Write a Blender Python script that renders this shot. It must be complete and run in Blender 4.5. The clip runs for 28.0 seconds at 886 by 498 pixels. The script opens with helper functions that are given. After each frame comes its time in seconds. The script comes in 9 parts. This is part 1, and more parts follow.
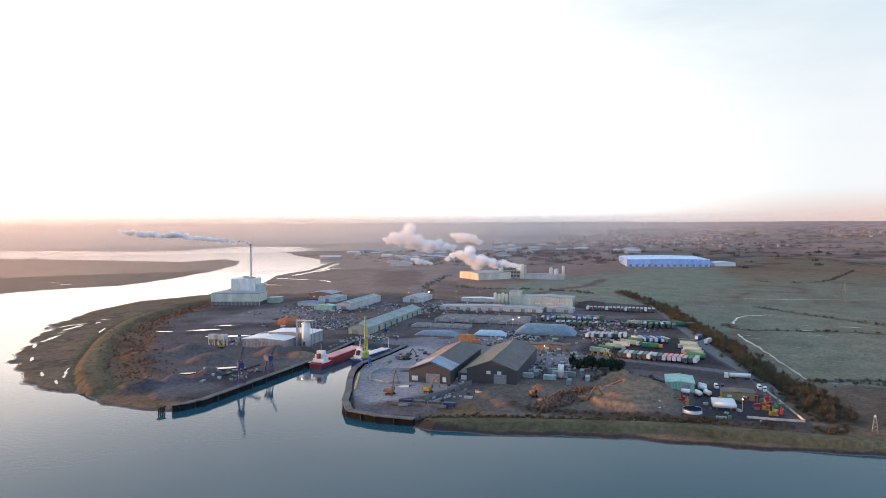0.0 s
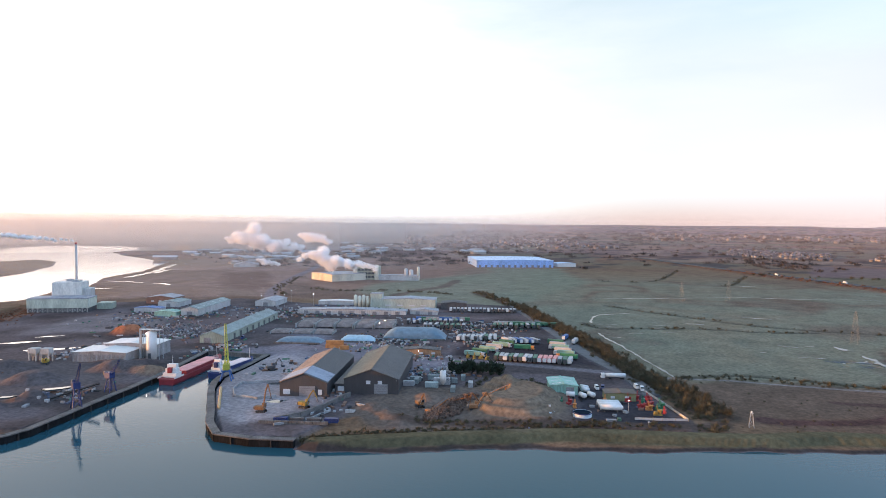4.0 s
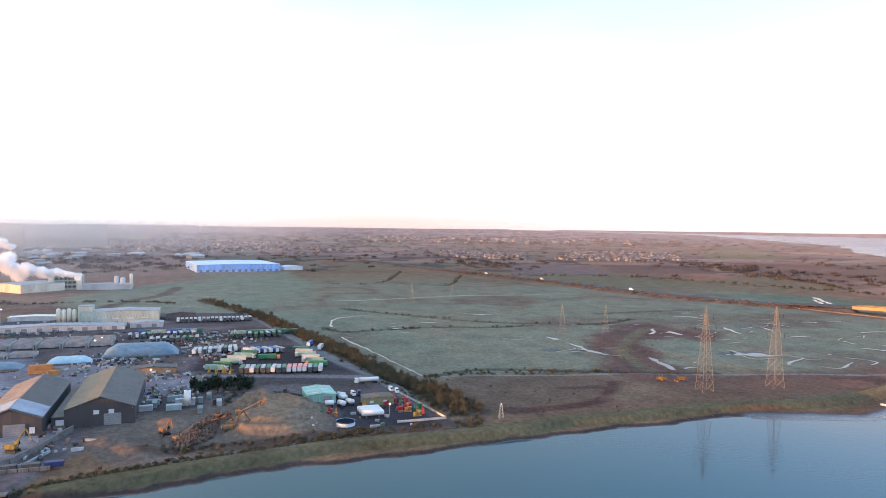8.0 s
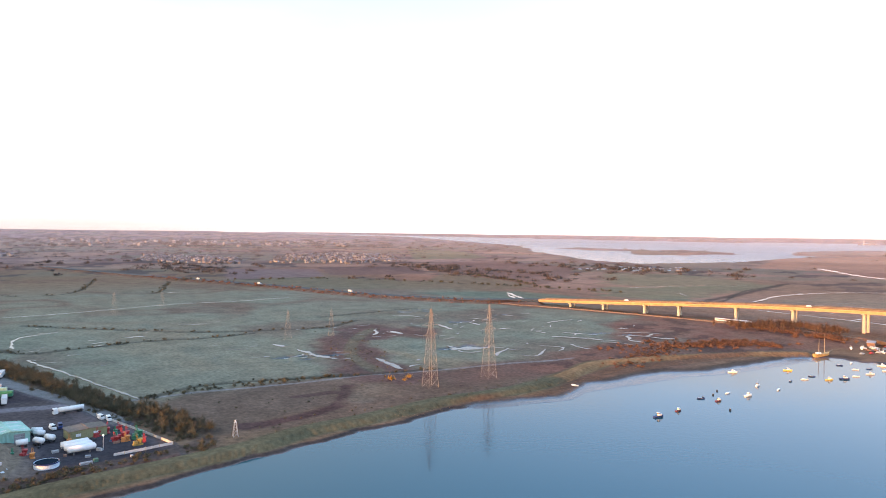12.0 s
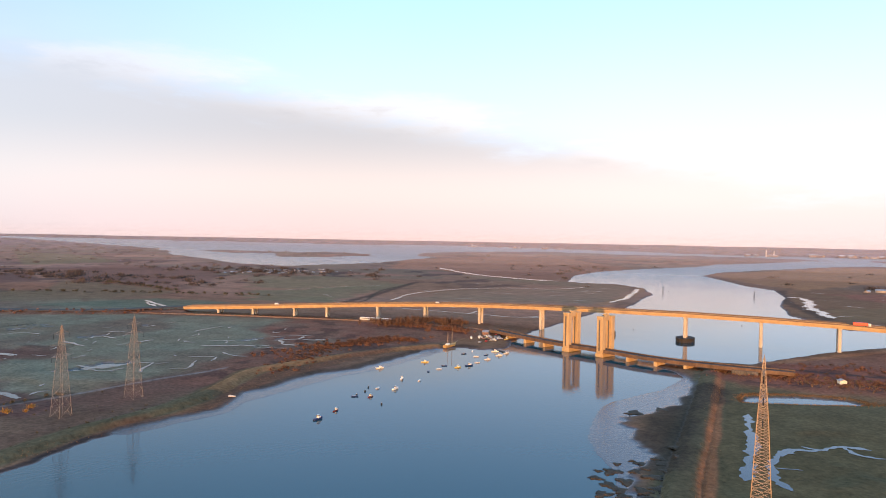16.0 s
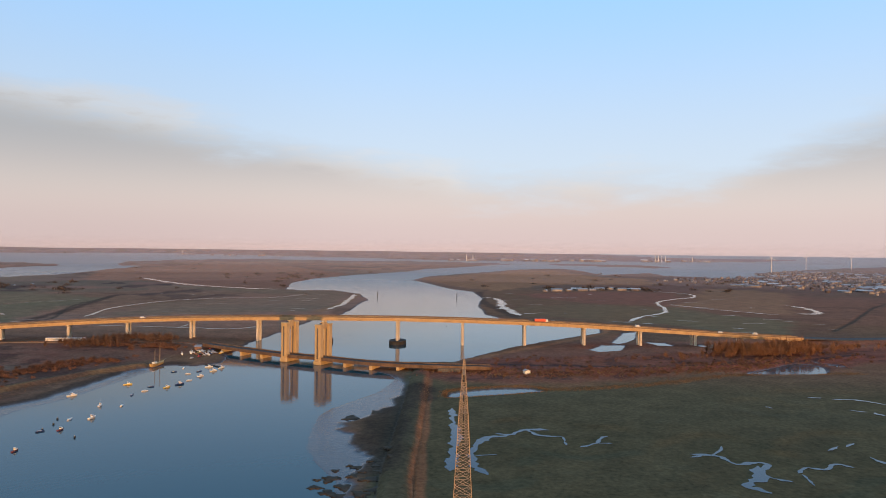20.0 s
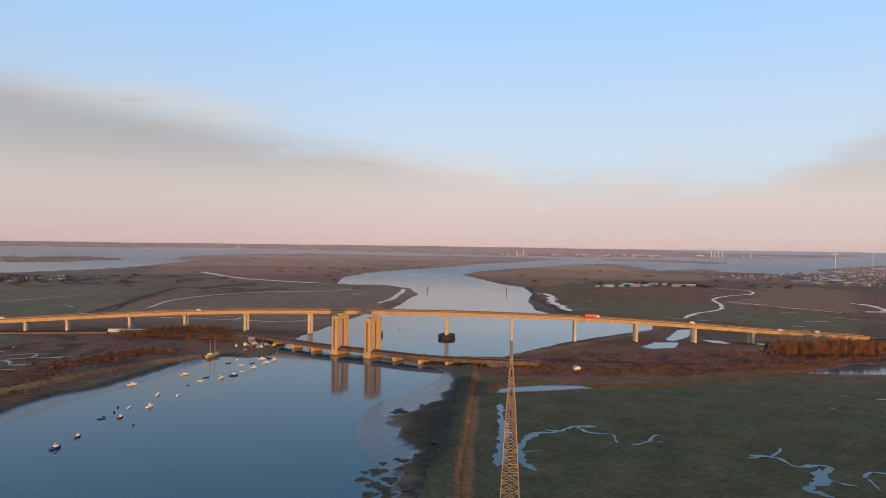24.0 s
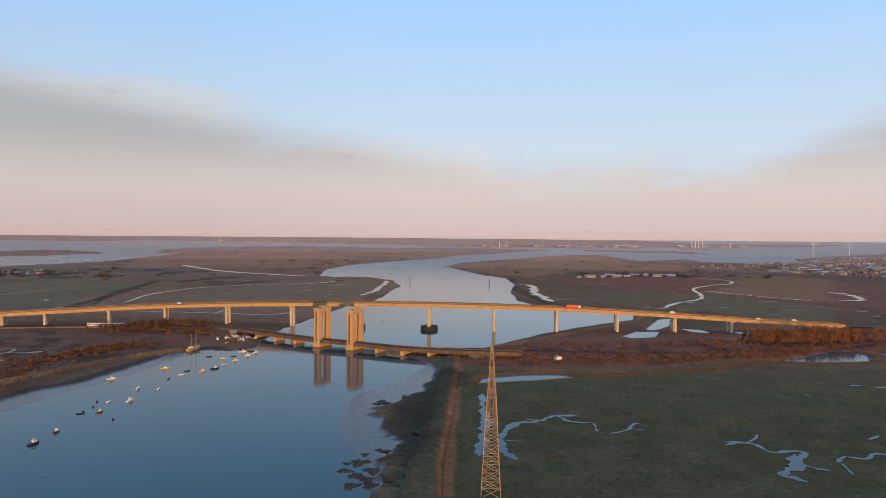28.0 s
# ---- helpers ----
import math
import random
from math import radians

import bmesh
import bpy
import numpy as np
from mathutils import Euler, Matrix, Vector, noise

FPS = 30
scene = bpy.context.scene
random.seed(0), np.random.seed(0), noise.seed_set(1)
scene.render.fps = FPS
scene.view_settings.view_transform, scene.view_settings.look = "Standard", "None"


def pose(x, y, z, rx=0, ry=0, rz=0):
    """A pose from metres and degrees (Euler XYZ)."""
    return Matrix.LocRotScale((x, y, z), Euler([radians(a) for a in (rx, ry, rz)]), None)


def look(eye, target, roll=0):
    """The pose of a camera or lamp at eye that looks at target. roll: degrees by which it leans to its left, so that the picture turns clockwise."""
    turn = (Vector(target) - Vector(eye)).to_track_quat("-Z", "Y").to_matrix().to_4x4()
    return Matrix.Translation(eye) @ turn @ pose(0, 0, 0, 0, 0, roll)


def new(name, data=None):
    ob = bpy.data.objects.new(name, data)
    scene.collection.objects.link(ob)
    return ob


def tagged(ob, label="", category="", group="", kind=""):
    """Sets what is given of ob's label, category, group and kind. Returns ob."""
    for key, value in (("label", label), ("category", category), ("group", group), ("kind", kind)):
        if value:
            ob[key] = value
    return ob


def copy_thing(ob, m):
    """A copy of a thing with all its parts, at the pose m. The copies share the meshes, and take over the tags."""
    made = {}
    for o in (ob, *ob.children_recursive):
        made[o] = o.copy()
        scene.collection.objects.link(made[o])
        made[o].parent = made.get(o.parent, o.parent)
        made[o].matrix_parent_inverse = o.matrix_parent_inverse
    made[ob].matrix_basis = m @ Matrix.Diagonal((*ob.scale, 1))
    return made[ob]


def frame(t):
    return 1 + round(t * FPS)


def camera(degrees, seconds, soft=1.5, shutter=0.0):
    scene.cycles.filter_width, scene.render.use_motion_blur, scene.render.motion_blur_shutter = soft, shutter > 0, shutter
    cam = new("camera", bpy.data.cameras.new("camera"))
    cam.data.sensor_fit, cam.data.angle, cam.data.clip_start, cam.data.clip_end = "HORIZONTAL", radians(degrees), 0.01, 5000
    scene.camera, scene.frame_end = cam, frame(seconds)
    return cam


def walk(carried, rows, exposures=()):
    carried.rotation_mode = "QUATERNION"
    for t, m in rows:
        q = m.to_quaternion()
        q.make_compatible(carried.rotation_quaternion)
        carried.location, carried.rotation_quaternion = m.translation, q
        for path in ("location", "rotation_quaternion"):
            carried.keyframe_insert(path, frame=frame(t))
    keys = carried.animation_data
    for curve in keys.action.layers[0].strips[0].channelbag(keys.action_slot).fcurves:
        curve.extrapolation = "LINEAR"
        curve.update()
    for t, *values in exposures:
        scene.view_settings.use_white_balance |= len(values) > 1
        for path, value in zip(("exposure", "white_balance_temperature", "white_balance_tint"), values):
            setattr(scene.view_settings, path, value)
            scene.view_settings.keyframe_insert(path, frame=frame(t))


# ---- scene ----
# ================= camera =================
cam = camera(65.6, 28.0, soft=0.95)
# seconds, x, y, z, yaw (to the left from +y), pitch, lean
PATH = [
    (0, 37.5, 64.0, 91.1, 120.52, -2.20, -0.28),
    (0.5, 35.8, 60.2, 90.9, 118.27, -2.23, 0.05),
    (1, 34.1, 56.3, 90.8, 116.79, -2.21, 0.09),
    (1.5, 32.3, 52.5, 90.6, 116.08, -2.19, 0.00),
    (2, 30.5, 48.8, 90.4, 115.06, -2.20, 0.00),
    (2.5, 28.7, 45.1, 90.3, 113.52, -2.21, 0.22),
    (4.5, 21.4, 30.8, 90.0, 105.01, -2.10, 0.43),
    (5, 20.0, 27.6, 90.0, 102.68, -2.07, 0.38),
    (5.5, 18.6, 24.7, 90.0, 100.12, -2.01, 0.50),
    (6, 17.4, 21.9, 90.0, 97.08, -1.96, 0.51),
    (6.5, 16.4, 19.4, 90.1, 94.07, -1.88, 0.66),
    (7, 15.6, 17.2, 90.3, 91.66, -1.85, 0.64),
    (7.5, 14.9, 15.4, 90.5, 88.42, -1.77, 0.69),
    (8, 14.2, 13.9, 90.8, 84.07, -1.71, 0.70),
    (8.5, 13.5, 12.5, 91.1, 79.08, -1.63, 0.71),
    (9, 12.6, 11.1, 91.4, 75.99, -1.58, 0.69),
    (9.5, 11.7, 9.9, 91.7, 73.42, -1.54, 0.71),
    (10, 10.6, 8.6, 91.9, 70.47, -1.49, 0.72),
    (10.5, 9.5, 7.5, 92.1, 67.67, -1.45, 0.70),
    (11, 8.2, 6.5, 92.3, 65.22, -1.38, 0.69),
    (11.5, 6.8, 5.7, 92.5, 62.83, -1.34, 0.68),
    (12, 5.4, 5.0, 92.7, 60.39, -1.29, 0.69),
    (12.5, 4.0, 4.5, 92.9, 57.80, -1.23, 0.74),
    (14.5, -2.2, 3.3, 93.5, 47.29, -1.00, 1.01),
    (15, -2.5, 2.3, 94.0, 43.28, -0.93, 1.10),
    (15.5, -2.7, 1.3, 94.5, 37.62, -0.82, 1.08),
    (16, -2.8, 0.3, 95.1, 31.21, -0.72, 1.01),
    (16.5, -2.7, -0.6, 95.7, 25.54, -0.62, 0.97),
    (17, -2.5, -1.3, 96.3, 20.70, -0.54, 0.92),
    (17.5, -2.3, -1.8, 96.9, 16.32, -0.49, 0.83),
    (18, -2.2, -2.0, 97.2, 14.14, -0.46, 0.88),
    (18.5, -2.1, -2.0, 97.5, 11.91, -0.27, 0.86),
    (19, -2.1, -1.9, 97.7, 9.05, -0.06, 0.77),
    (19.5, -2.0, -1.9, 97.7, 7.92, 0.12, 0.71),
    (20, -1.9, -1.8, 97.8, 8.01, 0.13, 0.68),
    (20.5, -1.8, -1.6, 97.8, 8.46, 0.04, 0.74),
    (21, -1.7, -1.5, 97.8, 8.94, -0.08, 0.77),
    (21.5, -1.6, -1.3, 97.8, 9.46, -0.13, 0.74),
    (23.5, -1.2, -0.0, 97.2, 11.65, -0.26, 0.75),
    (24, -1.1, 0.3, 97.2, 12.19, -0.33, 0.74),
    (24.5, -1.1, 0.6, 97.2, 12.72, -0.45, 0.80),
    (25, -1.1, 0.9, 97.2, 13.29, -0.53, 0.82),
    (25.5, -1.0, 1.0, 97.3, 13.69, -0.56, 0.83),
    (26, -0.9, 1.0, 97.3, 14.00, -0.62, 0.74),
    (26.5, -0.6, 0.8, 97.3, 13.62, -0.64, 0.70),
    (27, -0.4, 0.5, 97.3, 11.89, -0.67, 0.60),
    (27.5, -0.2, 0.3, 97.2, 11.25, -0.85, 0.53),
    (28, 0.0, 0.0, 97.0, 10.77, -1.00, 0.45),
]


def seat(x, y, z, yaw, pitch, lean):
    """The camera's pose: heading, tilt, and lean about its own axis."""
    return pose(x, y, z, 0, 0, yaw) @ pose(0, 0, 0, 90 + pitch) @ pose(0, 0, 0, 0, 0, lean)


walk(cam, [(t, seat(*row)) for t, *row in PATH],
     exposures=[(t, e, 6850 if t < 13 else 6800 if t < 16 else 6650 if t < 18 else 6550, 19 if t < 13 else 19 if t < 16 else 15 if t < 18 else 12) for t, e in ((0, 0.40), (2, 0.44), (5, 0.60), (8, 0.85), (10, 1.0), (12.5, 0.98), (14.5, 0.55), (17, 0.14), (19.5, -0.31), (28, -0.41))])

# ================= sky and sun =================
SUN_YAW, SUN_EL, HAZE_YAW = 202.0, 3.2, 158.0
world = bpy.data.worlds.new("sky")
scene.world = world
world.use_nodes = True
wn, wl = world.node_tree.nodes, world.node_tree.links
wn.clear()


def wnode(kind, **inputs):
    n = wn.new(kind)
    for k, v in inputs.items():
        n.inputs[int(k[1:])].default_value = v
    return n


def wmath(op, a, b=0.0, clamp=False):
    n = wn.new("ShaderNodeMath")
    n.operation, n.use_clamp = op, clamp
    for i, v in enumerate((a, b)):
        if isinstance(v, (int, float)):
            n.inputs[i].default_value = v
        else:
            wl.new(v, n.inputs[i])
    return n.outputs[0]


def wsmooth(v, lo, hi):
    n = wn.new("ShaderNodeMapRange")
    n.interpolation_type = "SMOOTHSTEP"
    wl.new(v, n.inputs[0])
    n.inputs[1].default_value, n.inputs[2].default_value = lo, hi
    return n.outputs[0]


def wmix(fac, a, b):
    n = wn.new("ShaderNodeMix")
    n.data_type = "RGBA"
    if isinstance(fac, (int, float)):
        n.inputs[0].default_value = fac
    else:
        wl.new(fac, n.inputs[0])
    for i, v in ((6, a), (7, b)):
        if isinstance(v, tuple):
            n.inputs[i].default_value = (*v, 1)
        else:
            wl.new(v, n.inputs[i])
    return n.outputs[2]


sky = wn.new("ShaderNodeTexSky")
sky.sky_type, sky.sun_disc = "NISHITA", False
sky.sun_elevation, sky.sun_rotation = radians(SUN_EL), radians(-SUN_YAW)
sky.altitude, sky.air_density, sky.dust_density, sky.ozone_density = 90, 1.0, 1.2, 1.5
coords = wn.new("ShaderNodeTexCoord")
split = wn.new("ShaderNodeSeparateXYZ")
wl.new(coords.outputs["Generated"], split.inputs[0])
sx, sy, sz = split.outputs
# how far a direction faces the sun, -1 to 1
sunward = wmath("ADD", wmath("MULTIPLY", sx, -math.sin(radians(SUN_YAW))), wmath("MULTIPLY", sy, math.cos(radians(SUN_YAW))))
# the thin high haze lies to the south-west, the clear blue to the north-east
hazeward = wmath("ADD", wmath("MULTIPLY", sx, -math.sin(radians(HAZE_YAW))), wmath("MULTIPLY", sy, math.cos(radians(HAZE_YAW))))
# stretched cloud noise
stretch = wn.new("ShaderNodeMapping")
stretch.inputs[3].default_value = (1.6, 1.6, 7.0)
wl.new(coords.outputs["Generated"], stretch.inputs[0])
puff = wn.new("ShaderNodeTexNoise")
puff.inputs["Scale"].default_value, puff.inputs["Detail"].default_value, puff.inputs["Roughness"].default_value = 1.7, 7.0, 0.6
wl.new(stretch.outputs[0], puff.inputs["Vector"])
wob = wmath("SUBTRACT", puff.outputs[0], 0.5)
# elevation of the cloud sheet's upper edge: higher towards the west, low in the north-east
west = wmath("MULTIPLY", wmath("MAXIMUM", wmath("SUBTRACT", wmath("MULTIPLY", sx, -1.0), 0.12), 0.0), 0.17)
east = wmath("MULTIPLY", wmath("MAXIMUM", wmath("SUBTRACT", sx, 0.22), 0.0), 0.35)
edge = wmath("ADD", wmath("ADD", wmath("ADD", west, east), 0.100), wmath("MULTIPLY", wob, 0.17))
rel = wmath("SUBTRACT", sz, edge)
sheet = wmath("SUBTRACT", 1.0, wsmooth(rel, -0.035, 0.028))
north = wsmooth(hazeward, 0.5, -0.5)
strength = 0.075
lift = wnode("ShaderNodeVectorMath")
lift.operation = "SCALE"
wl.new(sky.outputs[0], lift.inputs[0])
lift.inputs[3].default_value = strength
air = lift.outputs[0]
# thin white veil over the sunward half
veil = wmath("MULTIPLY", wsmooth(hazeward, -0.75, 0.35), 0.85)
glow = wmath("MULTIPLY", wsmooth(sunward, 0.35, 1.0), wsmooth(sz, 0.5, 0.0))
upper = wmix(wsmooth(hazeward, 0.45, 1.0), (0.45, 0.64, 0.72), (1.02, 1.08, 1.08))
hazy = wmix(wsmooth(wmath("ADD", sz, wmath("MULTIPLY", wob, 0.25)), 0.08, 0.42), wmix(wsmooth(hazeward, 0.35, 1.0), (0.74, 0.85, 0.88), (1.7, 1.75, 1.68)), upper)
hazy = wmix(wsmooth(sz, 0.36, 0.62), hazy, (0.30, 0.46, 0.58))
hazy = wmix(wmath("MULTIPLY", wsmooth(sz, 0.05, 0.0), wsmooth(hazeward, 0.75, 0.3)), hazy, (0.66, 0.54, 0.49))
hazy = wmix(wmath("MULTIPLY", wsmooth(sz, 0.07, 0.0), wsmooth(hazeward, 0.7, 0.95)), hazy, (1.75, 1.50, 1.22))
# the blown-out glow low over the estuary, beside the rising sun
# raised far past white as added light for the water below
hazy = wmix(wmath("MULTIPLY", wmath("MULTIPLY", wsmooth(sz, 0.0, 0.05), wsmooth(sz, 0.27, 0.09)), wsmooth(hazeward, 0.66, 0.99)), hazy, (4.4, 4.1, 3.6))
white = wmix(glow, hazy, (2.6, 2.3, 1.9))
air = wmix(veil, air, white)
blue = wmix(wsmooth(sz, 0.05, 0.42), (0.97, 1.13, 1.28), (0.51, 0.98, 1.60))
air = wmix(wmath("MULTIPLY", north, 0.85), air, blue)
# grey-lilac cloud sheet in the north, peach and pink low down
low = wmix(wsmooth(sz, 0.0, 0.10), (0.90, 0.69, 0.65), (0.96, 0.83, 0.75))
cloud = wmix(wsmooth(sz, 0.05, 0.16), low, (0.61, 0.62, 0.63))
rim = wmath("MULTIPLY", wsmooth(rel, -0.045, 0.0), wsmooth(wob, -0.05, 0.12))
cloud = wmix(wmath("MULTIPLY", rim, 0.6), cloud, (1.15, 1.10, 1.02))
air = wmix(wmath("MULTIPLY", wmath("MULTIPLY", sheet, north), 0.92), air, cloud)
# the sky is dimmed a little towards the north-west
nw = wmath("ADD", wmath("MULTIPLY", sx, -math.sin(radians(55.0))), wmath("MULTIPLY", sy, math.cos(radians(55.0))))
dim = wn.new("ShaderNodeVectorMath")
dim.operation = "SCALE"
wl.new(air, dim.inputs[0])
wl.new(wmath("SUBTRACT", 1.0, wmath("MULTIPLY", wsmooth(nw, 0.72, 1.0), 0.09)), dim.inputs[3])
air = dim.outputs[0]
bg = wn.new("ShaderNodeBackground")
bg.inputs[1].default_value = 1.0
wl.new(air, bg.inputs[0])
wo = wn.new("ShaderNodeOutputWorld")
wl.new(bg.outputs[0], wo.inputs[0])

sun = new("sun", bpy.data.lights.new("sun", "SUN"))
sun.data.energy, sun.data.angle, sun.data.color = 4.6, radians(0.6), (1.0, 0.48, 0.15)
sun.matrix_world = look((0, 0, 0), (math.sin(radians(SUN_YAW)) * math.cos(radians(SUN_EL)), -math.cos(radians(SUN_YAW)) * math.cos(radians(SUN_EL)), -math.sin(radians(SUN_EL))))
sun.location = (0, 0, 400)

# ================= materials =================
MATS = {}


def shade(name, colour, rough=0.8, metal=0.0, vary=0.18, grain=1.0, bump=0.0, spec=0.3, streak=0.0, rand=0.0):
    """A worn surface: base colour, stains at two sizes, fine grain relief."""
    if name in MATS:
        return MATS[name]
    m = bpy.data.materials.new(name)
    m.use_nodes = True
    nt = m.node_tree
    b = nt.nodes["Principled BSDF"]
    b.inputs["Roughness"].default_value, b.inputs["Metallic"].default_value = rough, metal
    b.inputs["Specular IOR Level"].default_value = spec
    geo = nt.nodes.new("ShaderNodeNewGeometry")
    n1, n2 = nt.nodes.new("ShaderNodeTexNoise"), nt.nodes.new("ShaderNodeTexNoise")
    n1.inputs["Scale"].default_value, n1.inputs["Detail"].default_value = 0.22 * grain, 4
    n2.inputs["Scale"].default_value, n2.inputs["Detail"].default_value = 2.3 * grain, 5
    mp = nt.nodes.new("ShaderNodeMapping")
    mp.inputs[3].default_value = (1, 1, 0.25 if streak else 1)
    nt.links.new(geo.outputs["Position"], mp.inputs[0])
    nt.links.new(mp.outputs[0], n1.inputs["Vector"])
    nt.links.new(mp.outputs[0], n2.inputs["Vector"])
    add = nt.nodes.new("ShaderNodeMath")
    nt.links.new(n1.outputs[0], add.inputs[0])
    nt.links.new(n2.outputs[0], add.inputs[1])
    rng = nt.nodes.new("ShaderNodeMapRange")
    nt.links.new(add.outputs[0], rng.inputs[0])
    rng.inputs[1].default_value, rng.inputs[2].default_value = 0.65, 1.35
    rng.inputs[3].default_value, rng.inputs[4].default_value = 1 - vary * 1.6, 1 + vary * 1.6
    fac = rng.outputs[0]
    if rand:
        info = nt.nodes.new("ShaderNodeObjectInfo")
        r2 = nt.nodes.new("ShaderNodeMapRange")
        nt.links.new(info.outputs["Random"], r2.inputs[0])
        r2.inputs[3].default_value, r2.inputs[4].default_value = 1 - rand, 1 + rand
        mu = nt.nodes.new("ShaderNodeMath")
        mu.operation = "MULTIPLY"
        nt.links.new(fac, mu.inputs[0])
        nt.links.new(r2.outputs[0], mu.inputs[1])
        fac = mu.outputs[0]
    sc = nt.nodes.new("ShaderNodeVectorMath")
    sc.operation = "SCALE"
    sc.inputs[0].default_value = colour
    nt.links.new(fac, sc.inputs[3])
    nt.links.new(sc.outputs[0], b.inputs["Base Color"])
    if bump:
        bp = nt.nodes.new("ShaderNodeBump")
        bp.inputs["Strength"].default_value, bp.inputs["Distance"].default_value = bump, 0.3 / grain
        nt.links.new(n2.outputs[0], bp.inputs["Height"])
        nt.links.new(bp.outputs[0], b.inputs["Normal"])
    MATS[name] = m
    return m


def lamp_mat(name, colour, power):
    if name not in MATS:
        m = bpy.data.materials.new(name)
        m.use_nodes = True
        b = m.node_tree.nodes["Principled BSDF"]
        b.inputs["Emission Color"].default_value, b.inputs["Emission Strength"].default_value = (*colour, 1), power
        MATS[name] = m
    return MATS[name]


def corrugated(name, colour, pitch=1.2, axis=0, rough=0.55, vary=0.2, metal=0.0):
    """Profiled sheet: fine ribs by bump, streaks and stains."""
    m = shade(name, colour, rough, metal, vary, 0.6, 0.0, 0.35, 1.0)
    nt = m.node_tree
    if "ribs" not in nt.nodes:
        tc = nt.nodes.new("ShaderNodeTexCoord")
        w = nt.nodes.new("ShaderNodeTexWave")
        w.name = "ribs"
        w.bands_direction = "XY"[axis]
        w.inputs["Scale"].default_value = 1.0 / pitch
        nt.links.new(tc.outputs["Object"], w.inputs["Vector"])
        bp = nt.nodes.new("ShaderNodeBump")
        bp.inputs["Strength"].default_value, bp.inputs["Distance"].default_value = 0.5, 0.12
        nt.links.new(w.outputs["Fac"], bp.inputs["Height"])
        nt.links.new(bp.outputs[0], nt.nodes["Principled BSDF"].inputs["Normal"])
    return m


# ================= building helpers =================
def part(name, bm, material, parent=None, label="", smooth=False):
    me = bpy.data.meshes.new(name)
    bm.normal_update()
    bm.to_mesh(me)
    bm.free()
    me.materials.append(material)
    if smooth:
        me.polygons.foreach_set("use_smooth", [True] * len(me.polygons))
    ob = new(name, me)
    ob.parent = parent
    if label:
        ob["label"] = label
    return ob


def thing(name, label, category, group="", at=(0, 0, 0), turn=0.0, kind=""):
    ob = new(name)
    ob.matrix_world = pose(*at, 0, 0, turn)
    return tagged(ob, label, category, group, kind)


def box(bm, sx_, sy_, sz_, x=0, y=0, z=0, turn=0.0, tilt=0.0, bevel=0.0):
    """A box whose base stands at z."""
    r = bmesh.ops.create_cube(bm, size=1, matrix=pose(x, y, z + sz_ / 2, tilt, 0, turn) @ Matrix.Diagonal((sx_, sy_, sz_, 1)))
    if bevel:
        edges = list({e for v in r["verts"] for e in v.link_edges})
        bmesh.ops.bevel(bm, geom=edges, offset=bevel, segments=1, affect="EDGES")
    return bm


def tube(bm, r1, r2, p, q, seg=8, caps=True):
    """A tapered tube from p to q."""
    p, q = Vector(p), Vector(q)
    d = q - p
    m = Matrix.Translation((p + q) / 2) @ d.to_track_quat("Z", "Y").to_matrix().to_4x4()
    bmesh.ops.create_cone(bm, cap_ends=caps, segments=seg, radius1=r1, radius2=r2, depth=d.length, matrix=m)
    return bm


def prism(bm, outline, z0, z1):
    """A solid from a plan outline."""
    lo = [bm.verts.new((x, y, z0)) for x, y in outline]
    hi = [bm.verts.new((x, y, z1)) for x, y in outline]
    n = len(outline)
    for i in range(n):
        bm.faces.new((lo[i], lo[(i + 1) % n], hi[(i + 1) % n], hi[i]))
    bm.faces.new(hi)
    bm.faces.new(lo[::-1])
    bmesh.ops.recalc_face_normals(bm, faces=bm.faces[:])
    return bm


def extrude_y(bm, profile, y0, y1):
    """A solid from an x-z profile, along y."""
    a = [bm.verts.new((x, y0, z)) for x, z in profile]
    b = [bm.verts.new((x, y1, z)) for x, z in profile]
    n = len(profile)
    for i in range(n):
        bm.faces.new((a[i], a[(i + 1) % n], b[(i + 1) % n], b[i]))
    bm.faces.new(a[::-1])
    bm.faces.new(b)
    bmesh.ops.recalc_face_normals(bm, faces=bm.faces[:])
    return bm


def B():
    return bmesh.new()

# ================= the lie of the land =================
EYE, NEAR_R, FAR_R = 97.0, 2000.0, 2900.0


def lie(x, y):
    """The flat plain up to 2 km; beyond, drawn in and tilted up along the camera's sight lines: plan point -> x, y, z
    and the shrink of the far country.
    """
    d = np.maximum(np.hypot(x, y), 1e-6)
    u = np.maximum(d - NEAR_R, 0)
    r = np.where(d < NEAR_R, d, NEAR_R + FAR_R * u / (u + FAR_R))
    s = r / d
    return x * s, y * s, EYE * (1 - s), s


def spot(x, y, z=0.0):
    a, b, c, s = lie(np.float64(x), np.float64(y))
    return float(a), float(b), float(c + z * s), float(s)


def curve(points, steps=6, closed=False):
    """A smooth line through plan points (Catmull-Rom)."""
    p = np.array(points, float)
    if closed:
        p = np.vstack([p[-1], p, p[0], p[1]])
    else:
        p = np.vstack([2 * p[0] - p[1], p, 2 * p[-1] - p[-2]])
    out = []
    for a, b, c, d in zip(p, p[1:], p[2:], p[3:]):
        for k in range(steps):
            u = k / steps
            out.append(0.5 * (2 * b + (c - a) * u + (2 * a - 5 * b + 4 * c - d) * u * u + (3 * b - a - 3 * c + d) * u ** 3))
    if not closed:
        out.append(p[-2])
    return np.array(out)


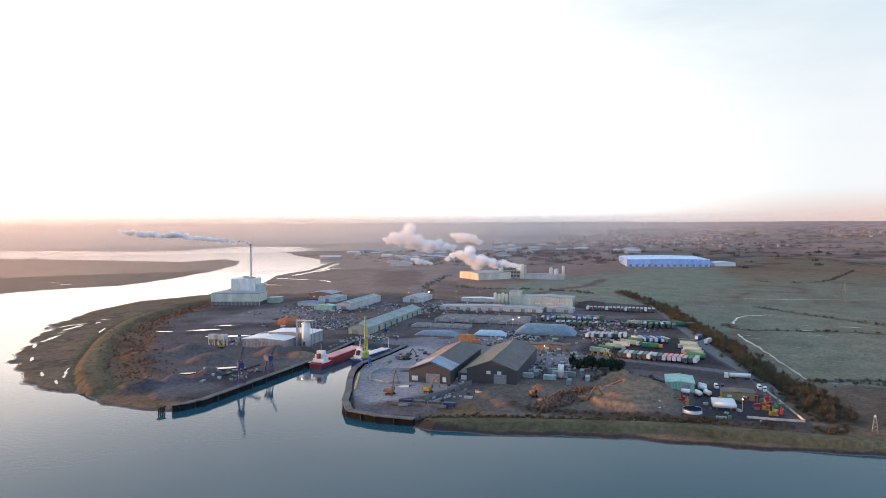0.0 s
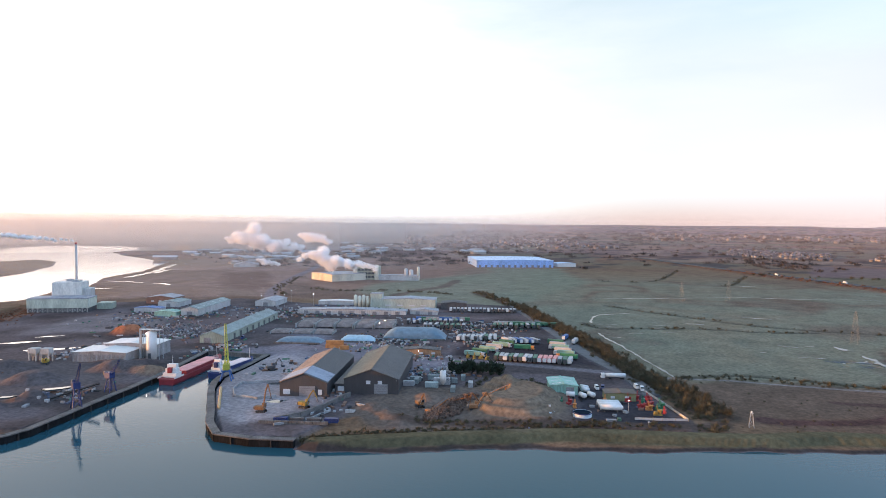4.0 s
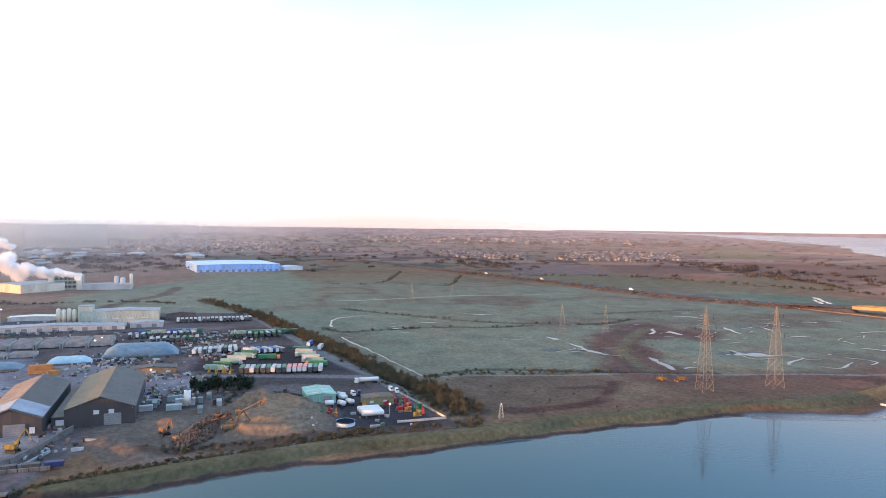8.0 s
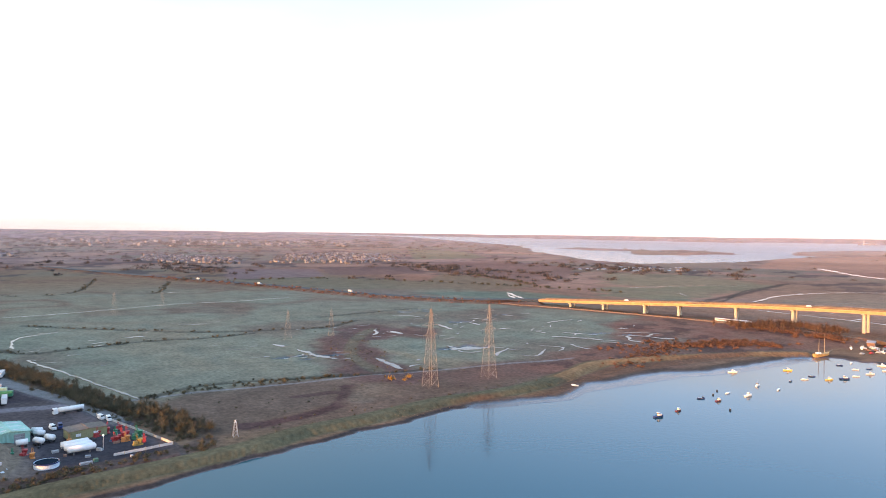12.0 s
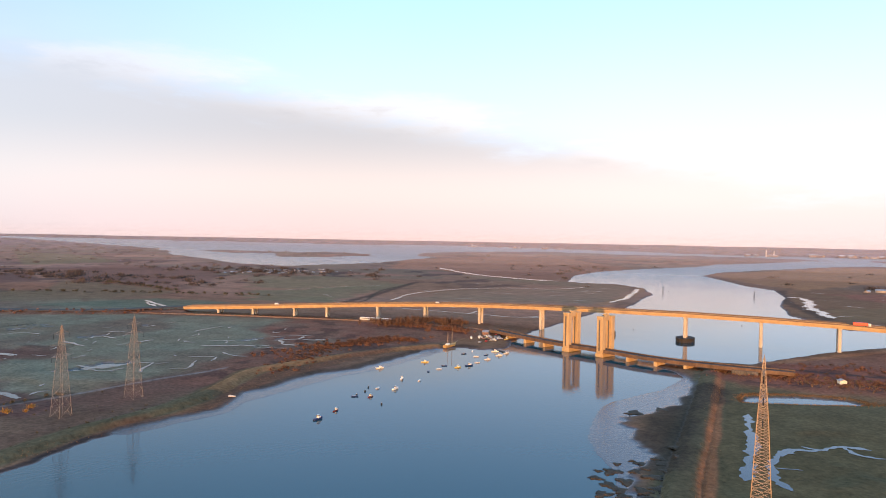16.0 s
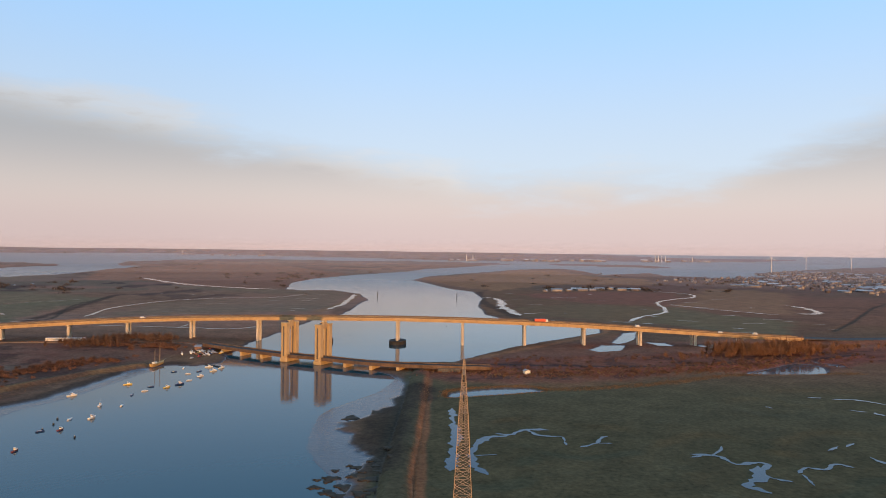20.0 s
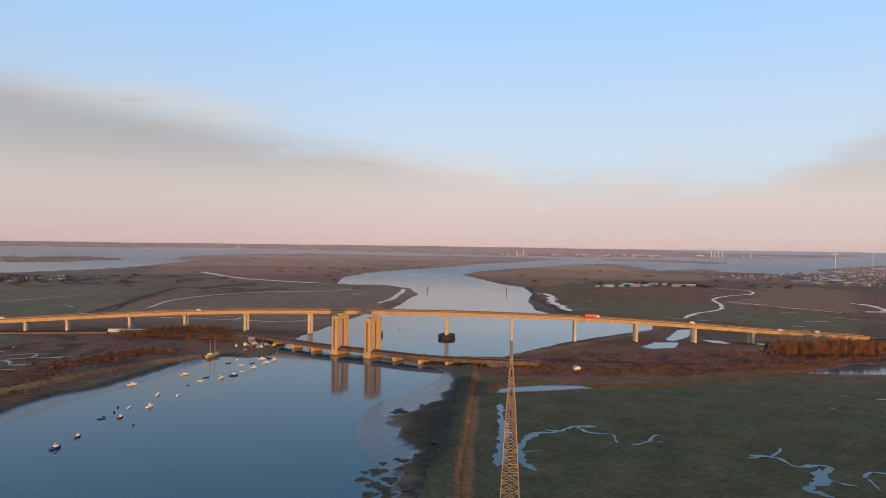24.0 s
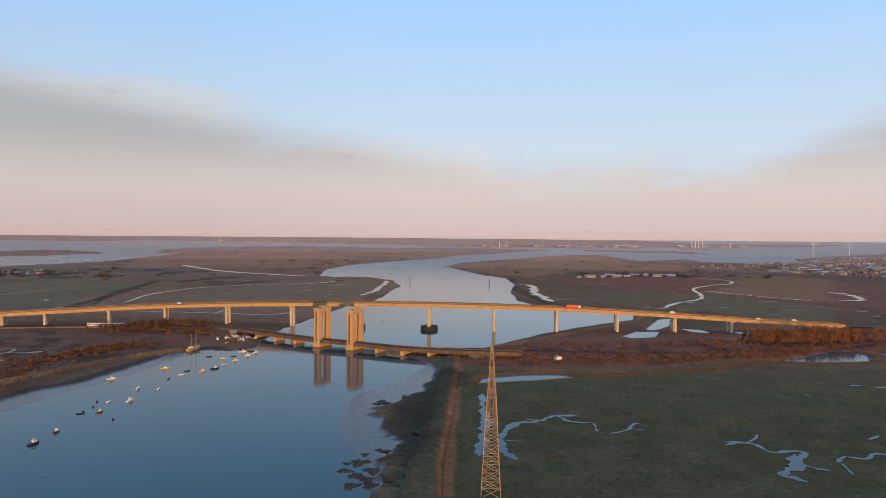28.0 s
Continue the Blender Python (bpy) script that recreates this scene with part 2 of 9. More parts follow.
def line_dist(X, Y, pts, reach=1e9):
    """Distance from a line, and the part of it that is nearest; far points are left at reach."""
    pts = np.array(pts, float)
    out = np.full(X.shape, reach)
    if reach < 1e8:
        sel = (X > pts[:, 0].min() - reach) & (X < pts[:, 0].max() + reach) & (Y > pts[:, 1].min() - reach) & (Y < pts[:, 1].max() + reach)
    else:
        sel = np.ones(X.shape, bool)
    x, y = X[sel], Y[sel]
    d = np.full(x.shape, 1e18)
    for (ax, ay), (bx, by) in zip(pts, pts[1:]):
        ux, uy = bx - ax, by - ay
        t = np.clip(((x - ax) * ux + (y - ay) * uy) / max(ux * ux + uy * uy, 1e-9), 0, 1)
        np.minimum(d, (x - ax - t * ux) ** 2 + (y - ay - t * uy) ** 2, out=d)
    out[sel] = np.minimum(np.sqrt(d), reach)
    return out


def inside_dist(X, Y, pts, reach=1e9):
    """Signed distance to a closed outline, positive inside."""
    pts = np.array(pts, float)
    loop = np.vstack([pts, pts[:1]])
    d = line_dist(X, Y, loop, reach)
    sel = (X > pts[:, 0].min()) & (X < pts[:, 0].max()) & (Y > pts[:, 1].min()) & (Y < pts[:, 1].max())
    x, y = X[sel], Y[sel]
    odd = np.zeros(x.shape, bool)
    for (ax, ay), (bx, by) in zip(loop, loop[1:]):
        if ay != by:
            odd ^= ((ay > y) != (by > y)) & (x < (bx - ax) * (y - ay) / (by - ay) + ax)
    sign = np.full(X.shape, -1.0)
    sign[sel] = np.where(odd, 1.0, -1.0)
    return d * sign


def value_noise(x, y, seed):
    rs = np.random.RandomState(seed)
    tab = rs.rand(256, 256)
    xi, yi = np.floor(x).astype(np.int64), np.floor(y).astype(np.int64)
    u, v = x - xi, y - yi
    u, v = u * u * (3 - 2 * u), v * v * (3 - 2 * v)
    a, b = tab[xi & 255, yi & 255], tab[(xi + 1) & 255, yi & 255]
    c, d = tab[xi & 255, (yi + 1) & 255], tab[(xi + 1) & 255, (yi + 1) & 255]
    return (a + (b - a) * u) * (1 - v) + (c + (d - c) * u) * v


def fbm(x, y, size, seed, octaves=4):
    """Rough noise about 0, from -0.5 to 0.5."""
    out, amp, tot = 0.0, 1.0, 0.0
    for k in range(octaves):
        out = out + amp * value_noise(x * 2 ** k / size + 17.3 * k, y * 2 ** k / size + 5.1 * k, seed + k)
        tot, amp = tot + amp, amp * 0.5
    return out / tot - 0.5


def smooth(v, lo, hi):
    t = np.clip((v - lo) / (hi - lo), 0, 1)
    return t * t * (3 - 2 * t)


# ---- shores, in plan metres ----
SHORE_ESTUARY = [(-1224, -2442), (-1324, -2217), (-1401, -1934), (-1495, -1830), (-1817, -2000), (-1970, -1793), (-1826, -1554), (-1568, -1457), (-1413, -1268), (-1236, -990),
                 (-985, -839), (-847, -795), (-737, -712), (-679, -699), (-572, -645), (-516, -652), (-480, -656), (-397, -621), (-324, -562), (-269, -500),
                 (-221, -432), (-194, -386), (-179, -349), (-173, -323), (-176, -289), (-170, -258), (-174, -232), (-179, -218), (-195, -216)]
QUAY_WEST = [(-174, -232), (-181, -218), (-195, -214), (-240, -222), (-293, -232), (-340, -245), (-367, -253)]
QUAY_EAST = [(-372, -251), (-372, -209), (-330, -201), (-305, -198), (-281, -186.5), (-247, -162), (-216, -137), (-219, -103)]
SHORE_RIVER = [(-216, -102), (-215, -92), (-223, -71), (-238, -38), (-250, -2), (-258, 35), (-268, 60), (-280, 100), (-290, 129), (-295, 158),
               (-302, 185), (-305, 205), (-302, 230), (-299, 258), (-311, 280), (-319, 298), (-317, 322), (-322, 364), (-311, 398), (-312, 455), (-315, 500), (-308, 520), (-300, 530),
               (-284, 532), (-268, 547), (-281, 588)]
SHORE_NORTH = [(-298, 679), (-299, 770), (-309, 924), (-293, 1007), (-325, 1230), (-330, 1304), (-397, 1481), (-488, 1584), (-556, 1559), (-609, 1590),
               (-701, 1886), (-737, 2205), (-694, 2629), (-629, 2965), (-512, 3769), (-302, 4922), (-130, 5283), (-452, 5816), (-1194, 6124), (-1764, 5907),
               (-2099, 5180), (-2498, 4764), (-2261, 3960), (-1864, 2796), (-1650, 2164), (-1655, 1700), (-1967, 1740), (-2838, 2216), (-4351, 3197)]
MAINLAND = [(2500, -2900), (0, -2700), *SHORE_ESTUARY, *QUAY_WEST[3:], *QUAY_EAST, *SHORE_RIVER, *SHORE_NORTH, (-14000, 7000), (-60000, 9000), (-60000, -60000), (2500, -60000)]
SALTMARSH = [(-327, -917), (-445, -901), (-539, -891), (-592, -865), (-691, -892), (-877, -985), (-1038, -1098), (-1138, -1196), (-1196, -1310), (-1057, -1309),
             (-1040, -1456), (-996, -1669), (-932, -1869), (-780, -2126), (-300, -2200), (200, -1500)]
NEAR_BANK = [(700, -900), (250, -350), (90, -60), (20, 60), (-30, 140), (-70, 230), (-79, 262), (-79, 272), (-81, 290), (-86, 310), (-99, 344), (-107, 372), (-102, 399), (-94, 430),
             (-102, 490), (-117, 525), (-139, 551), (-116, 592), (-77, 600), (-60, 634), (-32, 697), (2, 749), (34, 796), (70, 848), (76, 899), (40, 924), (-12, 911), (-35, 941),
             (-63, 1015), (-85, 1064), (-111, 1239), (-120, 1420), (-157, 1629), (-221, 1730), (-295, 1910), (-418, 2206)]
NORTH_BANK = [(-415, 2574), (-305, 2975), (-163, 3621), (15, 4109), (179, 4075), (285, 3124), (539, 3508), (549, 3107), (741, 2933), (937, 3154), (1144, 3736), (1680, 4720), (3119, 6751),
              (9000, 9000), (9000, -900)]
FAR_SPIT = [(100, 5017), (405, 4850), (738, 4573), (891, 4833), (809, 5547), (433, 5733), (114, 5734)]
FAR_COAST = [(-9500, 8500), (-7328, 8481), (-5735, 10046), (-2738, 8204), (-732, 6606), (259, 7200), (900, 7836), (1540, 8020), (2809, 9219), (4603, 12928), (4985, 15251), (2525, 14500),
             (2500, 30000), (-9000, 60000), (-60000, 60000), (-60000, 12000)]
ISLES = [[(-3083, 3096), (-3240, 3740), (-2547, 3364), (-2265, 2614), (-2423, 2434)], [(-2488, 3770), (-2924, 5331), (-2606, 6192), (-1945, 6026), (-1877, 4461), (-2049, 3644)],
         [(-3648, 2967), (-3106, 2832), (-2851, 3042), (-2444, 2992), (-2251, 3062), (-2609, 3242), (-3064, 3370), (-3639, 3424), (-3980, 3399)],
         [(-2736, 4127), (-2813, 4705), (-2709, 5825), (-1958, 4216), (-1986, 3582), (-2037, 3312), (-2206, 3329)]]
# creeks and pools: half width, line
BANK_CREEKS = [(2.3, [(-54, 416), (-48, 382), (-42, 328), (-40, 297)]), (2.0, [(-23, 295), (-28, 304), (-32, 319), (-32, 336), (-27, 353), (-16, 361), (-8, 374), (4, 375)]), (0.8, [(-24, 364), (-16, 361)]),
               (1.1, [(-8, 374), (-3, 364), (4, 362), (11, 362), (13, 347)]), (0.8, [(-31, 322), (-21, 325)]), (1.0, [(19, 345), (27, 353), (31, 364), (35, 368)]), (0.7, [(27, 353), (36, 355)]), (1.0, [(70, 337), (77, 342)]), (0.8, [(81, 342), (88, 352), (89, 360)])]
MARSH_CREEKS = [(1.4, [(71, 343), (81, 342), (85, 340), (89, 330), (98, 334), (102, 332), (96, 318), (100, 312), (106, 308)]), (3.0, [(98, 329), (92, 311), (85, 299), (92, 292)]), (1.0, [(112, 321), (118, 330), (127, 329), (135, 338), (141, 334)]),
                (0.7, [(113, 320), (113, 305)]), (1.0, [(140, 361), (148, 370)]), (1.0, [(152, 370), (159, 378)]), (1.3, [(156, 353), (158, 342)]), (1.2, [(178, 493), (188, 494)]), (1.4, [(193, 490), (209, 491), (221, 479)]), (1.2, [(191, 459), (199, 454)]),
                (3.6, [(204, 454), (206, 446)]), (0.9, [(140, 459), (144, 454)])]
NORTH_CREEKS = [(3.6, [(123, 986), (151, 1066), (194, 1137), (216, 1246), (224, 1373), (275, 1488), (330, 1560), (345, 1690), (256, 1805)]), (3.2, [(240, 1334), (268, 1284), (326, 1206), (377, 1156)]),
                (6.5, [(460, 1373), (473, 1320), (455, 1208), (413, 1184)]), (7.0, [(-122, 1412), (-86, 1389), (-63, 1184), (-30, 1036)])]
WEST_CREEKS = [(3.0, [(-617, 862), (-666, 999), (-662, 1151), (-601, 1250), (-525, 1285), (-491, 1391)]), (10.0, [(-1212, 1977), (-929, 1695), (-745, 1588), (-614, 1546)]), (2.2, [(-546, 772), (-468, 774), (-424, 775), (-363, 777), (-343, 817)]), (1.6, [(-430, 767), (-438, 807)]),
               (5.0, [(-337, 1062), (-346, 1184), (-393, 1426)]), (1.2, [(-820, -41), (-841, 23), (-892, 132), (-902, 211), (-927, 292)]), (1.2, [(-879, 885), (-866, 1025), (-825, 1137)]), (1.0, [(-550, -11), (-471, 19), (-396, 46)]), (2.5, [(-850, 605), (-793, 578)]), (1.1, [(-604, -22), (-660, -20), (-690, 10)])]
FIELD_POOLS = [(2.6, [(-546, 160), (-532, 163), (-530, 170)]), (2.0, [(-512, 169), (-496, 172), (-479, 176), (-462, 185)]), (1.4, [(-450, 211), (-408, 210)]), (1.4, [(-557, 254), (-593, 274)]), (1.4, [(-575, 278), (-552, 281)]), (1.4, [(-478, 283), (-452, 288)]), (0.8, [(-492, 144), (-490, 127)]), (0.8, [(-538, 120), (-530, 137)])]
MARSH_RILLS = [(1.3, [(-483, 393), (-471, 406), (-458, 418), (-445, 422), (-438, 435)]), (1.3, [(-460, 455), (-452, 457), (-432, 444), (-420, 450)]), (1.4, [(-457, 462), (-444, 474), (-433, 479), (-419, 490)]), (0.9, [(-446, 476), (-454, 491)]), (1.0, [(-500, 420), (-486, 428), (-470, 440)]), (0.8, [(-486, 428), (-478, 416)]), (0.9, [(-476, 470), (-468, 482), (-452, 500)]), (0.8, [(-440, 412), (-428, 424), (-414, 428)]), (0.8, [(-447, 354), (-435, 364), (-426, 363), (-419, 352)]), (0.9, [(-417, 314), (-407, 321), (-423, 340), (-429, 347)]), (0.8, [(-442, 384), (-429, 379), (-411, 382)]), (0.8, [(-468, 283), (-453, 282), (-444, 285), (-444, 298)]), (0.8, [(-454, 314), (-445, 322), (-432, 303), (-421, 296)])]
RIVULETS = [(1.0, [(-623, 399), (-610, 407), (-595, 409)]), (1.5, [(-598, 342), (-557, 337)]), (0.9, [(-596, 379), (-574, 378)]), (1.4, [(-540, 372), (-545, 394)]), (1.0, [(-517, 403), (-501, 404)]), (0.8, [(-559, 450), (-565, 466), (-569, 494)]), (0.8, [(-676, 328), (-674, 346), (-654, 353)]), (1.0, [(-571, 273), (-553, 279)]), (0.9, [(-546, 289), (-533, 293)]), (0.9, [(-625, 438), (-628, 459)]), (1.4, [(-454, 210), (-429, 208), (-408, 208)]), (2.2, [(-878, 623), (-842, 610), (-786, 586)]), (0.8, [(-412, 216), (-416, 223), (-415, 230)]), (1.3, [(-630, 57), (-633, 76)]), (1.2, [(-1065, 150), (-1070, 173)]), (1.0, [(-700, 110), (-690, 140)])]
SHORE_POOLS = [(3.0, [(-779, -645), (-788, -637), (-772, -608)]), (4.0, [(-932, -773), (-1006, -805), (-1034, -796)]), (3.5, [(-562, -996), (-580, -989)]), (3.0, [(-553, -948), (-562, -931)]), (4.0, [(-991, -1405), (-982, -1327)]), (4.5, [(-789, -742), (-790, -667)]), (3.0, [(-693, -680), (-700, -641)]), (5.0, [(-842, -752), (-961, -800), (-1156, -907)]),
               (1.6, [(-305, -527), (-318, -530), (-332, -529)]), (0.9, [(-306, -470), (-323, -487)]), (0.9, [(-194, -331), (-204, -345), (-212, -355)]), (1.5, [(-354, -541), (-359, -533)]), (2.2, [(-256, -466), (-270, -476), (-284, -486)]), (1.6, [(-240, -446), (-250, -462)]), (1.8, [(-296, -506), (-310, -514), (-324, -521)]), (1.3, [(-286, -497), (-296, -498)]), (1.1, [(-212, -398), (-220, -412)]), (1.0, [(-190, -346), (-196, -358)]), (0.8, [(-182, -318), (-188, -330)]), (1.0, [(-336, -523), (-346, -528)])]
CREEKS = SHORE_POOLS + BANK_CREEKS + MARSH_CREEKS + NORTH_CREEKS + WEST_CREEKS + FIELD_POOLS + MARSH_RILLS + RIVULETS
POOLS = [[(-60, 451), (-60, 466), (-34, 485), (-9, 492), (1, 484), (-22, 470)], [(167, 588), (196, 620), (227, 651), (242, 635), (233, 605), (207, 593)], [(76, 761), (100, 855), (117, 870), (105, 798), (84, 751)], [(47, 700), (65, 738), (88, 744), (79, 702), (57, 688)],
         [(244, 665), (258, 639), (266, 646)], [(113, 776), (132, 774), (140, 747), (124, 749)], [(160, 758), (190, 770), (177, 740)]]
DYKES = [(3.2, 8, [(-221, -96), (-239, -62), (-255, -28), (-268, 4), (-277, 45), (-285, 78), (-297, 105), (-303, 134), (-310, 160), (-318, 192), (-320, 224), (-329, 270), (-349, 312), (-362, 341), (-361, 368), (-356, 405), (-349, 440), (-340, 476), (-322, 518)]),
         (3.6, 11, [(-512, -577), (-436, -549), (-364, -504), (-303, -447), (-252, -387), (-215, -338), (-185, -285)]),
         (3.0, 9, [(-94, 535), (-81, 440), (-70, 356), (-63, 298), (-56, 256), (-40, 190), (20, 80), (120, -60)])]
EMBANK = [(5.0, 17, [(-1846, -15), (-1417, 168), (-1137, 304), (-903, 401), (-785, 481), (-715, 552)]), (5.5, 20, [(275, 786), (330, 806), (470, 858), (700, 950), (1100, 1100)]), (2.2, 9, [(-760, 500), (-640, 560), (-527, 604), (-425, 634), (-350, 640), (-318, 624)]), (2.6, 12, [(-70, 548), (20, 560), (120, 600), (230, 670), (420, 760)])]
DITCHES = [[(-745, -18), (-698, 39), (-642, 113), (-624, 180), (-621, 233), (-658, 281)], [(-1082, -56), (-1074, -5), (-1145, 40), (-1409, 74)], [(-1059, 128), (-1103, 147), (-1313, 188)], [(-606, -29), (-577, -8), (-600, 60), (-600, 119), (-613, 163)], [(-399, 50), (-415, 84), (-410, 131), (-403, 170), (-401, 203), (-399, 232)],
           [(-700, 255), (-720, 330), (-735, 390)], [(-660, 791), (-644, 830), (-752, 1023), (-823, 1230)], [(-1300, 200), (-1250, 500), (-1000, 700), (-800, 800)], [(-1328, 813), (-1163, 804), (-997, 766)]]
BANK_DITCHES = [[(365, 925), (456, 1082), (596, 1343), (683, 1479)]]
DITCHES += BANK_DITCHES
MEANDER = [(-387, 197), (-412, 194), (-472, 202), (-522, 218), (-566, 248), (-600, 272)]
# mounds on the dock land: x, y, radius, height
MOUNDS = [(-302, -243, 12, 4.5), (-412, -356, 14, 7.0), (-300, -74, 9, 2.5), (-270, -90, 14, 4.0), (-262, -76, 12, 3.0), (-255, -92, 9, 2.0), (-199, -268, 13, 4.5), (-350, -320, 16, 4.0), (-283, -330, 20, 6), (-268, -290, 16, 5), (-235, -255, 12, 5.0),
          (-216, -262, 9, 4.0), (-300, -270, 13, 4.5), (-318, -262, 10, 4), (-325, -290, 12, 3), (-348, -295, 10, 4), (-255, -345, 17, 4), (-300, -258, 16, 3)]
DOCK_ROAD = [(-760, -135), (-684, -106), (-531, -44), (-444, -9), (-392, 17), (-345, 33)]
CROSS_ROAD = [(-392, 12), (-398, -50), (-400, -110)]
DOCKLAND = [(-188, -240), (-197, -215.5), (-240, -223.5), (-293, -233.5), (-340, -246.5), (-367, -254.5), (-374, -252), (-374, -208), (-330, -200), (-305, -197), (-280, -185.5), (-246, -161), (-217.5, -137), (-220, -105), (-262, -100), (-285, -62), (-278, -5),
            (-284, 52), (-305, 50), (-400, 12), (-540, -50), (-700, -112), (-700, -200), (-640, -300), (-660, -420), (-560, -540), (-430, -520), (-330, -440), (-255, -340), (-205, -275)]


def height(X, Y):
    """Height over the water, and the distances that the ground's cover needs."""
    ragged = fbm(X, Y, 26, 3)
    main = np.maximum(inside_dist(X, Y, MAINLAND), inside_dist(X, Y, SALTMARSH))
    near = np.maximum(inside_dist(X, Y, [*NEAR_BANK, *NORTH_BANK]), inside_dist(X, Y, FAR_SPIT))
    far = inside_dist(X, Y, FAR_COAST)
    for isle in ISLES:
        far = np.maximum(far, inside_dist(X, Y, isle))
    land = np.maximum(np.maximum(main, near), far)
    natural = np.minimum(line_dist(X, Y, [*QUAY_WEST[1:], *QUAY_EAST], 60) / 25, 1)
    wild = np.maximum(1 - smooth(np.hypot(X + 92, Y - 320), 70, 150), 1.0 * (1 - smooth(np.hypot(X + 240, Y + 490), 90, 210)))
    land = land + natural * (ragged * 9 + fbm(X, Y, 9, 7) * 4 + fbm(X, Y, 15, 12, 3) * 20 * wild)
    dist = np.hypot(X, Y)
    land = land + smooth(dist, 1500, 4000) * fbm(X, Y, 500, 9) * 160
    for k, pool in enumerate(POOLS):
        d = inside_dist(X, Y, curve(pool, 4, True) if k == 1 else pool, 60)
        land = np.where(d > -60, np.minimum(land, -d * 2 + ragged * 5), land)
    # scattered splashes of standing water on the western marsh
    splash = fbm(X, Y * 0.45, 34, 51, 5)
    marsh = smooth(-X, 380, 470) * smooth(Y, 30, 120) * (1 - smooth(Y, 480, 560)) * (1 - smooth(-X, 720, 900))
    land = np.where(marsh > 0, np.minimum(land, np.where(splash > 0.5 - 0.30 * marsh * smooth(Y, -120, 350), (0.5 - 0.30 * marsh * smooth(Y, -120, 350) - splash) * 60, 99)), land)
    h = np.interp(land, [-40, -6, 0, 5, 20, 60], [-3.0, -0.7, 0.0, 0.75, 1.3, 1.7]) + smooth(land, 2, 30) * fbm(X, Y, 40, 13) * 0.9
    return h, land, main, near, far, ragged, dist


def polar_grid(azimuths, depressions):
    az, dep = np.meshgrid(azimuths, depressions)
    d = EYE / np.tan(np.radians(dep))
    return -np.sin(np.radians(az)) * d, np.cos(np.radians(az)) * d


def sheet_mesh(name, x, y, z, wrap=True):
    rows_, cols = x.shape
    me = bpy.data.meshes.new(name)
    i = np.arange(rows_ * cols).reshape(rows_, cols)
    j = np.roll(i, -1, 1)
    a, b, c, d = i[:-1], j[:-1], j[1:], i[1:]
    q = np.stack([a, b, c, d], -1).reshape(-1, 4)
    me.vertices.add(rows_ * cols)
    me.vertices.foreach_set("co", np.stack([x, y, z], -1).astype(np.float32).ravel())
    me.loops.add(q.size)
    me.loops.foreach_set("vertex_index", q.ravel().astype(np.int32))
    me.polygons.add(len(q))
    me.polygons.foreach_set("loop_start", np.arange(0, q.size, 4, dtype=np.int32))
    me.polygons.foreach_set("loop_total", np.full(len(q), 4, np.int32))
    me.update(calc_edges=True)
    me.polygons.foreach_set("use_smooth", np.ones(len(q), bool))
    return me


DEPS = np.concatenate([np.arange(0.14, 1.5, 0.05), np.arange(1.5, 8, 0.065), np.arange(8, 13, 0.075), np.arange(13, 26, 0.034), np.arange(26, 30, 0.075), np.arange(30, 89, 3.0), [89.0, 89.95]])
AZ = np.concatenate([np.arange(-34, 162, 0.15), np.arange(162, 326, 3.0)])
GX, GY = polar_grid(AZ, DEPS)
H, LAND, MAIN, NEARB, FARB, RAG, DIST = height(GX, GY)


def lay(colour, weight):
    """Lay a ground cover over those below it."""
    global COVER
    COVER = COVER + (np.array(colour) - COVER) * np.clip(weight, 0, 1)[..., None]


def soft_in(outline, edge=6.0, rough=10.0, reach=150):
    return smooth(inside_dist(GX, GY, outline, reach) + RAG * rough, -edge, edge)


def soft_line(line, half, edge=3.0, rough=5.0):
    return 1 - smooth(line_dist(GX, GY, line, half * 3 + 40) + RAG * rough, half - edge, half + edge)


# ---- dykes, mounds, roads raise the ground ----
DYKE = np.zeros(GX.shape)
for rise, half, dl in DYKES:
    d = line_dist(GX, GY, curve(dl, 26), 40)
    DYKE = np.maximum(DYKE, rise * (1 - smooth(d, half * 0.25, half)))
H = np.where(LAND > 0, np.maximum(H * (1 - 0.85 * smooth(DYKE, 0.1, 0.8)), H * 0.08 + DYKE * smooth(np.maximum(MAIN, NEARB), 0, 7)), H)
for rise, half, dl in EMBANK:
    d = line_dist(GX, GY, curve(dl, 5), 60)
    H = np.where(LAND > 0, np.maximum(H, rise * (1 - smooth(d, half * 0.42, half))), H)
for dl in DITCHES:
    d = line_dist(GX, GY, curve(dl, 5), 30) + RAG * 3
    H = H - 0.8 * (1 - smooth(d, 1.0, 4.0)) * smooth(LAND, 3, 10)
LEVEL = 1.1
for half, dl in CREEKS:
    d = line_dist(GX, GY, curve(dl, 5), half + 90)
    H = np.where(LAND > 3, H + (LEVEL - H) * (1 - smooth(d, half + 4 + DIST * 0.02, half + 12 + DIST * 0.035)) * (1 - smooth(DYKE, 0.05, 0.5)), H)
dockland = soft_in(DOCKLAND, 1.5, 0.6)
H = np.where(LAND > -2, H + dockland * smooth(LAND, 1.3, 2.6) * (2.6 - np.minimum(H, 2.6)), H)
for mx, my, mr, mh in MOUNDS:
    d = np.hypot(GX - mx, GY - my) + RAG * mr * 0.9 + fbm(GX, GY, 7, 41) * 3
    H = H + mh * (1 - smooth(d, mr * 0.1, mr * 1.15)) * (0.95 + 0.22 * fbm(GX, GY, 6, 43))
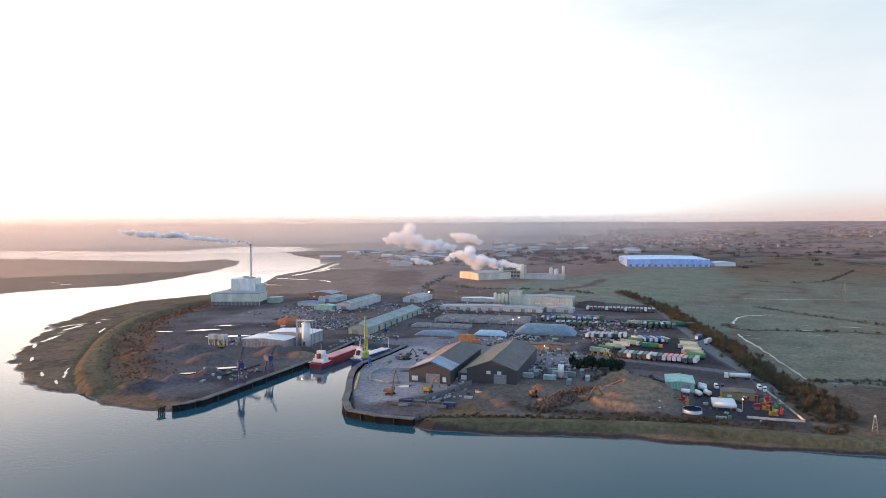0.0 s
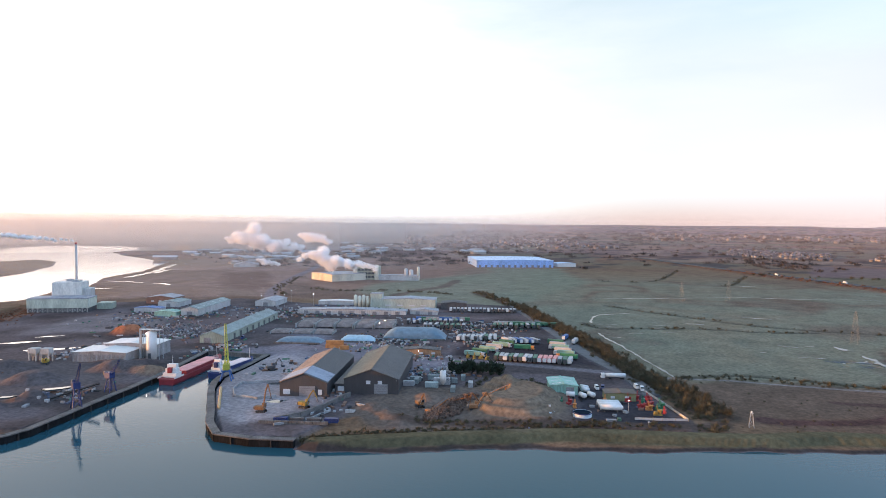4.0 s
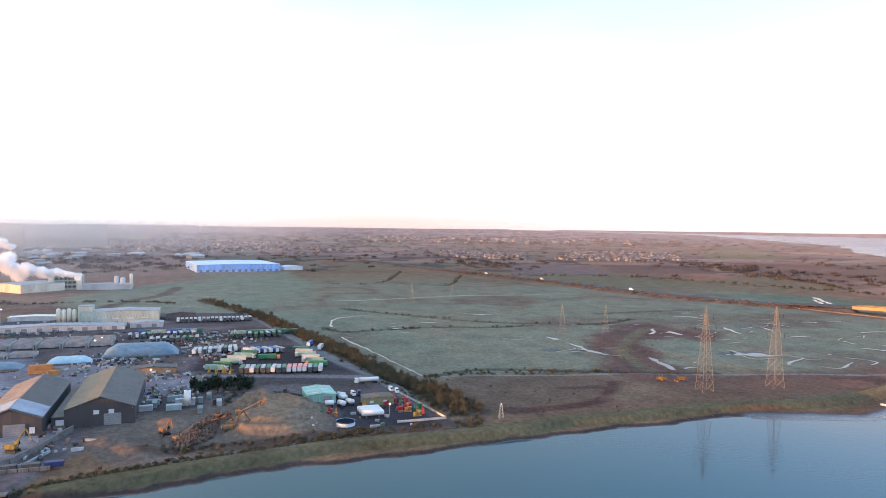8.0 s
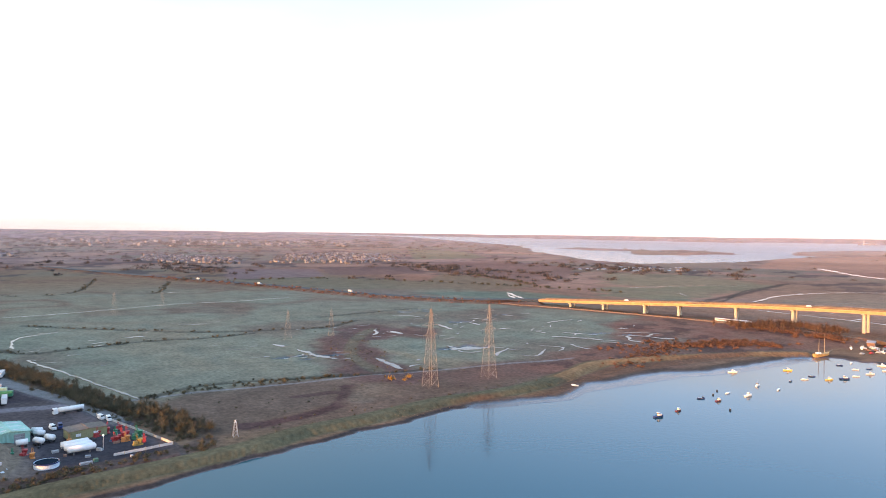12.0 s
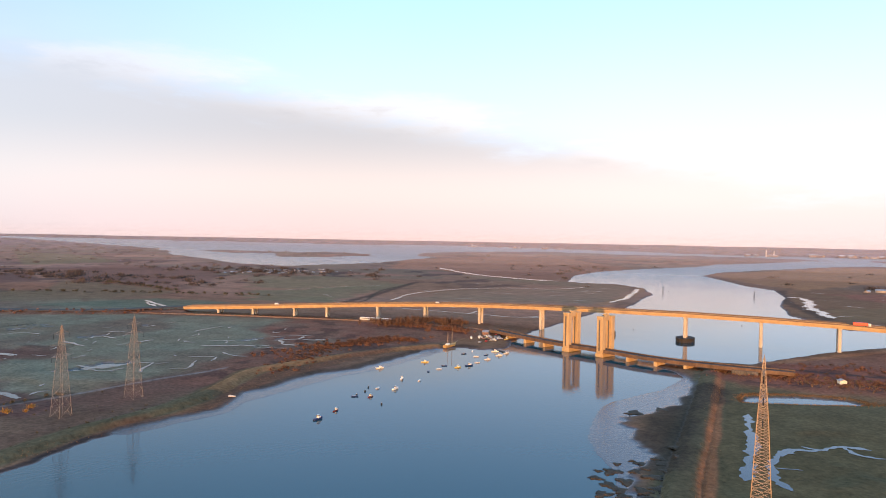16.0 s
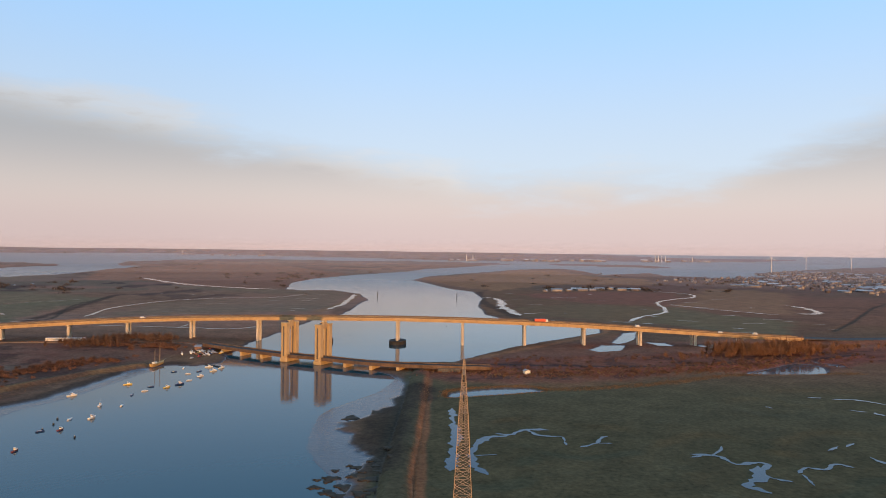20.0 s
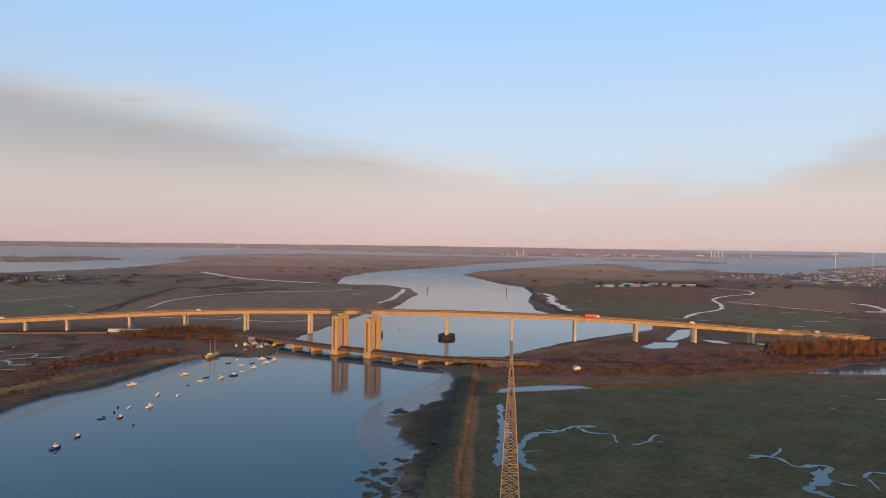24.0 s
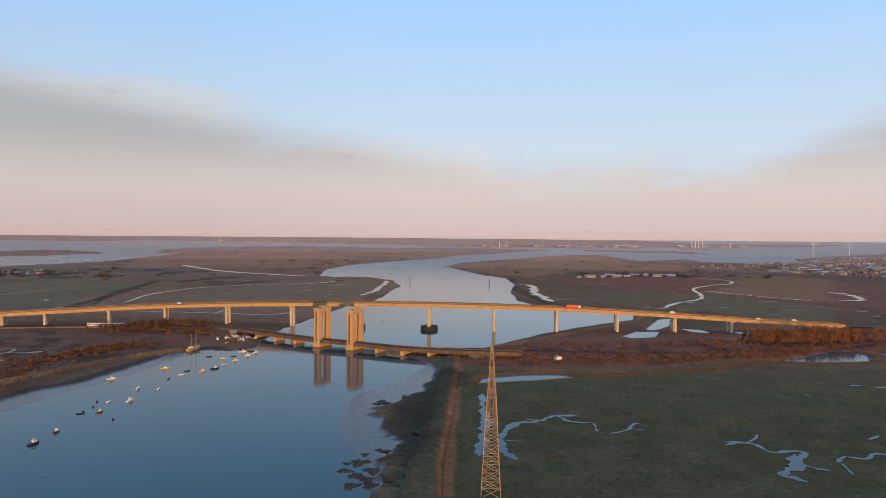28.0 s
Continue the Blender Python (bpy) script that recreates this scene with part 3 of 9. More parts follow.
# the dug spoil bank: a long back with benches, a bowl cut into its western side
su, sv = (GX + 309) * 0.98 + (GY + 31) * 0.2, (GY + 31) * 0.98 - (GX + 309) * 0.2
spoil = 6.5 * (1 - smooth(np.hypot(su / 1.4, sv) + RAG * 8, 10, 30))
bowl = np.hypot((GX + 313) / 1.2, GY + 49) + RAG * 6
spoil = spoil * smooth(bowl, 7, 17) + 3.0 * (1 - smooth(np.hypot(GX + 329, GY + 44) + RAG * 5, 3, 12))
spoil = spoil + 0.55 * np.sin(spoil * 2.6) * smooth(spoil, 0.3, 1.5) + fbm(GX, GY, 7, 45) * 0.25 * smooth(spoil, 0.2, 1.2)
H = H + np.where(DIST < 700, spoil, 0)
ridge_w = smooth(DIST, 9000, 36000)
# ---- covers ----
n1, n2, n3 = fbm(GX, GY, 90, 21), fbm(GX, GY, 30, 23), fbm(GX, GY, 400, 25)
COVER = np.zeros((*GX.shape, 3)) + np.array((0.165, 0.102, 0.057))
n_edge = fbm(GX, GY, 60, 27)
frost = smooth(-GX + n_edge * 60, 340, 440) * smooth(GY, -420, -60) * (1 - smooth(GY + n_edge * 160, 540, 720)) * (1 - smooth(DIST, 1000, 1500))
lay((0.152, 0.162, 0.108), frost * (0.92 + 0.6 * n1))
lay((0.125, 0.085, 0.058), smooth(n1, 0.02, 0.2) * 0.6 * (1 - 0.8 * smooth(NEARB, 0, 30)))
lay((0.100, 0.086, 0.042), smooth(NEARB, 0, 30) * (1 - smooth(GY, 480, 620)))
lay((0.083, 0.073, 0.035), (1 - smooth(GY, 330, 470)) * smooth(NEARB, 0, 30) * (0.55 + 0.45 * smooth(n2 + n1, -0.25, 0.1)) * (1 - smooth(GY, 480, 620)))
lay((0.20, 0.11, 0.070), smooth(DIST, 700, 1500) * smooth(n3, -0.08, 0.06) * 0.85)
lay((0.15, 0.104, 0.060), smooth(DIST, 700, 1500) * smooth(-n3, 0.05, 0.16) * 0.8)
lay((0.30, 0.20, 0.14), smooth(GY, 600, 900) * smooth(-GX, 60, 300) * (1 - smooth(DIST, 2200, 3200)) * (0.55 + n3))
lay((0.125, 0.078, 0.05), smooth(np.abs(fbm(GX, GY, 260, 97, 3)), 0.035, 0.0) * smooth(DIST, 600, 900) * (1 - smooth(DIST, 2000, 2600)) * 0.6)
# far cover turns greyer and mauve with distance, imitating haze
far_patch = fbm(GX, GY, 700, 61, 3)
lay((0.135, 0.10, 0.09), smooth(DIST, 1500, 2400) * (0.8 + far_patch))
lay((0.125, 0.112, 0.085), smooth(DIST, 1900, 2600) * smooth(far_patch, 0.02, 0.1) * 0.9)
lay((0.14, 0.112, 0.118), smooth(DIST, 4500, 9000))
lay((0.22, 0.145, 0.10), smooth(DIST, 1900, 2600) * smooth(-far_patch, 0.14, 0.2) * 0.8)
fields = fbm(GX, GY, 230, 161, 3)
copses = fbm(GX, GY, 110, 165, 4)
lay((0.125, 0.125, 0.085), smooth(DIST, 1300, 1800) * smooth(fields, 0.06, 0.10) * 0.6 * smooth(-GX, 200, 900))
lay((0.26, 0.185, 0.13), smooth(DIST, 1300, 1800) * smooth(-fields, 0.12, 0.15) * 0.55 * smooth(-GX, 200, 900))
lay((0.055, 0.042, 0.04), smooth(DIST, 1100, 1500) * smooth(copses, 0.10, 0.14) * 0.75 * smooth(-GX, 300, 900))
# reed and scrub
lay((0.19, 0.115, 0.055), soft_in([(-318, 285), (-350, 330), (-350, 420), (-335, 520), (-290, 560), (-330, 600), (-420, 600), (-420, 420), (-380, 300)], 15, 40) * (0.45 + n2))
lay((0.11, 0.075, 0.05), soft_in([(-300, 60), (-395, 40), (-398, 250), (-420, 420), (-380, 540), (-330, 540), (-330, 300), (-315, 200)], 8, 30) * 0.8)
lay((0.27, 0.125, 0.06), soft_in([(-100, 560), (-60, 500), (20, 500), (130, 575), (240, 590), (260, 680), (170, 640), (60, 640), (-60, 600)], 14, 30) * (0.65 + 1.2 * n2))
lay((0.25, 0.125, 0.075), soft_in([(-100, 600), (-40, 610), (90, 650), (260, 690), (420, 760), (400, 860), (200, 800), (40, 730), (-50, 640)], 16, 40) * 0.85)
lay((0.105, 0.062, 0.047), soft_line(curve(MEANDER), 24, 8, 34) * 0.95)
lay((0.12, 0.070, 0.055), soft_line(curve([(-596, 244), (-582, 281), (-548, 298)]), 9, 4, 14) * 0.8)
lay((0.072, 0.040, 0.032), soft_line(curve([(-318, 84), (-318, 93), (-323, 111), (-332, 132), (-350, 148), (-371, 158)]), 5, 2, 8) * 0.95)
lay((0.075, 0.045, 0.034), soft_line(curve([(-362, 122), (-362, 128), (-363, 143)]), 3.5, 1.5, 6) * 0.9)
lay((0.135, 0.105, 0.072), soft_line(curve([(-340, 150), (-352, 160), (-366, 168)]), 6, 2, 6) * 0.8)
lay((0.17, 0.10, 0.045), soft_line(curve([(-318, 203), (-307, 229), (-317, 269), (-322, 300), (-345, 345)]), 7, 4, 10) * 0.7)
lay((0.105, 0.058, 0.042), soft_in([(-554, 251), (-596, 311), (-567, 327), (-520, 293), (-544, 263)], 6, 14) * 0.8)
lay((0.12, 0.066, 0.046), soft_in([(-385, 215), (-400, 300), (-370, 330), (-345, 300), (-350, 220)], 8, 16) * 0.7)
lay((0.14, 0.10, 0.062), soft_in([(-335, 140), (-360, 150), (-385, 165), (-372, 185), (-340, 172)], 5, 10) * 0.7)
for tone, field in (((0.155, 0.105, 0.092), [(-1675, 368), (-1613, 569), (-1343, 496), (-1319, 290)]), ((0.135, 0.112, 0.064), [(-1301, 286), (-1325, 482), (-1115, 640), (-991, 515), (-1037, 378)]), ((0.12, 0.078, 0.064), [(-1708, 611), (-1681, 872), (-1358, 741), (-1373, 514)]),
                    ((0.165, 0.098, 0.072), [(-1732, 921), (-2028, 1347), (-1466, 1263), (-1136, 956), (-1238, 766)]), ((0.095, 0.13, 0.088), [(-929, 483), (-900, 659), (-761, 680), (-765, 567)]), ((0.145, 0.118, 0.070), [(-1381, 793), (-1020, 802), (-932, 682), (-978, 508)]),
                    ((0.11, 0.12, 0.066), [(-3651, 1842), (-2902, 1791), (-2191, 1455), (-2108, 1092)])):
    lay(tone, soft_in(field, 8, 12, 700) * 0.8)
# brown saltings, green grazing and worn banks on the northern marshes
for tone, field, much in (((0.27, 0.165, 0.085), [(-430, 2341), (-100, 3443), (63, 3563), (235, 2747), (397, 2627), (334, 2106), (5, 2001), (-101, 1665), (-227, 1816)], 0.75),
                          ((0.20, 0.098, 0.066), [(-45, 1558), (122, 1725), (314, 1748), (296, 1527), (218, 1316), (111, 1298), (-8, 1443)], 0.75),
                          ((0.155, 0.125, 0.068), [(-53, 1203), (111, 1298), (205, 1261), (178, 1124), (113, 981), (-22, 1045)], 0.75),
                          ((0.150, 0.138, 0.075), [(229, 1271), (280, 1155), (362, 1060), (295, 865), (226, 882), (166, 958), (126, 972)], 0.8),
                          ((0.26, 0.165, 0.090), [(357, 1663), (454, 1988), (545, 1928), (606, 1776), (400, 1174), (318, 1240), (233, 1298), (329, 1508)], 0.75),
                          ((0.135, 0.085, 0.060), [(-53, 628), (-14, 694), (56, 790), (98, 749), (183, 754), (104, 654), (-40, 594)], 0.6),
                          ((0.165, 0.155, 0.088), [(-1278, 1201), (-1113, 1308), (-879, 1225), (-812, 1008), (-953, 895)], 0.7),
                          ((0.140, 0.142, 0.082), [(-918, 863), (-853, 964), (-879, 1205), (-810, 1200), (-728, 943), (-667, 774), (-766, 719)], 0.8),
                          ((0.20, 0.155, 0.095), [(-1008, 1591), (-733, 1613), (-456, 1492), (-405, 1430), (-341, 1026), (-511, 926), (-594, 828), (-655, 1106), (-558, 1228), (-520, 1375)], 0.65),
                          ((0.24, 0.135, 0.085), [(-1858, 2706), (-1920, 3894), (-1389, 3668), (-757, 2630), (-595, 1571), (-782, 1587), (-1121, 1829), (-1301, 1811)], 0.7)):
    lay(tone, soft_in(field, 14, 50, 1400) * (much + 0.5 * n1))
lay((0.055, 0.038, 0.030), soft_line(curve([(-830, 1248), (-776, 1113), (-700, 932), (-649, 789)]), 7, 4, 8) * 0.8)
lay((0.075, 0.055, 0.040), soft_line(curve([(-140, 1600), (-134, 1516), (-104, 1289), (-68, 1138), (-37, 1021)]), 9, 4, 10) * 0.85)
lay((0.27, 0.15, 0.075), soft_line(curve([(-61, 612), (-14, 686), (31, 762), (65, 824), (86, 890)]), 5, 3, 3) * 0.85)
lay((0.27, 0.17, 0.09), soft_line(curve([(-340, 1020), (-352, 1211), (-392, 1459)]), 8, 4, 4) * 0.8)
lay((0.26, 0.17, 0.10), soft_line(curve([(-960, 800), (-927, 871), (-886, 963), (-873, 1069)]), 4, 2, 3) * 0.7)
lay((0.16, 0.10, 0.075), soft_in([(-1493, 950), (-1344, 963), (-1048, 858), (-1000, 775), (-1163, 790), (-1420, 800)], 12, 20) * 0.8)
lay((0.20, 0.105, 0.06), soft_line(curve([(-1328, 813), (-1163, 804), (-997, 766)]), 16, 6, 14) * 0.7)
lay((0.125, 0.106, 0.064), soft_line(curve([(-412, 192), (-466, 197), (-511, 215), (-560, 243), (-592, 267)]), 5, 2, 3) * 0.85)
rough_bank = soft_in([(-335, 290), (-348, 430), (-335, 540), (-310, 600), (-420, 640), (-560, 600), (-520, 500), (-440, 440), (-395, 330), (-380, 290)], 12, 40)
lay((0.165, 0.078, 0.050), rough_bank * (0.75 + n2))
lay((0.070, 0.040, 0.030), rough_bank * smooth(fbm(GX, GY, 18, 173, 3), 0.04, 0.12) * 0.7)
lay((0.20, 0.115, 0.052), soft_line(curve([(-349, 312), (-362, 341), (-361, 368), (-356, 405), (-349, 440), (-340, 476), (-322, 518)]), 9, 3, 6) * 0.75)
# heavily grazed marsh on the saltmarsh isle and the western foreshore
brown = np.maximum(smooth(inside_dist(GX, GY, SALTMARSH), -10, 30), soft_in([(-170, -240), (-160, -420), (-330, -620), (-560, -640), (-500, -580), (-300, -455), (-195, -300)], 10, 15))
lay((0.150, 0.104, 0.062), brown)
lay((0.14, 0.085, 0.05), soft_line(curve([(-420, -530), (-330, -460), (-250, -370), (-215, -300)]), 9, 5, 14) * 0.8)
# paler land behind the dock has some of the haze put into its colour
lay((0.26, 0.18, 0.14), soft_in([(-620, -560), (-690, -420), (-700, -250), (-720, -150), (-1000, -180), (-1500, -200), (-2300, -700), (-2300, -1500), (-1200, -900), (-800, -760)], 40, 60, 900) * (0.55 + n1))
# the frosted pasture behind the mill, and the brown hedge bank across it
lay((0.150, 0.168, 0.110), soft_in([(-690, -128), (-690, -240), (-760, -330), (-890, -350), (-1080, -300), (-1310, -330), (-1350, -150), (-1000, -60)], 14, 30, 400) * 0.85)
lay((0.10, 0.068, 0.05), soft_line(curve([(-690, -250), (-760, -268), (-840, -262), (-900, -250), (-1000, -262)]), 8, 3, 10) * 0.8)
# rough brown ground, fields and the lane behind the dock
lay((0.135, 0.085, 0.062), soft_in([(-993, -676), (-1043, -619), (-783, -458), (-729, -453), (-774, -526)], 14, 60) * 0.8)
lay((0.13, 0.088, 0.062), soft_in([(-705, -401), (-916, -496), (-837, -432), (-785, -340), (-715, -260), (-690, -360)], 8, 20) * 0.85)
lay((0.175, 0.125, 0.085), soft_in([(-753, -511), (-739, -450), (-693, -426), (-679, -461)], 6, 12) * 0.8)
lay((0.17, 0.11, 0.078), soft_in([(-850, -439), (-870, -400), (-940, -346), (-1180, -250), (-1450, -330), (-1551, -578), (-1335, -560), (-1100, -520)], 20, 40) * 0.7)
lay((0.105, 0.07, 0.062), soft_in([(-1672, -685), (-1717, -515), (-2250, -678), (-2450, -1009)], 25, 30) * 0.8)
lay((0.16, 0.145, 0.145), soft_line(curve([(-640, -350), (-687, -399), (-784, -451), (-963, -522), (-1217, -617), (-1364, -680)]), 7, 3, 1) * 0.8)
# dykes
for rise, half, dl in DYKES:
    lay((0.092, 0.084, 0.045), soft_line(curve(dl, 5), half * 1.2, 3, 5) * smooth(LAND, 0, 5))
lay((0.055, 0.041, 0.029), soft_line(curve(SHORE_RIVER[13:23], 5), 13, 4, 18) * smooth(H, 0.25, 0.7) * 0.85)
# orange crest: the low sun on the sea wall is put into its cover
lay((0.215, 0.125, 0.056), soft_line(curve([(-336, 288), (-349, 312), (-362, 341), (-361, 368), (-356, 405), (-349, 440), (-340, 476), (-322, 518)]), 7, 3, 3) * 0.9)
lay((0.125, 0.07, 0.04), soft_line(curve([(-296, 170), (-306, 210), (-303, 250), (-318, 285), (-338, 330), (-341, 400), (-342, 470)]), 7, 3, 10) * smooth(H, 0.2, 0.7) * 0.85)
# orange strip: sunlight on the near bank's slope, laid in as colour
lay((0.25, 0.115, 0.052), soft_line(curve([(-90, 560), (-74, 440), (-62, 356), (-54, 298), (-46, 250)]), 3.2, 1.2, 3) * 0.85)
lay((0.13, 0.12, 0.045), soft_line(curve([(-436, -549), (-364, -504), (-303, -447), (-252, -387), (-222, -338)]), 3.0, 2, 2) * 0.7)
lay((0.118, 0.086, 0.046), soft_line(curve(DYKES[1][2], 5), 13, 4, 5) * 0.8)
lay((0.155, 0.118, 0.055), soft_line(curve([(-436, -552), (-364, -507), (-303, -450), (-252, -390), (-217, -341)]), 2.2, 1.4, 1) * 0.8)
# dock land: hard standing, gravel, spoil
lay((0.092, 0.075, 0.068), dockland)
INNER_SCRUB = [(-500, -556), (-440, -522), (-368, -478), (-310, -424), (-268, -370), (-240, -326), (-216, -290)]
lay((0.145, 0.078, 0.044), soft_line(curve(INNER_SCRUB), 14, 5, 16) * 0.9)
lay((0.085, 0.058, 0.036), soft_line(curve(INNER_SCRUB), 14, 5, 16) * smooth(n2, 0.04, 0.14) * 0.7)
lay((0.12, 0.102, 0.097), dockland * smooth(n2, 0.0, 0.12) * 0.7)
lay((0.055, 0.046, 0.042), dockland * smooth(-n2 - n1 * 0.6, 0.05, 0.16) * 0.75)
lay((0.28, 0.255, 0.235), soft_in([(-240, -158), (-262, -176), (-299, -192), (-358, -209), (-400, -200), (-372, -172), (-307, -150), (-285, -118), (-246, -126), (-232, -138)], 5, 5) * 0.92)
lay((0.19, 0.18, 0.185), soft_in([(-388, -255), (-394, -235), (-437, -185), (-434, -144), (-405, -125), (-392, -85), (-368, -79), (-341, -103), (-375, -194), (-358, -213)], 5, 8) * 0.75)
lay((0.15, 0.155, 0.17), soft_in([(-414, -222), (-452, -235), (-461, -224), (-455, -204), (-423, -193), (-410, -206)], 5, 6) * 0.8)
lay((0.125, 0.098, 0.073), soft_in([(-262, -98), (-246, -70), (-262, -20), (-285, 0), (-335, -8), (-345, -40), (-318, -90), (-290, -105)], 5, 10))
lay((0.150, 0.118, 0.078), smooth(spoil, 0.3, 1.6) * 0.9)
lay((0.205, 0.165, 0.110), smooth(np.sin(spoil * 2.6 + 1.0), 0.1, 0.8) * smooth(spoil, 1.2, 2.5) * 0.55)
lay((0.185, 0.135, 0.09), 1 - smooth(np.hypot(GX + 302, GY + 243) + RAG * 6, 7, 13))
lay((0.30, 0.115, 0.055), 1 - smooth(np.hypot(GX + 412, GY + 356) + RAG * 6, 9, 15))
lay((0.040, 0.038, 0.040), soft_in([(-282, 2), (-290, 47), (-345, 30), (-352, -12), (-318, -2)], 3, 3))
lay((0.042, 0.034, 0.034), soft_in([(-410, 0), (-500, -30), (-490, -105), (-410, -95)], 4, 6))
lay((0.10, 0.085, 0.076), soft_in([(-228, -236), (-300, -250), (-360, -268), (-330, -330), (-270, -350), (-225, -280)], 8, 14) * 0.8)
lay((0.045, 0.043, 0.046), soft_in([(-183, -266), (-195, -252), (-214, -270), (-205, -290)], 4, 6) * 0.8)
lay((0.17, 0.13, 0.10), soft_in([(-338, -306), (-351, -350), (-372, -340), (-365, -296), (-342, -280)], 6, 10) * 0.7)
lay((0.20, 0.185, 0.17), soft_in([(-380, -430), (-470, -470), (-520, -400), (-440, -350)], 10, 20) * 0.6)
lay((0.085, 0.083, 0.085), soft_line(curve(DOCK_ROAD), 5, 1.5, 1))
lay((0.14, 0.13, 0.125), soft_line(curve(CROSS_ROAD), 4, 1.5, 1))
lay((0.20, 0.19, 0.17), soft_line(curve([(-393, 29), (-398, 63), (-395, 133), (-399, 188), (-393, 241), (-388, 340)]), 1.8, 1, 1) * 0.7)
for rise, half, dl in EMBANK:
    lay((0.135, 0.082, 0.055), soft_line(curve(dl, 5), half * 1.15, 4, 6) * 0.9)
for dl in DITCHES:
    lay((0.045, 0.042, 0.03), soft_line(curve(dl, 5), 3.0, 2.0, 3) * 0.75)
lay((0.075, 0.055, 0.037), soft_line(curve([(-830, -186), (-690, -104), (-555, -42), (-465, -2), (-390, 26), (-359, 44), (-318, 62)], 8), 9, 3, 8) * 0.9)
lay((0.085, 0.058, 0.042), soft_line(curve([(-262, -72), (-272, -30), (-281, 10), (-289, 45), (-302, 62)], 8), 5, 2, 5) * 0.85)
lay((0.185, 0.078, 0.050), soft_in([(-98, 528), (-60, 506), (0, 506), (60, 530), (130, 582), (210, 606), (300, 660), (430, 740), (430, 810), (240, 735), (100, 662), (20, 634), (-60, 606)], 8, 24) * (0.8 + 0.8 * n2))
lay((0.080, 0.045, 0.034), soft_in([(-98, 528), (-60, 506), (0, 506), (60, 530), (130, 582), (210, 606), (300, 660), (430, 740), (430, 810), (240, 735), (100, 662), (20, 634), (-60, 606)], 8, 24) * smooth(fbm(GX, GY, 16, 171, 3), 0.03, 0.12) * 0.75)
lay((0.040, 0.034, 0.034), soft_line(curve([(-95, 566), (-86, 574), (-37, 584), (37, 589), (129, 608), (187, 630), (300, 705)]), 2.6, 1, 1) * 0.9)
lay((0.22, 0.085, 0.06), soft_line(curve([(-60, 566), (29, 575), (92, 583), (138, 602), (214, 639), (300, 690)]), 5, 2, 5) * 0.7)
# mud at the water's edge
wet = 1 - smooth(H, 0.05, 0.8)
tidal = soft_in([(-111, 521), (-113, 459), (-121, 435), (-129, 408), (-132, 389), (-123, 347), (-116, 322), (-105, 301), (-89, 279), (-82, 250), (-60, 250), (-70, 400), (-90, 520)], 2.5, 2)
tidal = np.maximum(tidal, soft_in([(-300, 272), (-302, 321), (-304, 367), (-298, 398), (-299, 445), (-301, 503), (-302, 516), (-330, 518), (-335, 285)], 2, 3))
tidal = np.maximum(tidal, soft_line(curve(SHORE_RIVER[11:16]), 8, 3, 6))
tidal = np.maximum(tidal, soft_line(SHORE_ESTUARY[16:24], 26, 10, 16) * 0.9)
lay((0.08, 0.072, 0.07), wet * smooth(LAND, -12, -1) * (1 - dockland) * np.where(DIST < 1600, 1, 0.4))
mudflat = tidal * (1 - smooth(H, 0.1, 1.0))
lay((0.032, 0.038, 0.046), mudflat * 0.95)
lay((0.042, 0.034, 0.024), soft_line([(-78, 300), (-88, 400), (-84, 470)], 14, 6, 12) * smooth(H, 0.15, 0.7) * 0.8)
lay((0.045, 0.037, 0.031), (1 - smooth(LAND, 3, 6)) * smooth(H, 0.02, 0.2) * soft_line(curve(SHORE_RIVER[:14], 4), 13, 3, 1))
veins = np.abs(fbm(GX, GY, 46, 81, 4)) + np.abs(fbm(GX, GY, 17, 85, 3)) * 0.5
lay((0.06, 0.045, 0.032), brown * (1 - smooth(veins, 0.02, 0.075)) * 0.75)
# the river bed sinks under the tide flats gently
H = np.where((LAND < 0) & (tidal > 0), np.maximum(H, -0.30 + 0.34 * smooth(tidal, 0.72, 1.0)), H)
def ground_z(x, y):
    """Height of the ground sheet at a plan point."""
    d = max(math.hypot(x, y), 1.0)
    az = math.degrees(math.atan2(-x, y)) % 360
    az = az - 360 if az > 326 else az
    j = int(np.clip(np.searchsorted(AZ, az), 1, len(AZ) - 1))
    i = int(np.clip(np.searchsorted(DEPS, math.degrees(math.atan(EYE / d))), 1, len(DEPS) - 1))
    return float(np.mean(H[i - 1:i + 1, j - 1:j + 1]))


COVER = COVER * np.array((1.05, 0.97, 1.06))
# the northern marshes are tinted redder: the low sun's warmth put into the cover
COVER = COVER * (1 + smooth(GY, 420, 700)[..., None] * (1 - smooth(DIST, 3500, 6000))[..., None] * np.array((0.14, -0.05, -0.14)))
gx, gy, gz, gs = lie(GX, GY)
hills = np.tan(np.radians(0.01 + 0.03 * smooth(GX * -1, -4000, 15000) + 0.06 * fbm(np.arctan2(GX, GY) * 500, DIST * 0, 40, 71, 2))) * DIST * ridge_w * np.where(FARB + MAIN > -1e17, 1, 0)
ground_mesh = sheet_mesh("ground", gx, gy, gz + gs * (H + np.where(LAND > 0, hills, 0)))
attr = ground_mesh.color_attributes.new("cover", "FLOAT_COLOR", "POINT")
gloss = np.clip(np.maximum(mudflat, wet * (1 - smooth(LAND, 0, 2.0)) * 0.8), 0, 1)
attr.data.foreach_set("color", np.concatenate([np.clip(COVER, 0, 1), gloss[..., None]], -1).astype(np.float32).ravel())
gm = bpy.data.materials.new("ground")
gm.use_nodes = True
gt = gm.node_tree
gb = gt.nodes["Principled BSDF"]
ga = gt.nodes.new("ShaderNodeAttribute")
ga.attribute_name = "cover"
gp = gt.nodes.new("ShaderNodeNewGeometry")


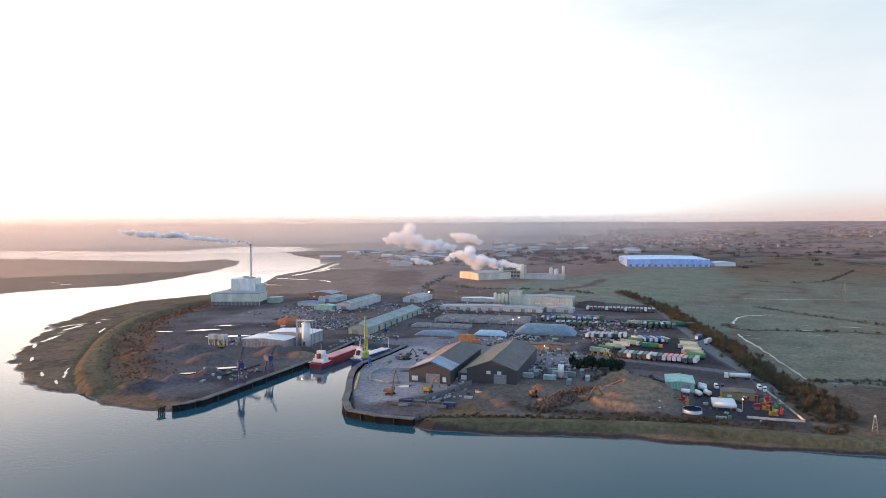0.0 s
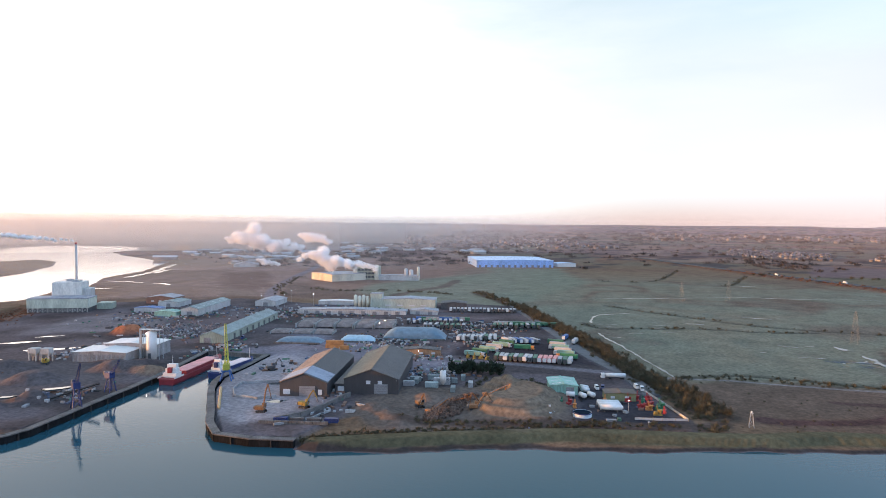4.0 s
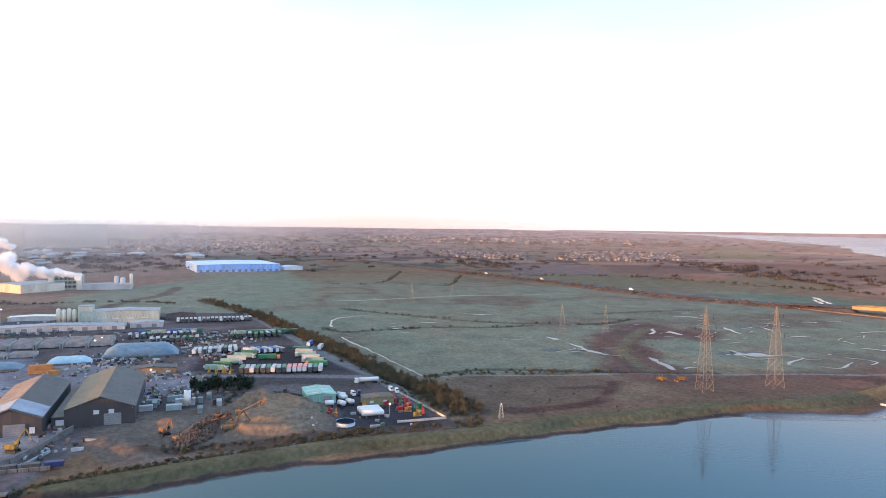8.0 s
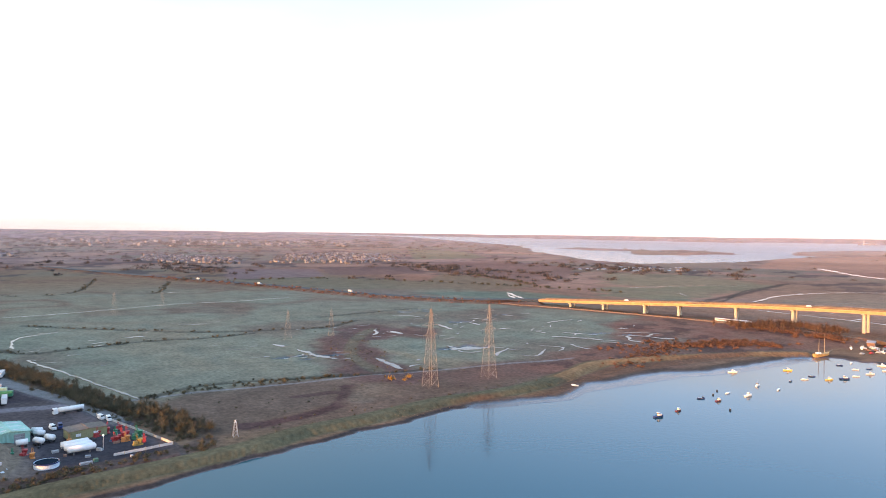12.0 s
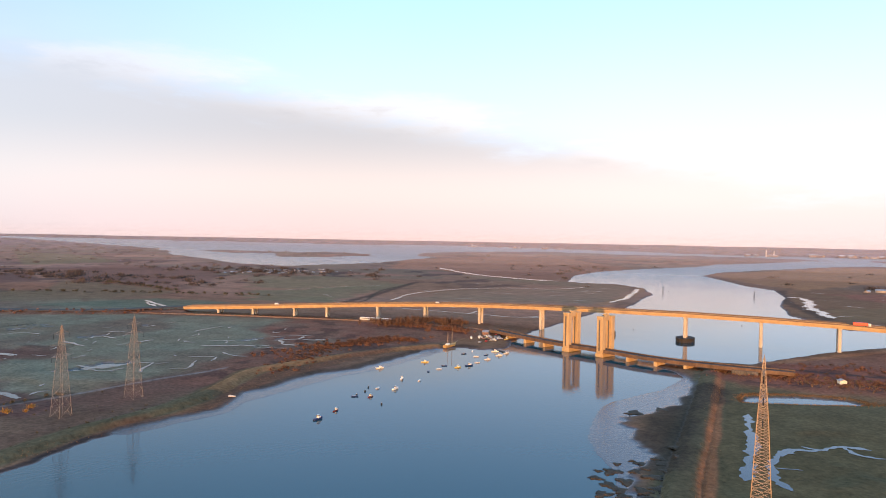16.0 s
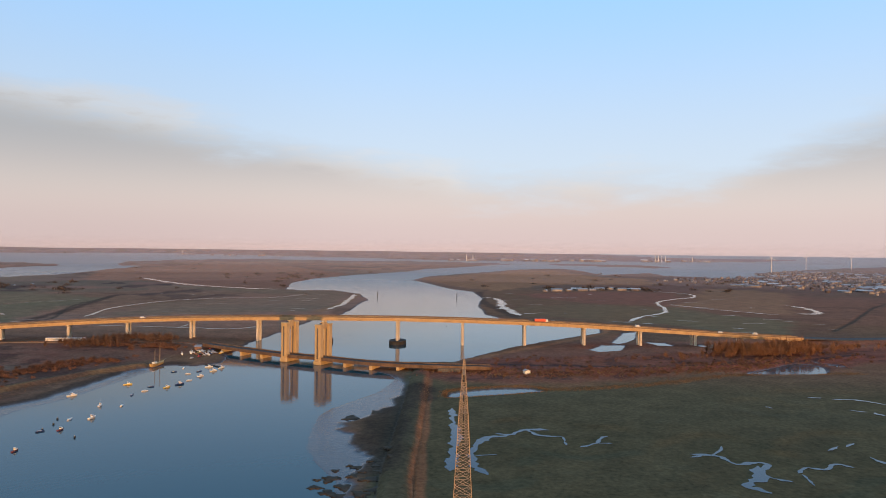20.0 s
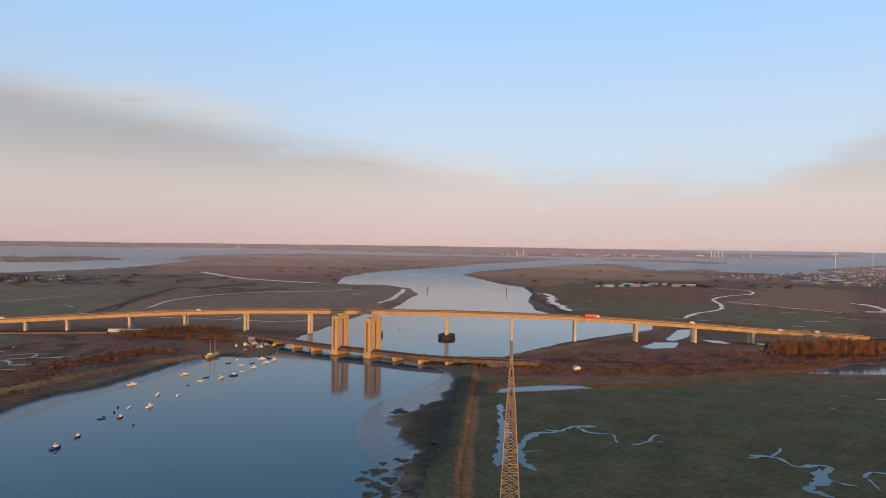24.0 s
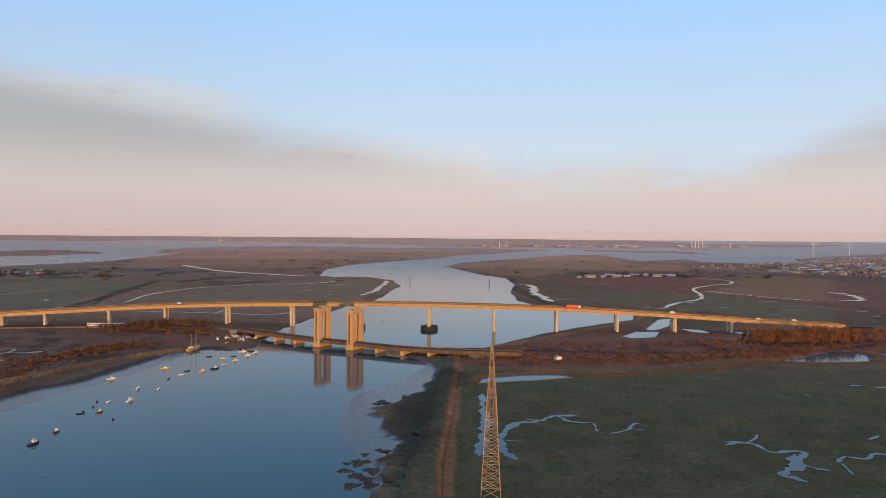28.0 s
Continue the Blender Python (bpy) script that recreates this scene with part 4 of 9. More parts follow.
def gnoise(scale, detail, lo, hi, stretch=(1, 1, 1)):
    mp, n, r = gt.nodes.new("ShaderNodeMapping"), gt.nodes.new("ShaderNodeTexNoise"), gt.nodes.new("ShaderNodeMapRange")
    mp.inputs[3].default_value = stretch
    gt.links.new(gp.outputs["Position"], mp.inputs[0])
    gt.links.new(mp.outputs[0], n.inputs["Vector"])
    n.inputs["Scale"].default_value, n.inputs["Detail"].default_value, n.inputs["Roughness"].default_value = scale, detail, 0.62
    gt.links.new(n.outputs[0], r.inputs[0])
    r.inputs[1].default_value, r.inputs[2].default_value, r.inputs[3].default_value, r.inputs[4].default_value = 0.3, 0.7, lo, hi
    return r.outputs[0], n.outputs[0]


fine, fine_raw = gnoise(0.42, 8, 0.66, 1.34)
wide, _ = gnoise(0.045, 6, 0.78, 1.22)
mul = gt.nodes.new("ShaderNodeMath")
mul.operation = "MULTIPLY"
gt.links.new(fine, mul.inputs[0])
gt.links.new(wide, mul.inputs[1])
vs = gt.nodes.new("ShaderNodeVectorMath")
vs.operation = "SCALE"
gt.links.new(ga.outputs["Color"], vs.inputs[0])
gt.links.new(mul.outputs[0], vs.inputs[3])
gt.links.new(vs.outputs[0], gb.inputs["Base Color"])
rr = gt.nodes.new("ShaderNodeMapRange")
gt.links.new(ga.outputs["Alpha"], rr.inputs[0])
rr.inputs[3].default_value, rr.inputs[4].default_value = 0.95, 0.13
gt.links.new(rr.outputs[0], gb.inputs["Roughness"])
r5 = gt.nodes.new("ShaderNodeMapRange")
gt.links.new(ga.outputs["Alpha"], r5.inputs[0])
r5.inputs[3].default_value, r5.inputs[4].default_value = 0.05, 0.20
gt.links.new(r5.outputs[0], gb.inputs["Specular IOR Level"])
gbump = gt.nodes.new("ShaderNodeBump")
gbump.inputs["Strength"].default_value, gbump.inputs["Distance"].default_value = 0.35, 0.5
gt.links.new(fine_raw, gbump.inputs["Height"])
gt.links.new(gbump.outputs[0], gb.inputs["Normal"])
ground_mesh.materials.append(gm)
tagged(new("ground", ground_mesh), "frosty green marsh, brown scrub, mud and grey dock land", "ground", kind="structure")

# ---- water ----
WX, WY = polar_grid(np.arange(0, 360, 2.0), DEPS)
wx, wy, wz, ws = lie(WX, WY)
water_mesh = sheet_mesh("water", wx, wy, wz)
wm = bpy.data.materials.new("river_water")
wm.use_nodes = True
wt = wm.node_tree
wb = wt.nodes["Principled BSDF"]
wb.inputs["Base Color"].default_value = (0.017, 0.069, 0.090, 1)
wb.inputs["Roughness"].default_value, wb.inputs["IOR"].default_value = 0.06, 1.33
wb.inputs["Specular IOR Level"].default_value = 0.29
wp = wt.nodes.new("ShaderNodeNewGeometry")


def wnoise(scale, stretch):
    mp, n = wt.nodes.new("ShaderNodeMapping"), wt.nodes.new("ShaderNodeTexNoise")
    mp.inputs[3].default_value = stretch
    wt.links.new(wp.outputs["Position"], mp.inputs[0])
    wt.links.new(mp.outputs[0], n.inputs["Vector"])
    n.inputs["Scale"].default_value, n.inputs["Detail"].default_value = scale, 3
    return n.outputs[0]


rip, slow = wnoise(0.55, (1, 0.45, 1)), wnoise(0.012, (1, 0.7, 1))
wmr = wt.nodes.new("ShaderNodeMapRange")
wt.links.new(slow, wmr.inputs[0])
wmr.inputs[1].default_value, wmr.inputs[2].default_value, wmr.inputs[3].default_value, wmr.inputs[4].default_value = 0.35, 0.65, 0.05, 0.20
# the open northern water is ruffled by the breeze
wxyz, wruf = wt.nodes.new("ShaderNodeSeparateXYZ"), wt.nodes.new("ShaderNodeMapRange")
wt.links.new(wp.outputs["Position"], wxyz.inputs[0])
wt.links.new(wxyz.outputs[1], wruf.inputs[0])
wruf.inputs[1].default_value, wruf.inputs[2].default_value, wruf.inputs[3].default_value, wruf.inputs[4].default_value = 900.0, 2700.0, 0.06, 0.36
wt.links.new(wruf.outputs[0], wb.inputs["Roughness"])
wbump = wt.nodes.new("ShaderNodeBump")
wbump.inputs["Distance"].default_value = 0.25
wt.links.new(wmr.outputs[0], wbump.inputs["Strength"])
wt.links.new(rip, wbump.inputs["Height"])
wt.links.new(wbump.outputs[0], wb.inputs["Normal"])
water_mesh.materials.append(wm)
tagged(new("water", water_mesh), "calm blue-grey tidal river water with faint ripples", "water", kind="structure")


# ---- creeks, rivulets and pools of the marsh ----
CREEK = shade("still_creek_water", (0.020, 0.035, 0.050), 0.10, vary=0.15, grain=0.3, spec=0.22)
def ribbon(name, label, half, line, seed):
    """A ragged band of still water along a plan line."""
    pts = curve(line, 10)
    along_ = np.concatenate([[0], np.cumsum(np.hypot(*np.diff(pts, axis=0).T))])
    u = np.linspace(0, along_[-1], max(int(along_[-1] / max(half * 0.4, 0.6)), 8))
    x, y = np.interp(u, along_, pts[:, 0]), np.interp(u, along_, pts[:, 1])
    wig = fbm(u, u * 0 + seed * 31.7, 9 + half * 3, 91, 4) * (half * 0.9 + 1.5)
    dx, dy = np.gradient(x), np.gradient(y)
    n = np.maximum(np.hypot(dx, dy), 1e-6)
    nx, ny = -dy / n, dx / n
    x, y = x + nx * wig, y + ny * wig
    taper = np.clip(np.minimum(u, u[-1] - u) / (half * 3), 0.12, 1) ** 0.7
    rows_ = []
    for side in (1, -1):
        w = half * taper * np.maximum(0.9 + 1.9 * fbm(u, u * 0 + seed * 7.1 + side * 50, 9, 93, 3) + 1.7 * fbm(u, u * 0 + seed * 3.3 + side * 20, 3.2, 95, 2), 0.12) * side
        rows_.append(np.stack(lie(x + nx * w, y + ny * w), -1))
    v = np.concatenate(rows_)
    k = len(u)
    d = float(np.hypot(x, y).mean())
    v[:, 2] += (LEVEL + 0.05 + d * 0.0004) * v[:, 3]
    me = bpy.data.meshes.new(name)
    me.from_pydata(v[:, :3].tolist(), [], [(i, k + i, k + i + 1, i + 1) for i in range(k - 1)])
    me.materials.append(CREEK)
    return tagged(new(name, me), label, "creek", "marsh creeks", "structure")


for k, (half, dl) in enumerate(CREEKS):
    ribbon("creek_water", "narrow pale creek winding through the marsh", half * (1.5 if k >= len(CREEKS) - len(FIELD_POOLS) - len(MARSH_RILLS) - len(RIVULETS) else 1.0), dl, k + 1)
sliver = random.Random(77)
for k in range(170):
    x, y = sliver.uniform(-740, -415), sliver.uniform(-20, 520)
    if -x > 420 + abs(y - 260) * 0.3 or (y < 170 and -x < 640 and y > (-x - 400) * -0.35 + 60):
        a, L = sliver.uniform(-0.5, 0.5) + 1.2, sliver.uniform(4, 16)
        if abs(ground_z(x, y) - LEVEL) < 0.45:
            r = ribbon("creek_water", "sliver of standing water on the frosty grass", sliver.uniform(0.35, 0.9), [(x, y), (x - math.cos(a) * L / 2, y + math.sin(a) * L / 2 + sliver.uniform(-3, 3)), (x - math.cos(a) * L, y + math.sin(a) * L)], k + 90)
            r.location.z = max(ground_z(x, y) - LEVEL, 0) + 0.1

for k in range(150):
    x, y = sliver.uniform(-820, 460), sliver.uniform(780, 1850)
    g = ground_z(x, y)
    if 0.7 < g < 2.6:
        a, L = sliver.uniform(-0.6, 0.6), sliver.uniform(6, 34)
        r = ribbon("creek_water", "small pale pool on the northern marsh", sliver.uniform(0.7, 2.0), [(x, y), (x + math.cos(a) * L / 2, y + math.sin(a) * L / 2 + sliver.uniform(-4, 4)), (x + math.cos(a) * L, y + math.sin(a) * L)], k + 300)
        r.location.z = max(max(ground_z(x + math.cos(a) * L * u, y + math.sin(a) * L * u) for u in (0, 0.5, 1)) - LEVEL, 0) + 0.05

# ---- upright translucent sheets that stand in for haze over the far country ----
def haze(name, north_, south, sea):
    """Pale translucent sheet in place of hazy air: its share of the view, by height, in the west, towards the sun and
    over the sea in the north.
    """
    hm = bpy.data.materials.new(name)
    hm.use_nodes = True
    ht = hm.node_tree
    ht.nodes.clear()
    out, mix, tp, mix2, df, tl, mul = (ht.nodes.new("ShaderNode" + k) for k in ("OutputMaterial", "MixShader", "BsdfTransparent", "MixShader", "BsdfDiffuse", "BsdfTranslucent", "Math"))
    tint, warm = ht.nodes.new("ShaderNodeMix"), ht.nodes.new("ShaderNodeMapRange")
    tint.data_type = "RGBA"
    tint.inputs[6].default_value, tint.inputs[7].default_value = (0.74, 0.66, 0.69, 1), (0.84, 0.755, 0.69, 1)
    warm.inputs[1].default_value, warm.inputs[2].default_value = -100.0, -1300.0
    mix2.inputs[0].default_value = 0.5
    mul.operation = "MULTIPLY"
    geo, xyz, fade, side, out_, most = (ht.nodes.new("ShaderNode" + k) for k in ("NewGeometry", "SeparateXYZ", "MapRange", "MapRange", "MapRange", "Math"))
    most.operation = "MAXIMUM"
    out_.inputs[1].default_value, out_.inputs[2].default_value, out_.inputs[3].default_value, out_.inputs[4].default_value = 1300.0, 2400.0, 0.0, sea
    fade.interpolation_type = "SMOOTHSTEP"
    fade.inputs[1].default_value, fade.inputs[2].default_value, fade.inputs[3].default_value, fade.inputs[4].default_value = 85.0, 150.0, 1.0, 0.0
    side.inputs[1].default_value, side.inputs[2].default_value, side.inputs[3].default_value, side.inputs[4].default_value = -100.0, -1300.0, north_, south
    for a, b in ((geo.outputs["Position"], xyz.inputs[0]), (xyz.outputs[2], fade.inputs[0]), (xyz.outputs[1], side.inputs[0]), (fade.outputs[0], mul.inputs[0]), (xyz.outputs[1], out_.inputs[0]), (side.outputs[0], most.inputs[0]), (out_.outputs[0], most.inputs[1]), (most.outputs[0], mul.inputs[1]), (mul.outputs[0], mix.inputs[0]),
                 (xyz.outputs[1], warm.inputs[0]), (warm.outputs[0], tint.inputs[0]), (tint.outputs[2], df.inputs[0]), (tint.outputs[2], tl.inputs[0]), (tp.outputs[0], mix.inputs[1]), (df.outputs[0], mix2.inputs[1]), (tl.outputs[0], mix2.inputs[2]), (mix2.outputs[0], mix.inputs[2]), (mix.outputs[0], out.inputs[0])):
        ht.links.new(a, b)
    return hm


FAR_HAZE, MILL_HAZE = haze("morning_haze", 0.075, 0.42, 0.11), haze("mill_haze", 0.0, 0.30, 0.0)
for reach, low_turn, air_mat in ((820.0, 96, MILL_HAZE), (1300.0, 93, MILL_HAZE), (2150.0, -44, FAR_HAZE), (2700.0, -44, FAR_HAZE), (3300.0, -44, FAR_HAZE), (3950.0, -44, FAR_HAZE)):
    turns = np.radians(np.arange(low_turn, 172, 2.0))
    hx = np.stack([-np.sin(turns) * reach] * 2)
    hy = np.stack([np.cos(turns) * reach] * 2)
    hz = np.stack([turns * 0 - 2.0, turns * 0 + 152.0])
    bank = bpy.data.meshes.new("haze_sheet")
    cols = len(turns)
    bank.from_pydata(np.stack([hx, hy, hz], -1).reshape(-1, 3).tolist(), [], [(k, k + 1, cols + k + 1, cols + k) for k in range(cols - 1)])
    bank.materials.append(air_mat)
    tagged(new("haze_sheet", bank), "upright translucent sheet standing in for haze over the far plain", "haze", kind="stuff")

# ================= shared materials =================
CONCRETE = shade("pale_concrete", (0.43, 0.30, 0.165), 0.85, vary=0.16, grain=0.8, bump=0.1, streak=1)
CONCRETE_OLD = shade("stained_concrete", (0.115, 0.105, 0.098), 0.9, vary=0.35, grain=0.8, bump=0.2, streak=1)
ASPHALT = shade("asphalt", (0.055, 0.054, 0.056), 0.9, vary=0.2)
STEEL_GREY = shade("grey_painted_steel", (0.30, 0.31, 0.32), 0.5, vary=0.2, grain=2)
STEEL_DARK = shade("dark_steel", (0.07, 0.07, 0.075), 0.55, vary=0.3, grain=2)
# GALV holds the tan warmth of the low sun in its steel colour
GALV = shade("sunlit_tan_steel", (0.31, 0.23, 0.16), 0.6, 0.25, vary=0.2, grain=3)
RUST = shade("rusty_steel", (0.20, 0.085, 0.04), 0.9, vary=0.4, grain=2, bump=0.3)
TIMBER = shade("tarred_timber", (0.035, 0.03, 0.026), 0.85, vary=0.35, grain=2)
WHITE = shade("white_paint", (0.64, 0.62, 0.60), 0.5, vary=0.07, grain=1.5)
RED = shade("red_paint", (0.36, 0.045, 0.045), 0.55, vary=0.25, grain=1.2)
BLUE = shade("blue_paint", (0.045, 0.12, 0.30), 0.5, vary=0.2, grain=1.2)
NAVY = shade("dark_blue_paint", (0.025, 0.04, 0.12), 0.5, vary=0.2)
YELLOW = shade("yellow_paint", (0.42, 0.29, 0.06), 0.5, vary=0.2, grain=1.5)
LIME = shade("yellow_green_paint", (0.34, 0.35, 0.06), 0.5, vary=0.15)
ORANGE = shade("orange_paint", (0.48, 0.19, 0.06), 0.6, vary=0.2)
GREEN = shade("green_paint", (0.03, 0.16, 0.09), 0.5, vary=0.2)
TEAL = corrugated("pale_green_sheet", (0.22, 0.40, 0.34))
GLASS = shade("dark_glass", (0.02, 0.025, 0.03), 0.08, vary=0.05, spec=0.6)
RUBBER = shade("black_rubber", (0.02, 0.02, 0.02), 0.8, vary=0.1)
TURN = 14.0  # the heading that the dock's buildings share
WARM_LAMP = lamp_mat("warm_lamp", (1.0, 0.72, 0.42), 30.0)
COOL_LAMP = lamp_mat("cool_lamp", (1.0, 0.95, 0.88), 40.0)

# ================= road bridge =================
DECK_PLAN = [(-712, 563), (-672, 580), (-580, 614), (-488, 656), (-434, 676), (-368, 688), (-296, 694), (-148, 704), (-17, 718), (102, 739), (210, 766), (275, 787)]
DECK_LINE = curve(DECK_PLAN, 8)
DECK_X = [-860, -760, -672, -628, -580, -540, -488, -434, -368, -296, -222, -148, -82, -17, 45, 102, 156, 210, 260, 330, 470, 700]
DECK_Z = [4.4, 6.2, 9.8, 12, 14.6, 16.6, 18.9, 21.0, 23.4, 25.3, 26.6, 27.2, 26.6, 25.2, 22.6, 19.4, 15.8, 12.2, 9.2, 6.0, 3.6, 3.0]


def deck_z(x):
    return float(np.interp(x, DECK_X, DECK_Z))


def strip(bm, line, half_a, half_b, za, zb, lift=0.0):
    """A solid band along a plan line, from offset half_a to half_b (to its left), za to zb about the deck's height."""
    rows_ = []
    for i, (x, y) in enumerate(line):
        a, b = line[max(i - 1, 0)], line[min(i + 1, len(line) - 1)]
        d = np.array(b) - np.array(a)
        n = np.array((-d[1], d[0])) / np.hypot(*d)
        z = deck_z(x) + lift
        rows_.append([bm.verts.new((x + n[0] * o, y + n[1] * o, z + h)) for o, h in ((half_a, za), (half_b, za), (half_b, zb), (half_a, zb))])
    for p, q in zip(rows_, rows_[1:]):
        for k in range(4):
            bm.faces.new((p[k], q[k], q[(k + 1) % 4], p[(k + 1) % 4]))
    bm.faces.new(rows_[0][::-1])
    bm.faces.new(rows_[-1])
    bmesh.ops.recalc_face_normals(bm, faces=bm.faces[:])
    return bm


PARAPET = shade("weathered_parapet", (0.17, 0.115, 0.08), 0.7, vary=0.25, grain=2)
PALE_PIER = shade("pale_pier_concrete", (0.50, 0.44, 0.37), 0.85, vary=0.18, grain=0.8, bump=0.1, streak=1)
bridge = thing("road_bridge", "long pale concrete viaduct with twin columns, crossing the river", "bridge")
part("deck", strip(B(), DECK_LINE, -9.5, 9.5, -0.7, 0.0), CONCRETE, bridge)
part("girder", strip(B(), DECK_LINE, -8.6, -6.2, -3.0, -0.7), CONCRETE, bridge)
part("girder", strip(B(), DECK_LINE, 6.2, 8.6, -3.0, -0.7), CONCRETE, bridge)
part("edge_beam", strip(B(), DECK_LINE, -10.0, -9.503, -1.1, 0.35), CONCRETE, bridge)
part("edge_beam", strip(B(), DECK_LINE, 9.503, 10.0, -1.1, 0.35), CONCRETE, bridge)
part("roadway", strip(B(), DECK_LINE, -8.7, 8.7, 0.004, 0.10), ASPHALT, bridge, "dark asphalt carriageway")
part("central_barrier", strip(B(), DECK_LINE, -0.3, 0.3, 0.104, 0.95), CONCRETE, bridge)
for side in (-9.4, 9.2):
    part("parapet", strip(B(), DECK_LINE, side, side + 0.2, 0.104, 1.2), PARAPET, bridge, "weathered brown parapet rail")
PIERS = [(-672, 580), (-628, 596), (-580, 614), (-540, 634), (-488, 656), (-434, 676), (-368, 688), (-296, 694), (-222, 699), (-148, 704), (-82, 711), (-17, 718), (45, 729), (102, 739), (156, 752), (210, 766), (258, 782)]
for px, py in PIERS:
    k = int(np.argmin(np.hypot(DECK_LINE[:, 0] - px, DECK_LINE[:, 1] - py)))
    d = DECK_LINE[min(k + 1, len(DECK_LINE) - 1)] - DECK_LINE[k - 1]
    ang = math.degrees(math.atan2(d[1], d[0]))
    cx, cy = DECK_LINE[k]
    z = deck_z(cx) - 3.0
    pier = part("pier", box(B(), 3.2, 16.5, 0.7, 0, 0, z - 0.705, bevel=0.15), PALE_PIER, bridge)
    pier.matrix_basis = pose(cx, cy, 0, 0, 0, ang)
    inwater = -240 < px < 0
    for o in (-4.4, 4.4):
        bm = B()
        tube(bm, 1.65 if inwater else 1.55, 1.5, (0, o, -2.0), (0, o, z - 0.71), 12)
        part("column", bm, PALE_PIER, pier)
    if px in (-148, -222):
        bm = B()
        prism(bm, [(9 * math.cos(a), 14 * math.sin(a)) for a in np.arange(16) * math.pi / 8], -2.5, 3.6)
        part("fender_island", bm, TIMBER, pier, "dark fender island round the columns")

# ================= lifting bridge =================
lift_line = [(-318, 622), (-262, 594), (-222, 576), (-188, 566), (-139, 549), (-88, 545), (-40, 548)]
BROWN_STEEL = shade("dull_brown_steel", (0.12, 0.075, 0.05), 0.7, vary=0.35, grain=1.5, streak=1)
lift = thing("lifting_bridge", "low road and rail lifting bridge with two tall concrete towers", "bridge")


def flat_strip(bm, line, a, b, z0, z1):
    line = curve(line, 5)
    rows_ = []
    for i, (x, y) in enumerate(line):
        d = line[min(i + 1, len(line) - 1)] - line[max(i - 1, 0)]
        n = np.array((-d[1], d[0])) / np.hypot(*d)
        rows_.append([bm.verts.new((x + n[0] * o, y + n[1] * o, h)) for o, h in ((a, z0), (b, z0), (b, z1), (a, z1))])
    for p, q in zip(rows_, rows_[1:]):
        for k in range(4):
            bm.faces.new((p[k], q[k], q[(k + 1) % 4], p[(k + 1) % 4]))
    bm.faces.new(rows_[0][::-1])
    bm.faces.new(rows_[-1])
    bmesh.ops.recalc_face_normals(bm, faces=bm.faces[:])
    return bm


part("deck", flat_strip(B(), lift_line, -5.5, 5.5, 4.6, 5.3), BROWN_STEEL, lift)
for o in (-5.6, 5.2):
    part("girder", flat_strip(B(), lift_line, o, o + 0.4, 3.6, 6.4), BROWN_STEEL, lift, "dull brown steel side girder")
part("roadway", flat_strip(B(), lift_line, -1.2, 4.9, 5.304, 5.4), ASPHALT, lift)
for o in (-3.9, -2.5):
    part("rail", flat_strip(B(), lift_line, o, o + 0.12, 5.304, 5.5), RUST, lift)
BUFF = shade("buff_concrete", (0.45, 0.315, 0.165), 0.85, vary=0.14, grain=0.8, bump=0.1, streak=1)
for tx, ty in ((-217.5, 576), (-184, 566)):
    tower = part("tower", box(B(), 7.5, 19, 3.4, 0, 0, 0, bevel=0.5), BUFF, lift, "tall buff concrete lifting tower")
    tower.matrix_basis = pose(tx, ty, 0, 0, 0, -17)
    part("pier_base", box(B(), 8.5, 20, 3.0, 0, 0, -3.004), CONCRETE_OLD, tower)
    for o in (-6.4, 6.4):
        part("tower_leg", box(B(), 5.8, 4.8, 29.0, 0, o, 3.404, bevel=0.25), BUFF, tower)
        # dark strip on the face stands for the shade in the guide slot
        part("guide_recess", box(B(), 1.2, 0.3, 26.0, 0, o - 2.5, 5.0), CONCRETE_OLD, tower, "dark strip for the shaded guide slot in the leg")
        part("leg_cap", box(B(), 6.2, 5.2, 1.6, 0, o, 32.41, bevel=0.2), BUFF, tower)
    part("cross_beam", box(B(), 3.0, 7.8, 3.0, 0, 0, 30.2, bevel=0.2), BUFF, tower)
    part("machine_house", box(B(), 3.6, 5.0, 2.4, 0, 0, 33.21, bevel=0.2), BUFF, tower)
    part("sheave", tube(B(), 1.7, 1.7, (-0.5, -4.2, 33.2), (0.5, -4.2, 33.2), 16), STEEL_DARK, tower)
for px, py in ((-292, 610), (-268, 598), (-244, 587), (-159, 557), (-135, 549), (-112, 546)):
    p = part("trestle_pier", box(B(), 2.6, 13, 6.2, 0, 0, -2.6, bevel=0.3), BUFF, lift)
    p.matrix_basis = pose(px, py, 0, 0, 0, -18)
part("abutment", box(B(), 18, 15, 6.5, -72, 546, -2, 0, bevel=0.4), CONCRETE_OLD, lift)

